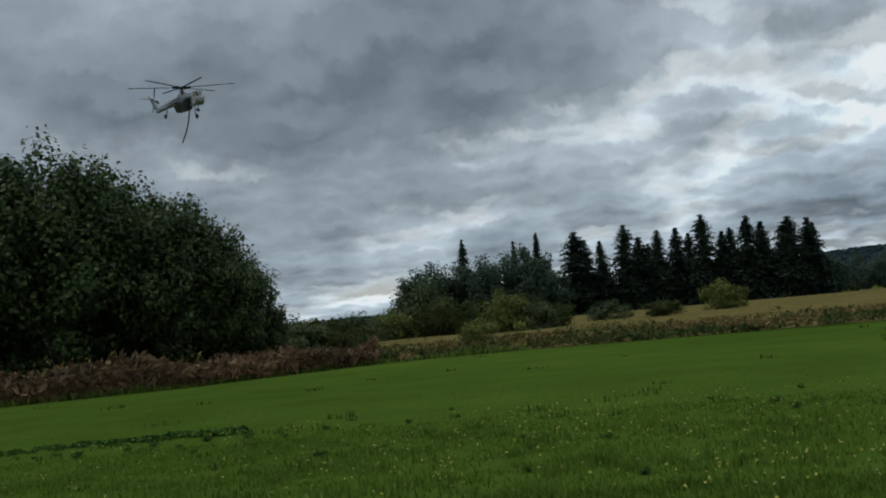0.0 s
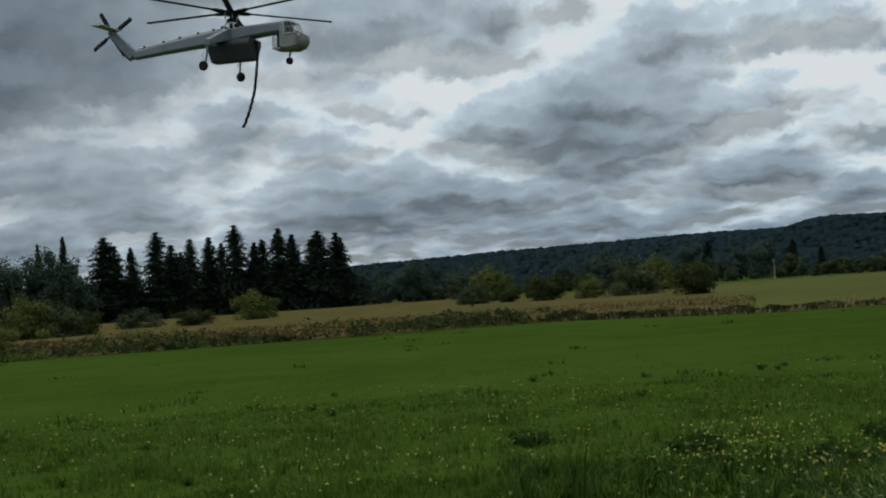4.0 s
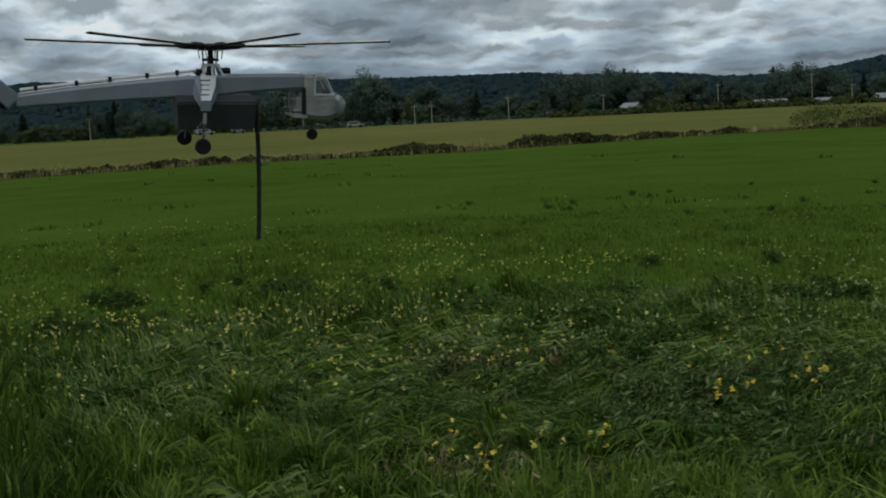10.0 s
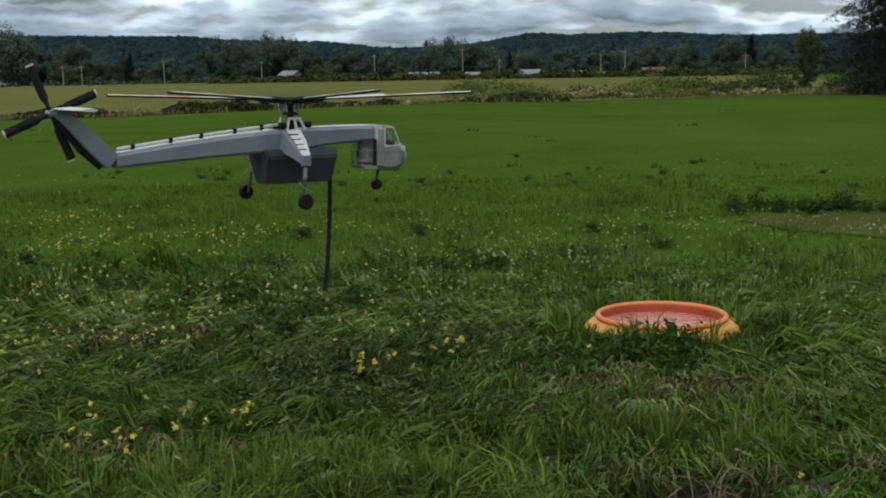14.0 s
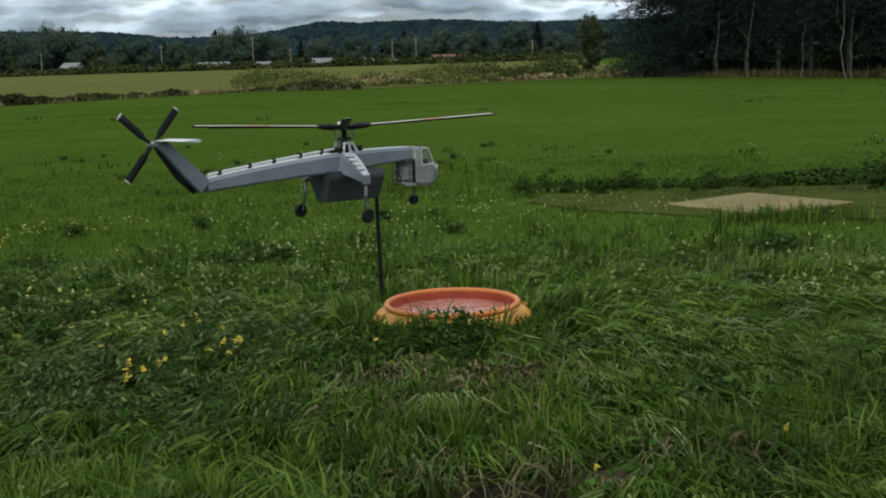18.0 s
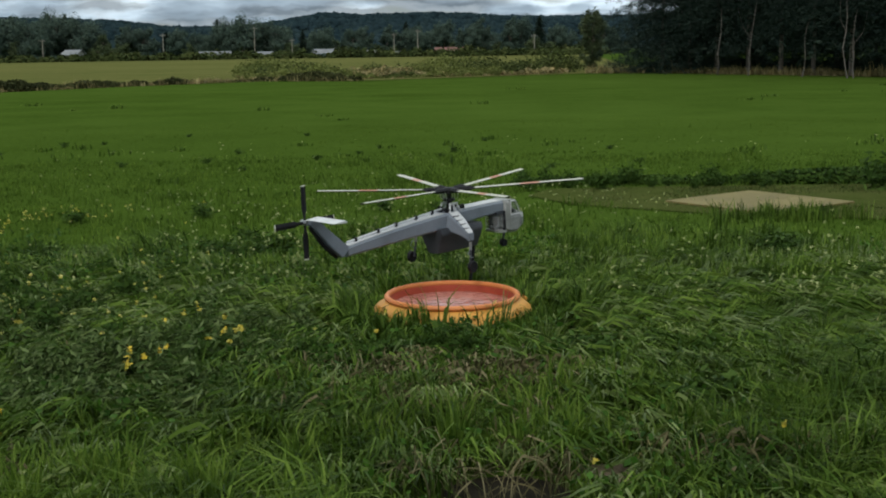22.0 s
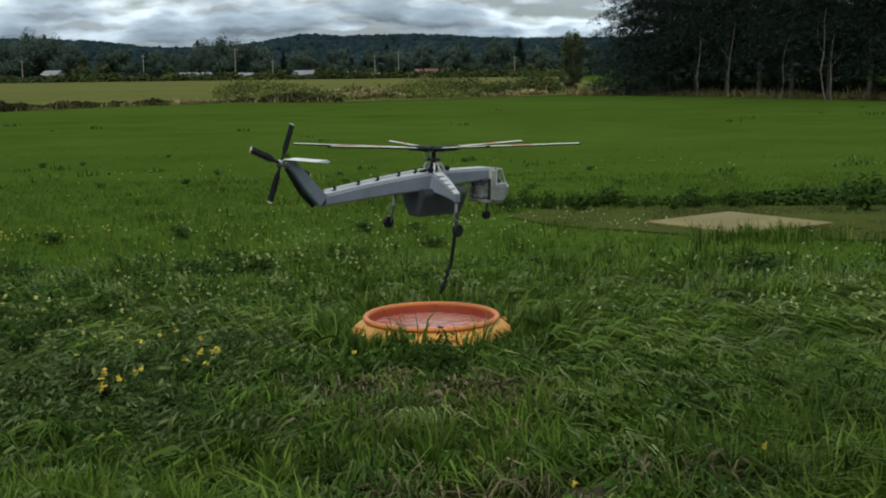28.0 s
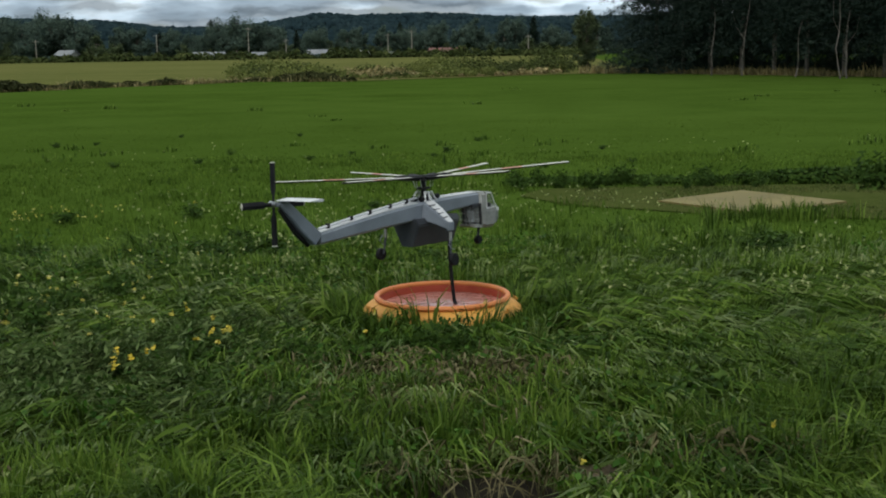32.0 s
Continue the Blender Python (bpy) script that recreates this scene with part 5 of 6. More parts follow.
# ---- far side of the valley: road, poles, houses, vehicles ----
M["pole_wood"] = mottled("weathered_pole_wood", (0.20, 0.185, 0.15), (0.30, 0.28, 0.235), 1.0, 12, 0.9, 0, 0.3, 0.1)
M["pale_wall"] = mottled("pale_painted_wall", (0.16, 0.16, 0.145), (0.24, 0.235, 0.215), 0.6, 8, 0.8, 0, 0.2)
M["grey_roof"] = mottled("grey_metal_roof", (0.11, 0.118, 0.125), (0.18, 0.19, 0.198), 0.5, 6, 0.5, 0, 0.2)
M["red_roof"] = mottled("faded_red_roof", (0.10, 0.045, 0.035), (0.16, 0.07, 0.055), 0.5, 6, 0.7, 0, 0.2)
M["pane"] = mottled("dark_window_pane", (0.03, 0.035, 0.04), (0.06, 0.065, 0.07), 1, 5, 0.15, 0, 0.0, 0.5)


def pole(az, r, h):
    ob = empty("utility_pole", Matrix.Translation(at(az, r)) @ Matrix.Rotation(radians(-az + 20), 4, "Z"))
    bm = bmesh.new()
    tube(bm, [(0, 0, -0.3), (0, 0, h * 0.5), (0, 0, h)], [0.12, 0.10, 0.075], 8)
    part("post", bm, M["pole_wood"], ob)
    bm = bmesh.new()
    box(bm, -0.75, 0.75, -0.05, 0.05, h - 0.5, h - 0.41, 0.01)
    part("crossarm", bm, M["pole_wood"], ob)
    for x in (-0.68, -0.35, 0.35, 0.68):
        bm = bmesh.new()
        tube(bm, [(x, 0, h - 0.41), (x, 0, h - 0.28)], [0.04, 0.03], 6)
        part("insulator", bm, M["grey_roof"], ob)
    return tagged(ob, "weathered wooden utility pole beside the far road", "utility pole", "poles along the far road")


def house(name, az, r, w, d, h, roof, label, turn=0.0, z=0.0):
    """A low building with a ridged roof, a door and a row of windows."""
    ob = empty(name, Matrix.Translation(at(az, r + 18 if z == 0 else r, z if z else -1.2)) @ Matrix.Rotation(radians(-az + turn), 4, "Z"))
    bm = bmesh.new()
    slab(bm, [[(x, -d / 2, -2.0), (x, d / 2, -2.0), (x, d / 2, h), (x, 0, h + d * 0.22), (x, -d / 2, h)] for x in (-w / 2, w / 2)])
    part("wall", bm, M["pale_wall"], ob)
    for s in (-1, 1):
        bm = bmesh.new()
        slab(bm, [[(x, 0, h + d * 0.22 + 0.03), (x, 0, h + d * 0.22 + 0.2), (x, s * (d / 2 + 0.4), h + 0.02), (x, s * (d / 2 + 0.4), h - 0.12)] for x in (-w / 2 - 0.35, w / 2 + 0.35)])
        part("roof_slope", bm, M[roof], ob)
    for k in range(max(2, int(w / 2.6))):
        x = -w / 2 + (k + 0.5) * w / max(2, int(w / 2.6))
        bm = bmesh.new()
        box(bm, x - 0.5, x + 0.5, -d / 2 - 0.06, -d / 2 + 0.02, h * 0.42, h * 0.82, 0.01)
        win = part("window", bm, M["pale_wall"], ob)
        bm = bmesh.new()
        box(bm, x - 0.42, x + 0.42, -d / 2 - 0.09, -d / 2 - 0.05, h * 0.46, h * 0.78)
        part("pane", bm, M["pane"], win)
    return tagged(ob, label, "house")


def vehicle(az, r, length, tall, colour, label, turn=0.0):
    ob = empty("parked_van", Matrix.Translation(at(az, r)) @ Matrix.Rotation(radians(-az + turn), 4, "Z"))
    mat = mottled("vehicle_paint_" + colour[0], colour[1], tuple(min(1, c * 1.15) for c in colour[1]), 1, 10, 0.35, 0, 0.0, 0.5)
    L = length / 2
    bm = bmesh.new()
    slab(bm, [[(-L, y, 0.35), (-L, y, tall * 0.55), (-L * 0.92, y, tall), (L * 0.35, y, tall), (L * 0.62, y, tall * 0.6), (L, y, tall * 0.5), (L, y, 0.35)] for y in (-0.9, 0.9)])
    bmesh.ops.bevel(bm, geom=bm.edges[:], offset=0.06, segments=2, affect="EDGES", clamp_overlap=True)
    part("body", bm, mat, ob)
    for s in (-1, 1):
        bm = bmesh.new()
        box(bm, -L * 0.8, L * 0.32, s * 0.905 - 0.01, s * 0.905 + 0.01, tall * 0.6, tall * 0.9)
        part("side_window", bm, M["pane"], ob)
        for x in (-L * 0.62, L * 0.62):
            bm = bmesh.new()
            bmesh.ops.create_cone(bm, cap_ends=True, segments=14, radius1=0.34, radius2=0.34, depth=0.22, matrix=Matrix.Translation((x, s * 0.82, 0.34)) @ Matrix.Rotation(radians(90), 4, "X"))
            part("wheel", bm, M["black"], ob)
    return tagged(ob, label, "vehicle")


def far_side():
    for az, r, h in ((-46.1, 285, 4.5), (-41.2, 285, 5.0), (-36.6, 285, 5.0), (-33.9, 290, 4.5), (-31.6, 285, 6.0), (-26.4, 285, 4.5), (-25.6, 285, 4.5), (-22.0, 290, 5.5), (-17.6, 290, 5.0), (-12.4, 290, 6.0), (-8.3, 290, 7.3), (-6.6, 290, 4.5), (-1.9, 290, 5.5), (-0.8, 290, 6.2), (4.6, 290, 4.8)):
        pole(az, r, h)
    house("farm_shed", -19.9, 288, 3.4, 3.5, 1.5, "grey_roof", "small pale shed with a grey roof beside the road", 20)
    house("farm_house", -16.3, 305, 4.0, 5, 2.6, "grey_roof", "small pale house between the trees", -30)
    house("farm_house", -10.1, 282, 7.0, 5, 1.7, "grey_roof", "long low house with a pale grey roof", 10)
    house("farm_house", -7.9, 282, 4.0, 5, 1.5, "grey_roof", "low pale house with a grey roof", 0)
    house("farm_house", -5.0, 285, 6.0, 6, 1.7, "grey_roof", "low house with a pale grey metal roof", -15)
    house("farm_shed", -1.9, 285, 4.5, 4, 1.3, "grey_roof", "low pale shed behind the field", 8)
    house("farm_barn", 0.8, 280, 8.0, 6, 1.7, "red_roof", "long barn with a faded red roof", 5)
    house("hill_house", -34.5, 1180, 14, 14, 5, "grey_roof", "large pale house on the wooded slope", 25, 22)
    vehicle(-36.1, 268, 4.0, 1.3, ("white", (0.24, 0.24, 0.24)), "white van parked at the far field edge", 5)
    vehicle(-34.6, 268, 3.0, 1.2, ("silver", (0.14, 0.15, 0.155)), "silver car parked at the far field edge", 0)
    vehicle(-29.2, 268, 3.6, 1.4, ("pale", (0.2, 0.2, 0.19)), "pale car parked beside the far road", 0)
    vehicle(-3.0, 275, 4.4, 1.6, ("white", (0.6, 0.6, 0.6)), "white car parked before the houses", 12)
    line = [at(az, r) for az, r in ((-54, 240), (-46, 262), (-38, 272), (-30, 276), (-22, 276), (-14, 272), (-6, 268), (2, 266), (8, 268))]
    flat_sheet("road", [(p.x, p.y) for p in line] + [(p.x * 1.018, p.y * 1.018) for p in reversed(line)], 0.06, "road", "pale gravel road along the far field")


far_side()


# ---- helicopter ----
M["hull"] = mottled("grey_painted_hull", (0.14, 0.16, 0.19), (0.185, 0.21, 0.245), 8, 120, 0.45, 0.0, 0.05, 0.4)
M["white_paint"] = mottled("white_painted_parts", (0.42, 0.43, 0.44), (0.52, 0.53, 0.53), 10, 120, 0.4, 0.0, 0.05, 0.4)
M["cockpit"] = mottled("pale_cockpit_shell", (0.15, 0.155, 0.15), (0.26, 0.265, 0.25), 14, 60, 0.4, 0.0, 0.05, 0.4)
M["dark"] = mottled("dark_grey_tank_skin", (0.034, 0.038, 0.045), (0.055, 0.06, 0.068), 8, 90, 0.55, 0.0, 0.1)
M["metal"] = mottled("bare_metal_linkage", (0.25, 0.26, 0.27), (0.4, 0.41, 0.42), 20, 150, 0.35, 0.8, 0.05)
M["red_paint"] = mottled("red_blade_band", (0.36, 0.16, 0.10), (0.44, 0.21, 0.13), 10, 90, 0.45, 0.0, 0.05)
M["blade_white"] = mottled("white_blade_band", (0.38, 0.38, 0.32), (0.48, 0.47, 0.40), 10, 90, 0.45, 0.0, 0.05)


def bubble_build(t, b):
    clear_ = t.add("ShaderNodeBsdfTransparent")
    mx = t.add("ShaderNodeMixShader", {0: 0.13}, i1=clear_.outputs[0], i2=b.outputs[0])
    t.tree.links.new(mx.outputs[0], [n for n in t.tree.nodes if n.type == "OUTPUT_MATERIAL"][0].inputs[0])
    return t.ramp(t.noise(coords(t), 25.0, 3.0), [(0.4, (0.22, 0.23, 0.23)), (0.62, (0.42, 0.43, 0.42))])


M["bubble"] = material("clear_plastic_nose", bubble_build, 0.08, 0, 0.8)


def rect(x, hw, z0, z1, r=0.012, lean=0.0):
    """A rounded upright rectangle across the hull at x."""
    zs = ((-hw, z0 + r), (-hw + r, z0), (hw - r, z0), (hw, z0 + r), (hw, z1 - r), (hw - r, z1), (-hw + r, z1), (-hw, z1 - r))
    return [(x + lean * (z - z0), y, z) for y, z in zs]


def wheel(parent, name, x, y, z, r, w):
    bm = bmesh.new()
    tube_m = Matrix.Translation((x, y, z)) @ Matrix.Rotation(radians(90), 4, "X")
    prof = [(r * 0.6, -w / 2), (r * 0.9, -w / 2), (r, -w * 0.28), (r, w * 0.28), (r * 0.9, w / 2), (r * 0.6, w / 2)]
    k = 20
    rings = [[bm.verts.new(tube_m @ Vector((math.cos(2 * math.pi * i / k) * q, math.sin(2 * math.pi * i / k) * q, h))) for i in range(k)] for q, h in prof]
    for r0, r1 in zip(rings, rings[1:] + rings[:1]):
        for i in range(k):
            bm.faces.new((r0[i], r0[(i + 1) % k], r1[(i + 1) % k], r1[i]))
    bmesh.ops.recalc_face_normals(bm, faces=bm.faces)
    wh = part(name, bm, M["black"], parent)
    bm = bmesh.new()
    bmesh.ops.create_cone(bm, cap_ends=True, segments=16, radius1=r * 0.6, radius2=r * 0.6, depth=w * 0.9, matrix=tube_m)
    part("rim", bm, M["black"], wh)
    return wh


def helicopter():
    heli = empty("model_helicopter")
    # beam from the cockpit to the kink, then the tail pylon
    bm = bmesh.new()
    slab(bm, [rect(x, hw, z0, z1) for x, hw, z0, z1 in ((0.47, 0.058, -0.195, -0.125), (0.30, 0.060, -0.205, -0.125), (0.16, 0.062, -0.215, -0.128), (0.02, 0.062, -0.232, -0.132),
                                                          (-0.10, 0.060, -0.238, -0.138), (-0.35, 0.050, -0.250, -0.160), (-0.65, 0.040, -0.270, -0.193), (-0.885, 0.032, -0.288, -0.225))])
    part("fuselage_beam", bm, M["hull"], heli, "grey box-section fuselage beam")
    bm = bmesh.new()
    slab(bm, [[(-0.865, -w, -0.235), (-0.865, w, -0.235), (-0.925, w, -0.288), (-0.925, -w, -0.288)] for w in (0.03,)] +
         [[(xa, -w, za), (xa, w, za), (xb, w, zb), (xb, -w, zb)] for xa, za, xb, zb, w in ((-0.95, -0.16, -1.015, -0.20, 0.026), (-1.035, -0.085, -1.09, -0.115, 0.022), (-1.10, -0.025, -1.15, -0.05, 0.018))])
    bmesh.ops.bevel(bm, geom=bm.edges[:], offset=0.005, segments=2, affect="EDGES", clamp_overlap=True)
    part("tail_pylon", bm, M["hull"], heli)
    bm = bmesh.new()
    tube(bm, [(-0.94, 0.012, -0.285), (-1.03, 0.012, -0.205), (-1.13, 0.012, -0.075)], [0.012, 0.014, 0.012], 8)
    part("tail_drive_shaft", bm, M["black"], heli)
    # stabiliser to starboard
    bm = bmesh.new()
    slab(bm, [[(-1.045, y, -0.03), (-1.06, y, -0.022), (-1.15, y, -0.03), (-1.06, y, -0.038)] for y in (0.02, -0.10, -0.235)])
    part("stabiliser", bm, M["white_paint"], heli, "white horizontal stabiliser")
    # drive shaft cover rail on top of the boom
    bm = bmesh.new()
    tube(bm, [(-0.87, 0, -0.205), (-0.50, 0, -0.158), (-0.07, 0, -0.112)], [0.007, 0.007, 0.007], 8)
    part("shaft_rail", bm, M["white_paint"], heli, "thin white drive shaft along the boom")
    for x in (-0.80, -0.62, -0.47, -0.30, -0.16):
        zr = np.interp(x, [-0.87, -0.5, -0.07], [-0.205, -0.158, -0.112])
        zb = np.interp(x, [-0.885, -0.65, -0.35, -0.10], [-0.225, -0.193, -0.160, -0.138])
        bm = bmesh.new()
        box(bm, x - 0.008, x + 0.008, -0.012, 0.012, zr - 0.012, zr + 0.012, 0.002)
        box(bm, x - 0.003, x + 0.003, -0.007, 0.007, zb - 0.004, zr - 0.010)
        part("rail_bracket", bm, M["black"], heli)
    # white strips added on the grey beam to paint its top as lit by the sky
    bm = bmesh.new()
    slab(bm, [[(x, -w, z + 0.0005), (x, w, z + 0.0005), (x, w, z + 0.005), (x, -w, z + 0.005)] for x, w, z in ((-0.875, 0.024, -0.224), (-0.65, 0.030, -0.193), (-0.35, 0.038, -0.160), (-0.10, 0.046, -0.138))])
    part("top_skin", bm, M["white_paint"], heli, "white strip for the sky-lit top of the boom")
    bm = bmesh.new()
    slab(bm, [[(x, -w, z + 0.0005), (x, w, z + 0.0005), (x, w, z + 0.004), (x, -w, z + 0.004)] for x, w, z in ((0.09, 0.048, -0.129), (0.30, 0.046, -0.125), (0.44, 0.046, -0.124))])
    part("top_skin", bm, M["white_paint"], heli, "white strip for the sky-lit top before the mast")
    # cockpit pod: rear wall, low front, thin roof, sloping clear windscreen, round chin
    bm = bmesh.new()
    slab(bm, [rect(0.445, 0.060, -0.205, -0.122, 0.012), rect(0.453, 0.074, -0.335, -0.121, 0.02), rect(0.492, 0.079, -0.345, -0.121, 0.022)])
    pod = part("cockpit_pod", bm, M["cockpit"], heli, "pale rounded cockpit pod", True)
    bm = bmesh.new()
    slab(bm, [rect(0.4925, 0.079, -0.345, -0.224, 0.02), rect(0.545, 0.080, -0.348, -0.224, 0.022), rect(0.572, 0.078, -0.347, -0.220, 0.025), rect(0.596, 0.074, -0.343, -0.207, 0.03)])
    part("cab_floor", bm, M["cockpit"], pod, "pale lower front of the cab", True)
    bm = bmesh.new()
    slab(bm, [rect(0.490, 0.078, -0.134, -0.1215, 0.005), rect(0.525, 0.077, -0.134, -0.123, 0.005), rect(0.550, 0.072, -0.137, -0.129, 0.003)])
    part("cab_roof", bm, M["cockpit"], pod, "thin pale cab roof", True)
    bm = bmesh.new()
    box(bm, 0.500, 0.512, -0.045, 0.045, -0.224, -0.165, 0.004)
    box(bm, 0.560, 0.578, -0.05, 0.05, -0.222, -0.198, 0.004)
    part("cab_fittings", bm, M["black"], pod, "dark seat back and instrument panel")
    bm = bmesh.new()
    slab(bm, [rect(0.592, 0.072, -0.341, -0.209, 0.03), rect(0.61, 0.070, -0.339, -0.215, 0.03), rect(0.627, 0.064, -0.333, -0.224, 0.03), rect(0.648, 0.050, -0.318, -0.235, 0.025), rect(0.662, 0.024, -0.292, -0.255, 0.012)])
    part("chin", bm, M["cockpit"], pod, "rounded grey chin", True)
    for s in (-1, 1):
        bm = bmesh.new()
        tube(bm, [(0.597, s * 0.069, -0.214), (0.63, s * 0.060, -0.232), (0.66, s * 0.022, -0.256)], [0.004, 0.004, 0.003], 6)
        part("nose_frame", bm, M["cockpit"], pod)
    for s in (-1, 1):
        bm = bmesh.new()
        slab(bm, [[(x, s * (y + d), z) for x, y, z in ((0.494, 0.0755, -0.136), (0.546, 0.0725, -0.136), (0.588, 0.0725, -0.220), (0.494, 0.0765, -0.222))] for d in (-0.0008, 0.0008)])
        part("side_window", bm, M["bubble"], pod, "clear side window")
        for p, q in (((0.494, 0.0775, -0.132), (0.494, 0.0785, -0.226)), ((0.548, 0.0735, -0.133), (0.591, 0.0735, -0.221)), ((0.494, 0.0785, -0.225), (0.591, 0.0755, -0.222)), ((0.492, 0.0775, -0.132), (0.549, 0.0735, -0.133))):
            bm = bmesh.new()
            tube(bm, [(p[0], s * p[1], p[2]), (q[0], s * q[1], q[2])], [0.0036, 0.0036], 6)
            part("window_frame", bm, M["white_paint"], pod)
        bm = bmesh.new()
        slab(bm, [[(0.550 + d, s * 0.004, -0.134 + d), (0.549 + d, s * 0.070, -0.137 + d), (0.590 + d, s * 0.070, -0.216 + d), (0.593 + d, s * 0.004, -0.208 + d)] for d in (0.0, 0.0015)])
        part("windscreen_pane", bm, M["bubble"], pod, "clear sloping windscreen pane")
        # opaque white disc, the bright sky behind the window put into its colour
        bm = bmesh.new()
        bmesh.ops.create_cone(bm, cap_ends=True, segments=14, radius1=0.014, radius2=0.011, depth=0.006, matrix=Matrix.Translation((0.613, s * 0.0705, -0.240)) @ Matrix.Rotation(radians(90), 4, "X"))
        part("quarter_window", bm, M["white_paint"], pod, "small round window, white for the sky seen through it")
    bm = bmesh.new()
    tube(bm, [(0.551, 0, -0.132), (0.594, 0, -0.207)], [0.0036, 0.0036], 6)
    part("window_frame", bm, M["white_paint"], pod)
    # aft-facing pilot bay under the beam: floor, dark posts, clear bulged window, seat
    bm = bmesh.new()
    slab(bm, [[(x, -w, z0), (x, w, z0), (x, w, z1), (x, -w, z1)] for x, w, z0, z1 in ((0.372, 0.040, -0.322, -0.314), (0.395, 0.062, -0.334, -0.318), (0.457, 0.070, -0.338, -0.318))])
    bay = part("aft_bay", bm, M["cockpit"], heli, "open aft-facing pilot bay")
    for s in (-1, 1):
        for x, y, w in ((0.441, 0.067, 0.010),):
            bm = bmesh.new()
            box(bm, x - w, x + w, s * y - 0.004, s * y + 0.004, -0.32, -0.19, 0.0015)
            part("frame_post", bm, M["black"], bay)
    bm = bmesh.new()
    box(bm, 0.368, 0.46, -0.068, 0.068, -0.208, -0.192, 0.003)
    part("bay_header", bm, M["dark"], bay)
    bm = bmesh.new()
    rings = []
    for z, r in ((-0.318, 0.80), (-0.30, 0.95), (-0.265, 1.0), (-0.23, 0.98), (-0.206, 0.93)):
        rings.append([bm.verts.new((0.448 - 0.088 * r * math.cos(a), 0.069 * math.sin(a) * (0.9 + 0.1 * r), z)) for a in (math.pi * (k / 12 - 0.5) for k in range(13))])
    for r0, r1 in zip(rings, rings[1:]):
        for k in range(12):
            bm.faces.new((r0[k], r0[k + 1], r1[k + 1], r1[k]))
    bubble = part("bay_window", bm, M["bubble"], bay, "clear bulged plastic window", True)
    bubble.modifiers.new("thickness", "SOLIDIFY").thickness = 0.0015
    for z, r in ((-0.285, 0.99), (-0.245, 1.0)):
        bm = bmesh.new()
        tube(bm, [(0.447 - 0.0895 * r * math.cos(a), 0.0700 * math.sin(a) * (0.9 + 0.1 * r), z) for a in (math.pi * (k / 12 - 0.5) for k in range(13))], [0.0018] * 13, 5)
        part("window_bar", bm, M["cockpit"], bay)
    for a in (-0.6, 0.6):
        bm = bmesh.new()
        tube(bm, [(0.447 - 0.0895 * r * math.cos(a), 0.0700 * math.sin(a) * (0.9 + 0.1 * r), z) for z, r in ((-0.318, 0.80), (-0.30, 0.95), (-0.265, 1.0), (-0.23, 0.98), (-0.206, 0.93))], [0.0024] * 5, 5)
        part("window_bar", bm, M["cockpit"], bay)
    bm = bmesh.new()
    box(bm, 0.425, 0.437, -0.026, 0.026, -0.300, -0.235, 0.004)
    box(bm, 0.398, 0.437, -0.028, 0.028, -0.306, -0.294, 0.004)
    part("aft_seat", bm, M["white_paint"], bay, "small pale seat")
    bm = bmesh.new()
    tube(bm, [(0.402, 0.0, -0.318), (0.398, 0.0, -0.27)], [0.003, 0.003], 6)
    tube(bm, [(0.412, 0.036, -0.318), (0.408, 0.038, -0.245)], [0.005, 0.008], 6)
    part("controls", bm, M["black"], bay)
    # black sheet over the pod's rear wall, so the bay is dark inside
    bm = bmesh.new()
    box(bm, 0.4515, 0.4545, -0.066, 0.066, -0.318, -0.208)
    part("bay_bulkhead", bm, M["black"], bay)
    # water tank slung under the beam
    bm = bmesh.new()
    slab(bm, [[(x, -0.088, -0.225), (x, 0.088, -0.225), (x + e * 0.2, 0.098, -0.262), (x + e, 0.045, -0.388), (x + e, -0.045, -0.388), (x + e * 0.2, -0.098, -0.262)] for x, e in ((-0.18, 0.016), (-0.05, 0.01), (0.08, 0.0), (0.207, -0.006))])
    bmesh.ops.bevel(bm, geom=[e for e in bm.edges if len(e.link_faces) == 2 and e.calc_face_angle() > 0.35], offset=0.006, segments=2, affect="EDGES", clamp_overlap=True)
    part("water_tank", bm, M["dark"], heli, "dark grey water tank under the beam")
    # landing gear
    for s in (-1, 1):
        bm = bmesh.new()
        slab(bm, [[(0.015, s * 0.058, -0.137), (-0.085, s * 0.058, -0.14), (-0.10, s * 0.058, -0.235), (0.02, s * 0.058, -0.228)],
                  [(-0.005, s * 0.15, -0.185), (-0.088, s * 0.15, -0.188), (-0.092, s * 0.15, -0.258), (-0.005, s * 0.15, -0.25)],
                  [(-0.045, s * 0.245, -0.245), (-0.09, s * 0.245, -0.245), (-0.09, s * 0.245, -0.285), (-0.045, s * 0.245, -0.285)]])
        bmesh.ops.bevel(bm, geom=bm.edges[:], offset=0.004, segments=2, affect="EDGES", clamp_overlap=True)
        arm = part("outrigger", bm, M["hull"], heli, "sloping outrigger with a white slotted cover")
        bm = bmesh.new()
        slab(bm, [[(0.016, s * 0.060, -0.1335), (-0.060, s * 0.060, -0.1345), (-0.060, s * 0.060, -0.1375), (0.016, s * 0.060, -0.1365)],
                  [(-0.006, s * 0.15, -0.1815), (-0.068, s * 0.15, -0.1825), (-0.068, s * 0.15, -0.1855), (-0.006, s * 0.15, -0.1845)],
                  [(-0.044, s * 0.248, -0.2415), (-0.088, s * 0.248, -0.2415), (-0.088, s * 0.248, -0.2445), (-0.044, s * 0.248, -0.2445)]])
        part("cover", bm, M["white_paint"], arm, "white cover plate")
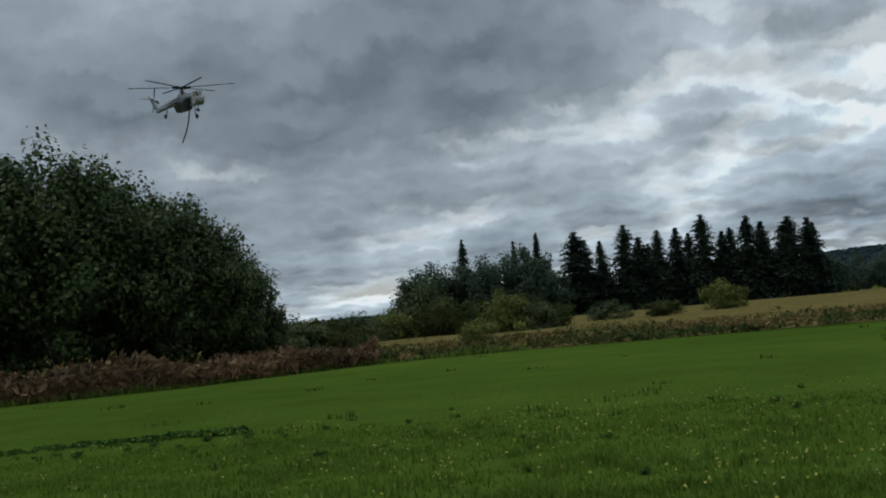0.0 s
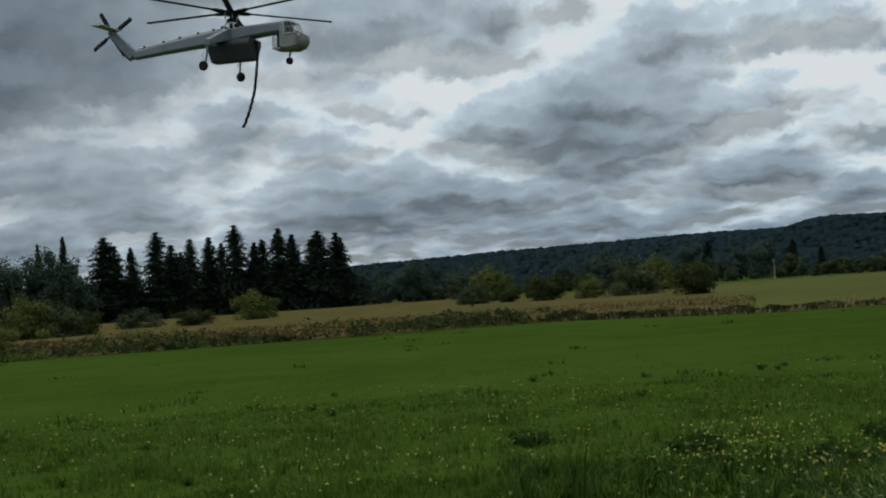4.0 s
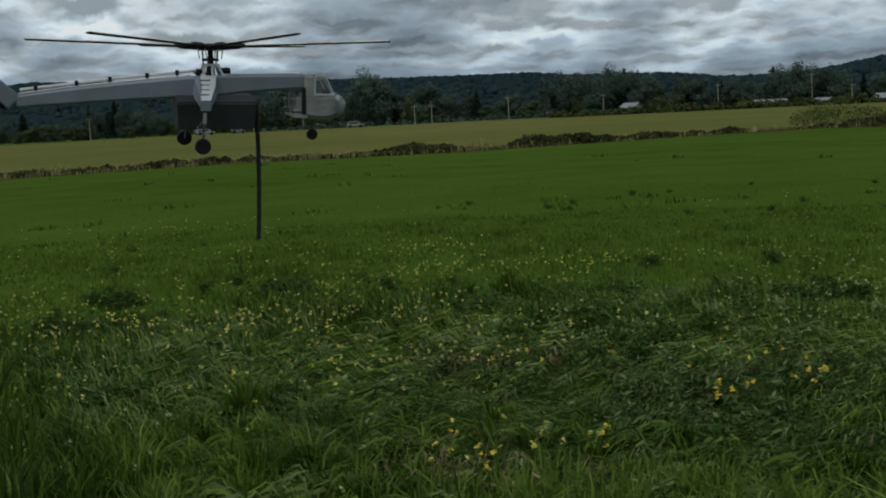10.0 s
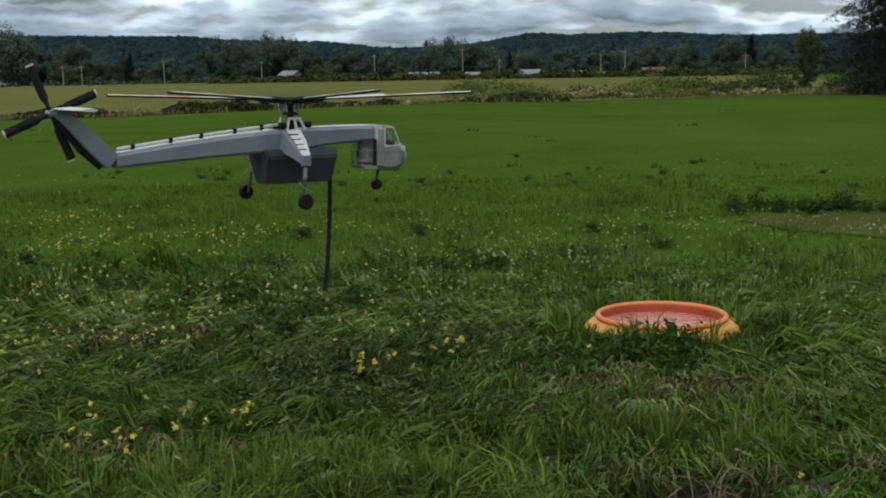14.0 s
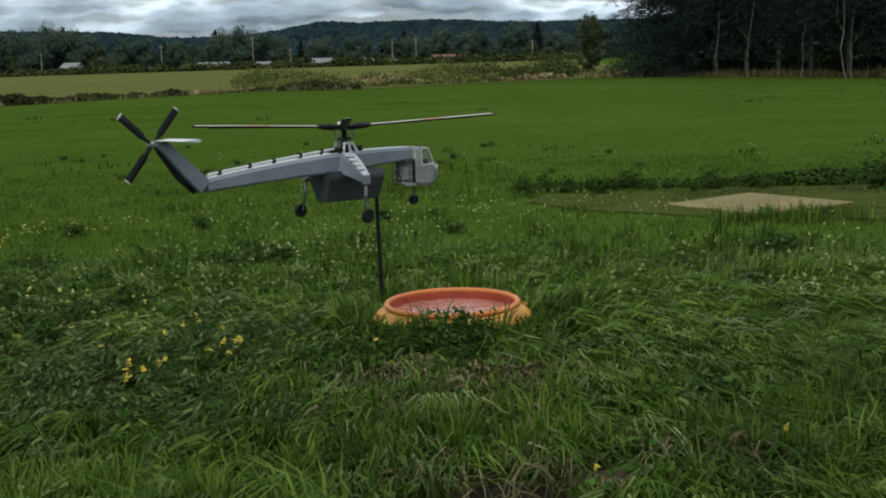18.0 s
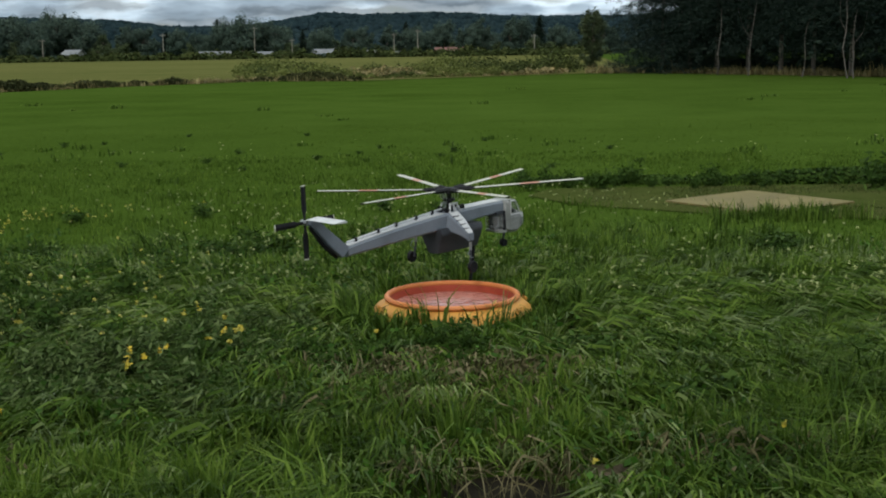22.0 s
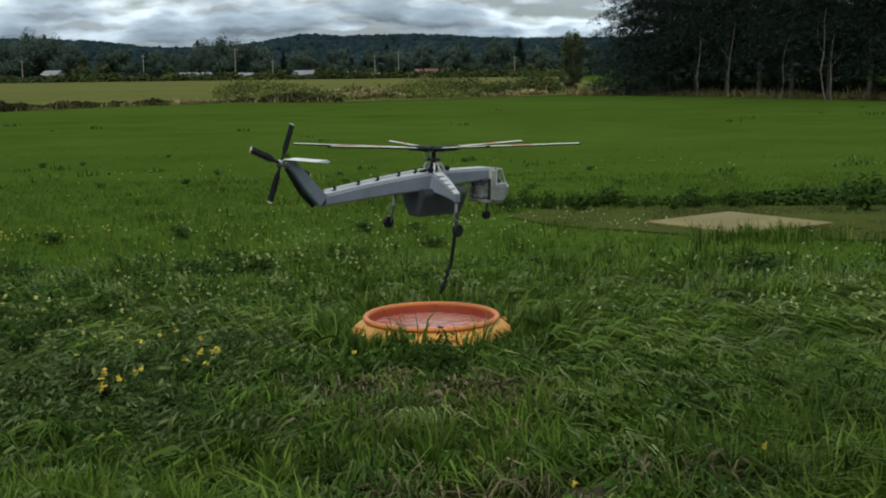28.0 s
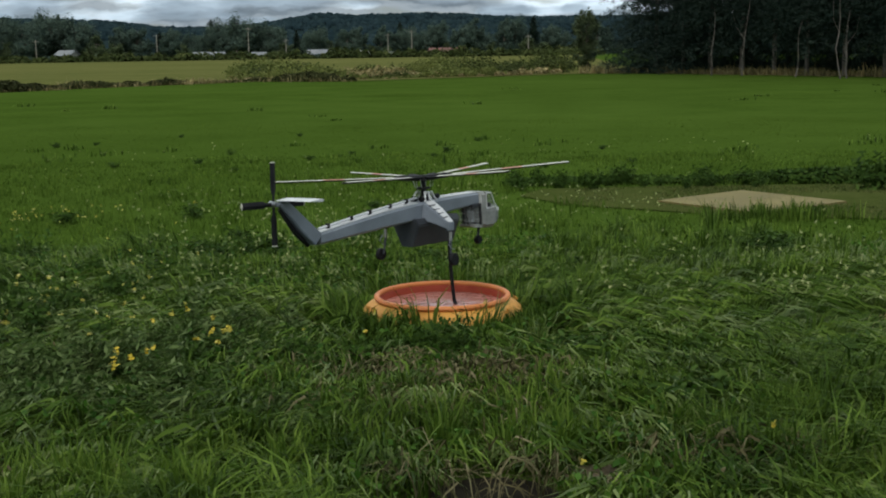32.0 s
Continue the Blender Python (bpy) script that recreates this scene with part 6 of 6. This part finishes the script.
        for k in range(4):
            f = 0.2 + 0.2 * k
            y, z, w = s * (0.062 + 0.183 * f), -0.1345 - 0.106 * f, 0.026 - 0.01 * f
            bm = bmesh.new()
            xm = -0.038 - 0.03 * f
            box(bm, xm - w, xm + w, y - 0.006, y + 0.006, z - 0.004, z + 0.0035, 0.001)
            part("slot", bm, M["dark"], arm)
        bm = bmesh.new()
        tube(bm, [(-0.068, s * 0.245, -0.262), (-0.075, s * 0.25, -0.36), (-0.089, s * 0.258, -0.452)], [0.009, 0.007, 0.006], 8)
        leg = part("gear_leg", bm, M["dark"], heli)
        bm = bmesh.new()
        box(bm, -0.092, -0.043, s * 0.247 - 0.009, s * 0.247 + 0.009, -0.292, -0.244, 0.003)
        part("leg_housing", bm, M["hull"], leg, "pale housing at the outrigger's end")
        bm = bmesh.new()
        tube(bm, [(-0.072, s * 0.249, -0.30), (-0.074, s * 0.250, -0.352)], [0.009, 0.009], 10)
        part("shock_sleeve", bm, M["cockpit"], leg)
        bm = bmesh.new()
        tube(bm, [(-0.085, s * 0.262, -0.335), (-0.112, s * 0.264, -0.368), (-0.084, s * 0.264, -0.395), (-0.06, s * 0.264, -0.40)], [0.0024, 0.0024, 0.0024, 0.0024], 6)
        part("drag_link", bm, M["hull"], leg)
        wheel(heli, "main_wheel", -0.089, s * 0.279, -0.452, 0.037, 0.026)
    bm = bmesh.new()
    tube(bm, [(0.51, 0, -0.34), (0.50, 0, -0.38), (0.498, 0, -0.421)], [0.009, 0.007, 0.006], 8)
    part("nose_gear_leg", bm, M["dark"], heli)
    wheel(heli, "nose_wheel", 0.498, 0, -0.421, 0.027, 0.03)
    # engine deck and mast
    for s in (-1, 1):
        bm = bmesh.new()
        slab(bm, [[(x, s * 0.015, -0.135), (x, s * 0.052, -0.135), (x, s * 0.048, -0.106), (x, s * 0.015, -0.103)] for x in (-0.075, -0.03)])
        bmesh.ops.bevel(bm, geom=bm.edges[:], offset=0.008, segments=2, affect="EDGES")
        part("engine", bm, M["black"], heli)
        bm = bmesh.new()
        tube(bm, [(0.048, s * 0.035, -0.113), (0.086, s * 0.035, -0.111)], [0.014, 0.016], 10)
        part("engine_intake", bm, M["black"], heli)
        for x in (-0.05, 0.002, 0.052):
            bm = bmesh.new()
            tube(bm, [(x, s * 0.05, -0.137), (x * 0.55, s * 0.034, -0.085)], [0.0075, 0.0065], 6)
            part("mast_brace", bm, M["white_paint"], heli, "white gearbox strut")
        bm = bmesh.new()
        box(bm, -0.038, 0.038, s * 0.034 - 0.005, s * 0.034 + 0.005, -0.090, -0.078, 0.002)
        part("gearbox_rail", bm, M["white_paint"], heli)
        bm = bmesh.new()
        tube(bm, [(s * 0.03, 0.02, -0.078), (s * 0.036, 0.022, -0.02)], [0.004, 0.004], 6)
        part("control_rod", bm, M["metal"], heli)
    bm = bmesh.new()
    tube(bm, [(0, 0, -0.14), (0, 0, -0.07), (0, 0, 0.0)], [0.024, 0.015, 0.012], 12)
    part("mast", bm, M["black"], heli)
    bm = bmesh.new()
    bmesh.ops.create_cone(bm, cap_ends=True, segments=18, radius1=0.042, radius2=0.036, depth=0.014, matrix=Matrix.Translation((0, 0, -0.06)))
    part("swashplate", bm, M["black"], heli)
    # main rotor
    rotor = empty("main_rotor")
    rotor.parent = heli
    bm = bmesh.new()
    bmesh.ops.create_cone(bm, cap_ends=True, segments=18, radius1=0.06, radius2=0.035, depth=0.032)
    part("rotor_hub", bm, M["black"], rotor)
    for k in range(6):
        m = Matrix.Rotation(radians(60 * k), 4, "Z") @ Matrix.Rotation(radians(-2), 4, "Y")
        bm = bmesh.new()
        slab(bm, [[(x, w, 0.003), (x, w * 0.2, 0.007), (x, -w, 0.002), (x, 0, -0.004)] for x, w in ((0.03, 0.026), (0.12, 0.024), (0.16, 0.024), (0.855, 0.024), (0.862, 0.014))])
        blade = part("rotor_blade", bm, M["black"], rotor, "long narrow rotor blade, dark below")
        blade.matrix_basis = m
        for x0, x1, mat in ((0.17, 0.46, "blade_white"), (0.46, 0.58, "red_paint"), (0.58, 0.855, "blade_white")):
            bm = bmesh.new()
            slab(bm, [[(x, 0.0245, 0.0045), (x, 0.0048, 0.0085), (x, -0.0245, 0.0035), (x, 0.0048, 0.0065)] for x in (x0, x1)])
            part("blade_band", bm, M[mat], blade)
        bm = bmesh.new()
        tube(bm, [(0.03, 0, 0), (0.07, 0, 0.001), (0.13, 0, 0.002), (0.165, 0, 0.003)], [0.012, 0.017, 0.016, 0.008], 8)
        part("blade_cuff", bm, M["black"], blade)
        bm = bmesh.new()
        tube(bm, [(0.06, 0.012, -0.002), (0.05, 0.014, -0.055)], [0.003, 0.003], 5)
        part("pitch_link", bm, M["metal"], rotor).matrix_basis = Matrix.Rotation(radians(60 * k), 4, "Z")
    # tail rotor on the port side
    tail = empty("tail_rotor")
    tail.parent = heli
    bm = bmesh.new()
    bmesh.ops.create_cone(bm, cap_ends=True, segments=14, radius1=0.018, radius2=0.014, depth=0.05, matrix=Matrix.Rotation(radians(90), 4, "X"))
    part("tail_hub", bm, M["metal"], tail)
    for k in range(4):
        m = Matrix.Rotation(radians(90 * k), 4, "Y")
        bm = bmesh.new()
        slab(bm, [[(w, 0.003, z), (0, 0.006, z), (-w, 0.001, z), (0, -0.003, z)] for z, w in ((0.012, 0.008), (0.05, 0.010), (0.075, 0.019), (0.212, 0.019))])
        blade = part("tail_blade", bm, M["black"], tail)
        blade.matrix_basis = m
        bm = bmesh.new()
        slab(bm, [[(w, 0.0035, z), (0, 0.0065, z), (-w, 0.0015, z), (0, -0.0035, z)] for z, w in ((0.212, 0.0195), (0.219, 0.018))])
        part("blade_tip", bm, M["blade_white"], blade, "white painted blade tip")
    # snorkel hose in stiff lengths
    hose = []
    for k in range(HOSE_N):
        bm = bmesh.new()
        d = HOSE_L / HOSE_N
        tube(bm, [(0, 0, 0.006), (0, 0, 0), (0, 0, -d * 0.5), (0, 0, -d), (0, 0, -d - 0.006)], [0.008, 0.0115, 0.0105, 0.0115, 0.008], 9)
        hose.append(part("hose_length", bm, M["black"], heli))
    bm = bmesh.new()
    tube(bm, [(0.19, 0, -0.245), (0.215, 0, -0.25), (0.218, 0, -0.275)], [0.014, 0.014, 0.013], 9)
    part("hose_elbow", bm, M["black"], heli)
    tagged(heli, "grey sky-crane model helicopter with black snorkel hose, hovering", "helicopter")
    return heli, rotor, tail, hose


HOSE_N, HOSE_L = 12, 0.66
heli, rotor, tail, hose = helicopter()

# helicopter: seconds, x, y, z of the rotor head, heading, nose up, starboard down
FLIGHT = [
    (0, -19.503, -1.773, 5.709, 31.6, -3.3, 2.6),
    (1, -15.320, -0.245, 5.294, 37.8, -0.1, -7.9),
    (2, -12.642, 1.419, 4.298, 39.4, 4.0, -0.7),
    (2.5, -11.619, 2.058, 4.149, 38.1, 1.9, 4.8),
    (4.5, -7.832, 3.046, 3.731, 42.3, -2.8, -1.7),
    (5, -6.880, 3.309, 3.569, 44.1, 0.0, -0.6),
    (5.5, -6.060, 3.577, 3.546, 45.8, 2.1, 1.9),
    (6, -5.576, 3.906, 3.699, 48.5, 1.4, 2.9),
    (6.5, -5.202, 4.195, 3.847, 50.4, -1.1, 0.8),
    (7, -4.813, 4.370, 3.760, 52.1, -2.4, -0.0),
    (7.5, -4.526, 4.568, 3.510, 49.0, -3.0, -0.8),
    (8, -4.298, 4.802, 3.189, 51.6, -0.5, 2.5),
    (8.5, -4.144, 5.021, 2.889, 49.9, 0.2, 5.9),
    (9, -4.066, 5.133, 2.588, 49.1, 1.8, 6.6),
    (9.5, -3.897, 4.983, 2.281, 48.9, 1.2, 6.4),
    (10, -3.685, 4.685, 1.982, 45.6, -2.3, 4.2),
    (10.5, -3.385, 4.453, 1.798, 43.7, -9.3, 0.0),
    (11, -2.890, 4.140, 1.645, 45.2, -6.0, -4.7),
    (11.5, -2.530, 4.287, 1.463, 47.0, -3.2, -7.0),
    (12, -2.240, 4.471, 1.401, 47.5, 0.1, -6.7),
    (12.5, -2.159, 4.943, 1.340, 47.6, -0.7, -0.7),
    (13, -2.099, 5.234, 1.451, 45.5, -0.7, 2.7),
    (13.5, -1.965, 5.402, 1.535, 46.2, -1.7, 3.9),
    (14, -1.775, 5.448, 1.523, 47.2, -1.3, 0.9),
    (14.5, -1.509, 5.471, 1.462, 45.8, -4.2, -2.2),
    (15, -1.279, 5.605, 1.525, 46.8, -1.7, -1.6),
    (15.5, -1.068, 5.751, 1.675, 46.7, -2.2, -2.1),
    (17.5, -0.676, 6.636, 1.292, 45.0, -1.5, 2.2),
    (18, -0.556, 6.716, 1.231, 44.3, -1.8, -0.9),
    (18.5, -0.415, 6.917, 1.268, 44.3, -1.7, -2.4),
    (19, -0.289, 7.024, 1.278, 45.2, -2.3, -3.2),
    (19.5, -0.206, 7.255, 1.159, 45.3, -2.4, -2.0),
    (20, -0.151, 7.614, 0.981, 43.5, 0.2, -0.2),
    (20.5, -0.114, 7.762, 0.841, 44.6, 1.1, 0.4),
    (21, -0.099, 7.873, 0.737, 45.0, 1.5, 2.0),
    (21.5, -0.064, 7.979, 0.703, 45.8, 1.4, 2.9),
    (22, -0.007, 7.959, 0.698, 44.1, 2.1, 0.3),
    (22.5, 0.010, 7.863, 0.661, 44.5, 2.4, -2.3),
    (23, -0.086, 7.684, 0.629, 44.4, 2.7, -0.2),
    (23.5, -0.215, 7.376, 0.668, 44.0, -1.7, 2.2),
    (24, -0.247, 7.072, 0.770, 43.7, -3.5, -0.1),
    (24.5, -0.190, 6.836, 0.893, 44.1, -2.8, -3.6),
    (25, -0.148, 6.813, 0.926, 45.1, -1.9, -4.8),
    (25.5, -0.175, 6.801, 0.875, 45.7, -1.9, -3.9),
    (26, -0.228, 6.964, 0.797, 45.5, -3.0, 0.3),
    (26.5, -0.247, 7.095, 0.805, 43.8, -3.0, 1.1),
    (28.5, 0.145, 7.465, 1.254, 47.6, -0.4, 0.2),
    (29, 0.233, 7.423, 1.324, 47.8, 0.6, -3.3),
    (29.5, 0.288, 7.427, 1.312, 48.2, 0.9, -4.0),
    (30, 0.245, 7.339, 1.248, 47.9, -0.3, -4.6),
    (30.5, 0.131, 7.343, 1.205, 48.8, -2.1, -3.5),
    (31, 0.012, 7.285, 1.134, 49.1, -3.0, -1.8),
    (31.5, -0.057, 7.289, 0.987, 48.4, -2.9, -2.2),
    (32, -0.104, 7.294, 0.847, 49.9, -0.7, -2.6),
]
# main rotor: seconds and the turn of its blades
TURNS = [(0, 54), (1, 57), (2, 30), (2.5, 42), (4.5, 15), (5, 30), (8, 36), (9, 18), (10, 45), (11, 9), (12, 57), (13, 42), (14, 24),
         (15, 0), (18, 51), (19, 57), (20, 56), (21, 28), (22, 9), (23, 48), (24, 16), (25, 7), (26, 9), (30, 54), (31, 38), (32, 12)]
# tail rotor: seconds and the turn of its blades
TAIL_TURNS = [(0, 20), (5, 0), (14, 67), (15, 56), (18, 40), (19, 49), (20, 29), (21, 20), (22, 0), (24, 45), (25, 28), (29, 48), (31, 18), (32, 2)]
# sideways swing of the hose end, metres to the right of its root as seen from the meadow's middle
SWING = [(0, -0.15), (1, -0.24), (2, -0.17), (2.5, 0.04), (4.5, -0.19), (5, -0.17), (6, -0.03), (7, -0.20), (8, -0.18), (8.5, -0.01), (9, -0.15), (9.5, -0.07), (10, -0.03), (10.5, -0.20), (11, -0.10), (11.5, -0.01), (12, -0.05), (12.5, -0.03), (13, -0.11), (13.5, -0.11), (14, -0.04), (14.5, -0.08), (15, 0.05), (15.5, -0.15), (17.5, -0.10), (18, 0.01), (18.5, -0.20), (19, 0.00), (20, -0.14), (21, 0.05), (22, -0.09), (23, 0.0), (24, 0.03), (26.5, 0.02), (28, 0.02), (28.5, -0.10), (29, 0.03), (29.5, 0.01), (30, -0.00), (30.5, 0.04), (31, -0.08), (31.5, 0.00), (32, 0.05)]


def flight(t):
    k = max(i for i in range(len(FLIGHT)) if FLIGHT[i][0] <= t)
    a, b = FLIGHT[k], FLIGHT[min(k + 1, len(FLIGHT) - 1)]
    f = 0 if a[0] == b[0] else (t - a[0]) / (b[0] - a[0])
    v = [p + (q - p) * f for p, q in zip(a, b)]
    return pose(v[1], v[2], v[3], v[6], -v[5], v[4])


def hose_rows():
    """The hose hangs from the tank, bends aside and lies on the floor of the dip tank when low."""
    rows = [[] for _ in range(HOSE_N)]
    d = HOSE_L / HOSE_N
    for r in FLIGHT:
        t, body = r[0], flight(r[0])
        inv = body.inverted()
        root = body @ Vector((0.218, 0, -0.27))
        side = Vector((root.y, -root.x, 0)).normalized()
        u = float(np.interp(t, [s[0] for s in SWING], [s[1] for s in SWING]))
        bend = 2 * math.asin(max(-0.9, min(0.9, u / HOSE_L)))
        p, a = root.copy(), 0.0
        for k in range(HOSE_N):
            a = bend * (k + 0.5) / HOSE_N
            way = side * math.sin(a) - Vector((0, 0, math.cos(a)))
            if p.z + way.z * d < 0.045:
                way = Vector((0.35, -0.9, 0)) if k % 2 else Vector((-0.35, -0.9, 0))
                way = (way.normalized() * 0.999 + Vector((0, 0, max(-0.9, (0.045 - p.z) / d)))).normalized() if p.z > 0.05 else way.normalized()
                if (p + way * d - Vector((POOL[0], POOL[1], p.z))).length > 0.3:
                    way = -(p - Vector((POOL[0], POOL[1], p.z))).normalized()
            m = Matrix.Translation(p) @ (-way).to_track_quat("Z", "Y").to_matrix().to_4x4()
            rows[k].append((t, inv @ m))
            p = p + way * d
    return rows


def tufts():
    """Grass tufts round the tank that the downwash shakes."""
    rng = np.random.default_rng(303)
    out = []
    meshes = []
    for k in range(4):
        n = 46
        xy = rng.normal(0, 0.035, (n, 2))
        meshes.append(tri_mesh("tuft", *blade_arrays(xy, rng.uniform(0.12, 0.27, n), rng.uniform(0.005, 0.009, n), np.arctan2(xy[:, 1], xy[:, 0]), rng.uniform(0.2, 0.9, n), rng)))
        meshes[-1].materials.append(M["grass_pale" if k == 1 else "grass"])
    for k in range(56):
        a, r = rng.uniform(0, 2 * math.pi), rng.uniform(0.62, 2.5)
        ob = new("grass_tuft", meshes[k % 4])
        ob.location = (POOL[0] + math.cos(a) * r * 1.15, POOL[1] + math.sin(a) * r - 0.4, 0)
        if math.hypot(ob.location.x - POOL[0], ob.location.y - POOL[1]) < 0.6:
            ob.location.y -= 0.7
        tagged(ob, "green grass tuft bending in the rotor wind", "grass tuft", "tufts in the rotor wind")
        out.append((ob, rng.uniform(0, 6.28), rng.uniform(2.2, 3.4)))
    return out


TUFTS = tufts()


def tank_weeds():
    """Dark weeds before the dip tank, which the downwash presses down when the helicopter is behind them."""
    rng = random.Random(41)
    kinds = [weed("sorrel_weed", 0.27, 261 + k, "dark leafy weed standing before the orange tank", "weed", (0.012, 0.026), 2.6, 8) for k in range(3)]
    out = []
    for k in range(30):
        ob = kinds[k] if k < 3 else copy_thing(kinds[k % 3], Matrix.Identity(4))
        x = -0.62 + 0.92 * rng.random()
        ob.location = (x, 6.72 - 0.42 * rng.random() - 0.1 * abs(x + 0.1), 0)
        s = rng.uniform(0.55, 0.9) * (1.0 if -0.25 < x < 0.15 else 0.8)
        ob.scale = (s * 1.2, s * 1.2, s)
        tagged(ob, group="dark weeds before the tank")
        out.append((ob, rng.uniform(0, 6.28)))
    return out


TANK_WEEDS = tank_weeds()


def tank_weed_rows(ob, phase):
    rows, p = [], ob.location.copy()
    for k in range(65):
        f = flight(0.5 * k).translation
        d = Vector((p.x - f.x, p.y - f.y, 0))
        press = max(0.0, min(1.0, (f.y - 7.02) / 0.25)) * max(0.0, min(1.0, 2.0 - f.z))
        lean = press * (66 + 6 * math.sin(3.1 * k + phase)) + 4 * math.sin(0.9 * k + phase)
        axis = Vector((-d.y, d.x, 0)).normalized()
        rows.append((0.5 * k, Matrix.Translation(p) @ Matrix.Rotation(radians(lean), 4, axis) @ Matrix.Rotation(phase, 4, "Z")))
    return rows


def tuft_rows(ob, phase, rate):
    """Leaning away from the helicopter and shaking, the more the nearer it hovers."""
    rows, p = [], ob.location.copy()
    for k in range(65):
        t = 0.5 * k
        f = flight(t).translation
        d = Vector((p.x - f.x, p.y - f.y, 0))
        force = max(0.0, 1 - d.length / 3.2) * max(0.0, min(1.0, 2.2 - f.z))
        lean = force * (28 + 13 * math.sin(rate * t * 2 + phase)) + 3 * math.sin(1.7 * t + phase)
        axis = Vector((-d.y, d.x, 0)).normalized() if d.length > 0.01 else Vector((1, 0, 0))
        rows.append((t, Matrix.Translation(p) @ Matrix.Rotation(radians(lean), 4, axis) @ Matrix.Rotation(phase, 4, "Z")))
    return rows


def spin(turns, fold, rate):
    """The turn of a rotor at every step of the film: about rate degrees a step, through the given turns; its blades are alike every fold degrees."""
    rows, turn = [(0, turns[0][1])], turns[0][1]
    for (t0, a0), (t1, a1) in zip(turns, turns[1:]):
        n = round((t1 - t0) * FPS)
        total = a1 - a0 + fold * round((rate * n - (a1 - a0)) / fold)
        rows += [(t0 + k / FPS, turn + total * k / n) for k in range(1, n + 1)]
        turn += total
    return rows


def motions():
    for ob, phase, rate in TUFTS:
        walk(ob, tuft_rows(ob, phase, rate))
    for ob, phase in TANK_WEEDS:
        walk(ob, tank_weed_rows(ob, phase))
    walk(heli, [(r[0], pose(r[1], r[2], r[3], r[6], -r[5], r[4])) for r in FLIGHT])
    tilt = Matrix.Rotation(radians(-2), 4, "X")
    walk(rotor, [(t, tilt @ Matrix.Rotation(radians(a), 4, "Z")) for t, a in spin(TURNS, 60, 78)])
    walk(tail, [(t, Matrix.Translation((-1.137, 0.043, -0.051)) @ Matrix.Rotation(radians(a), 4, "Y")) for t, a in spin(TAIL_TURNS, 90, 73)])
    for ob, r in zip(hose, hose_rows()):
        walk(ob, r)


motions()
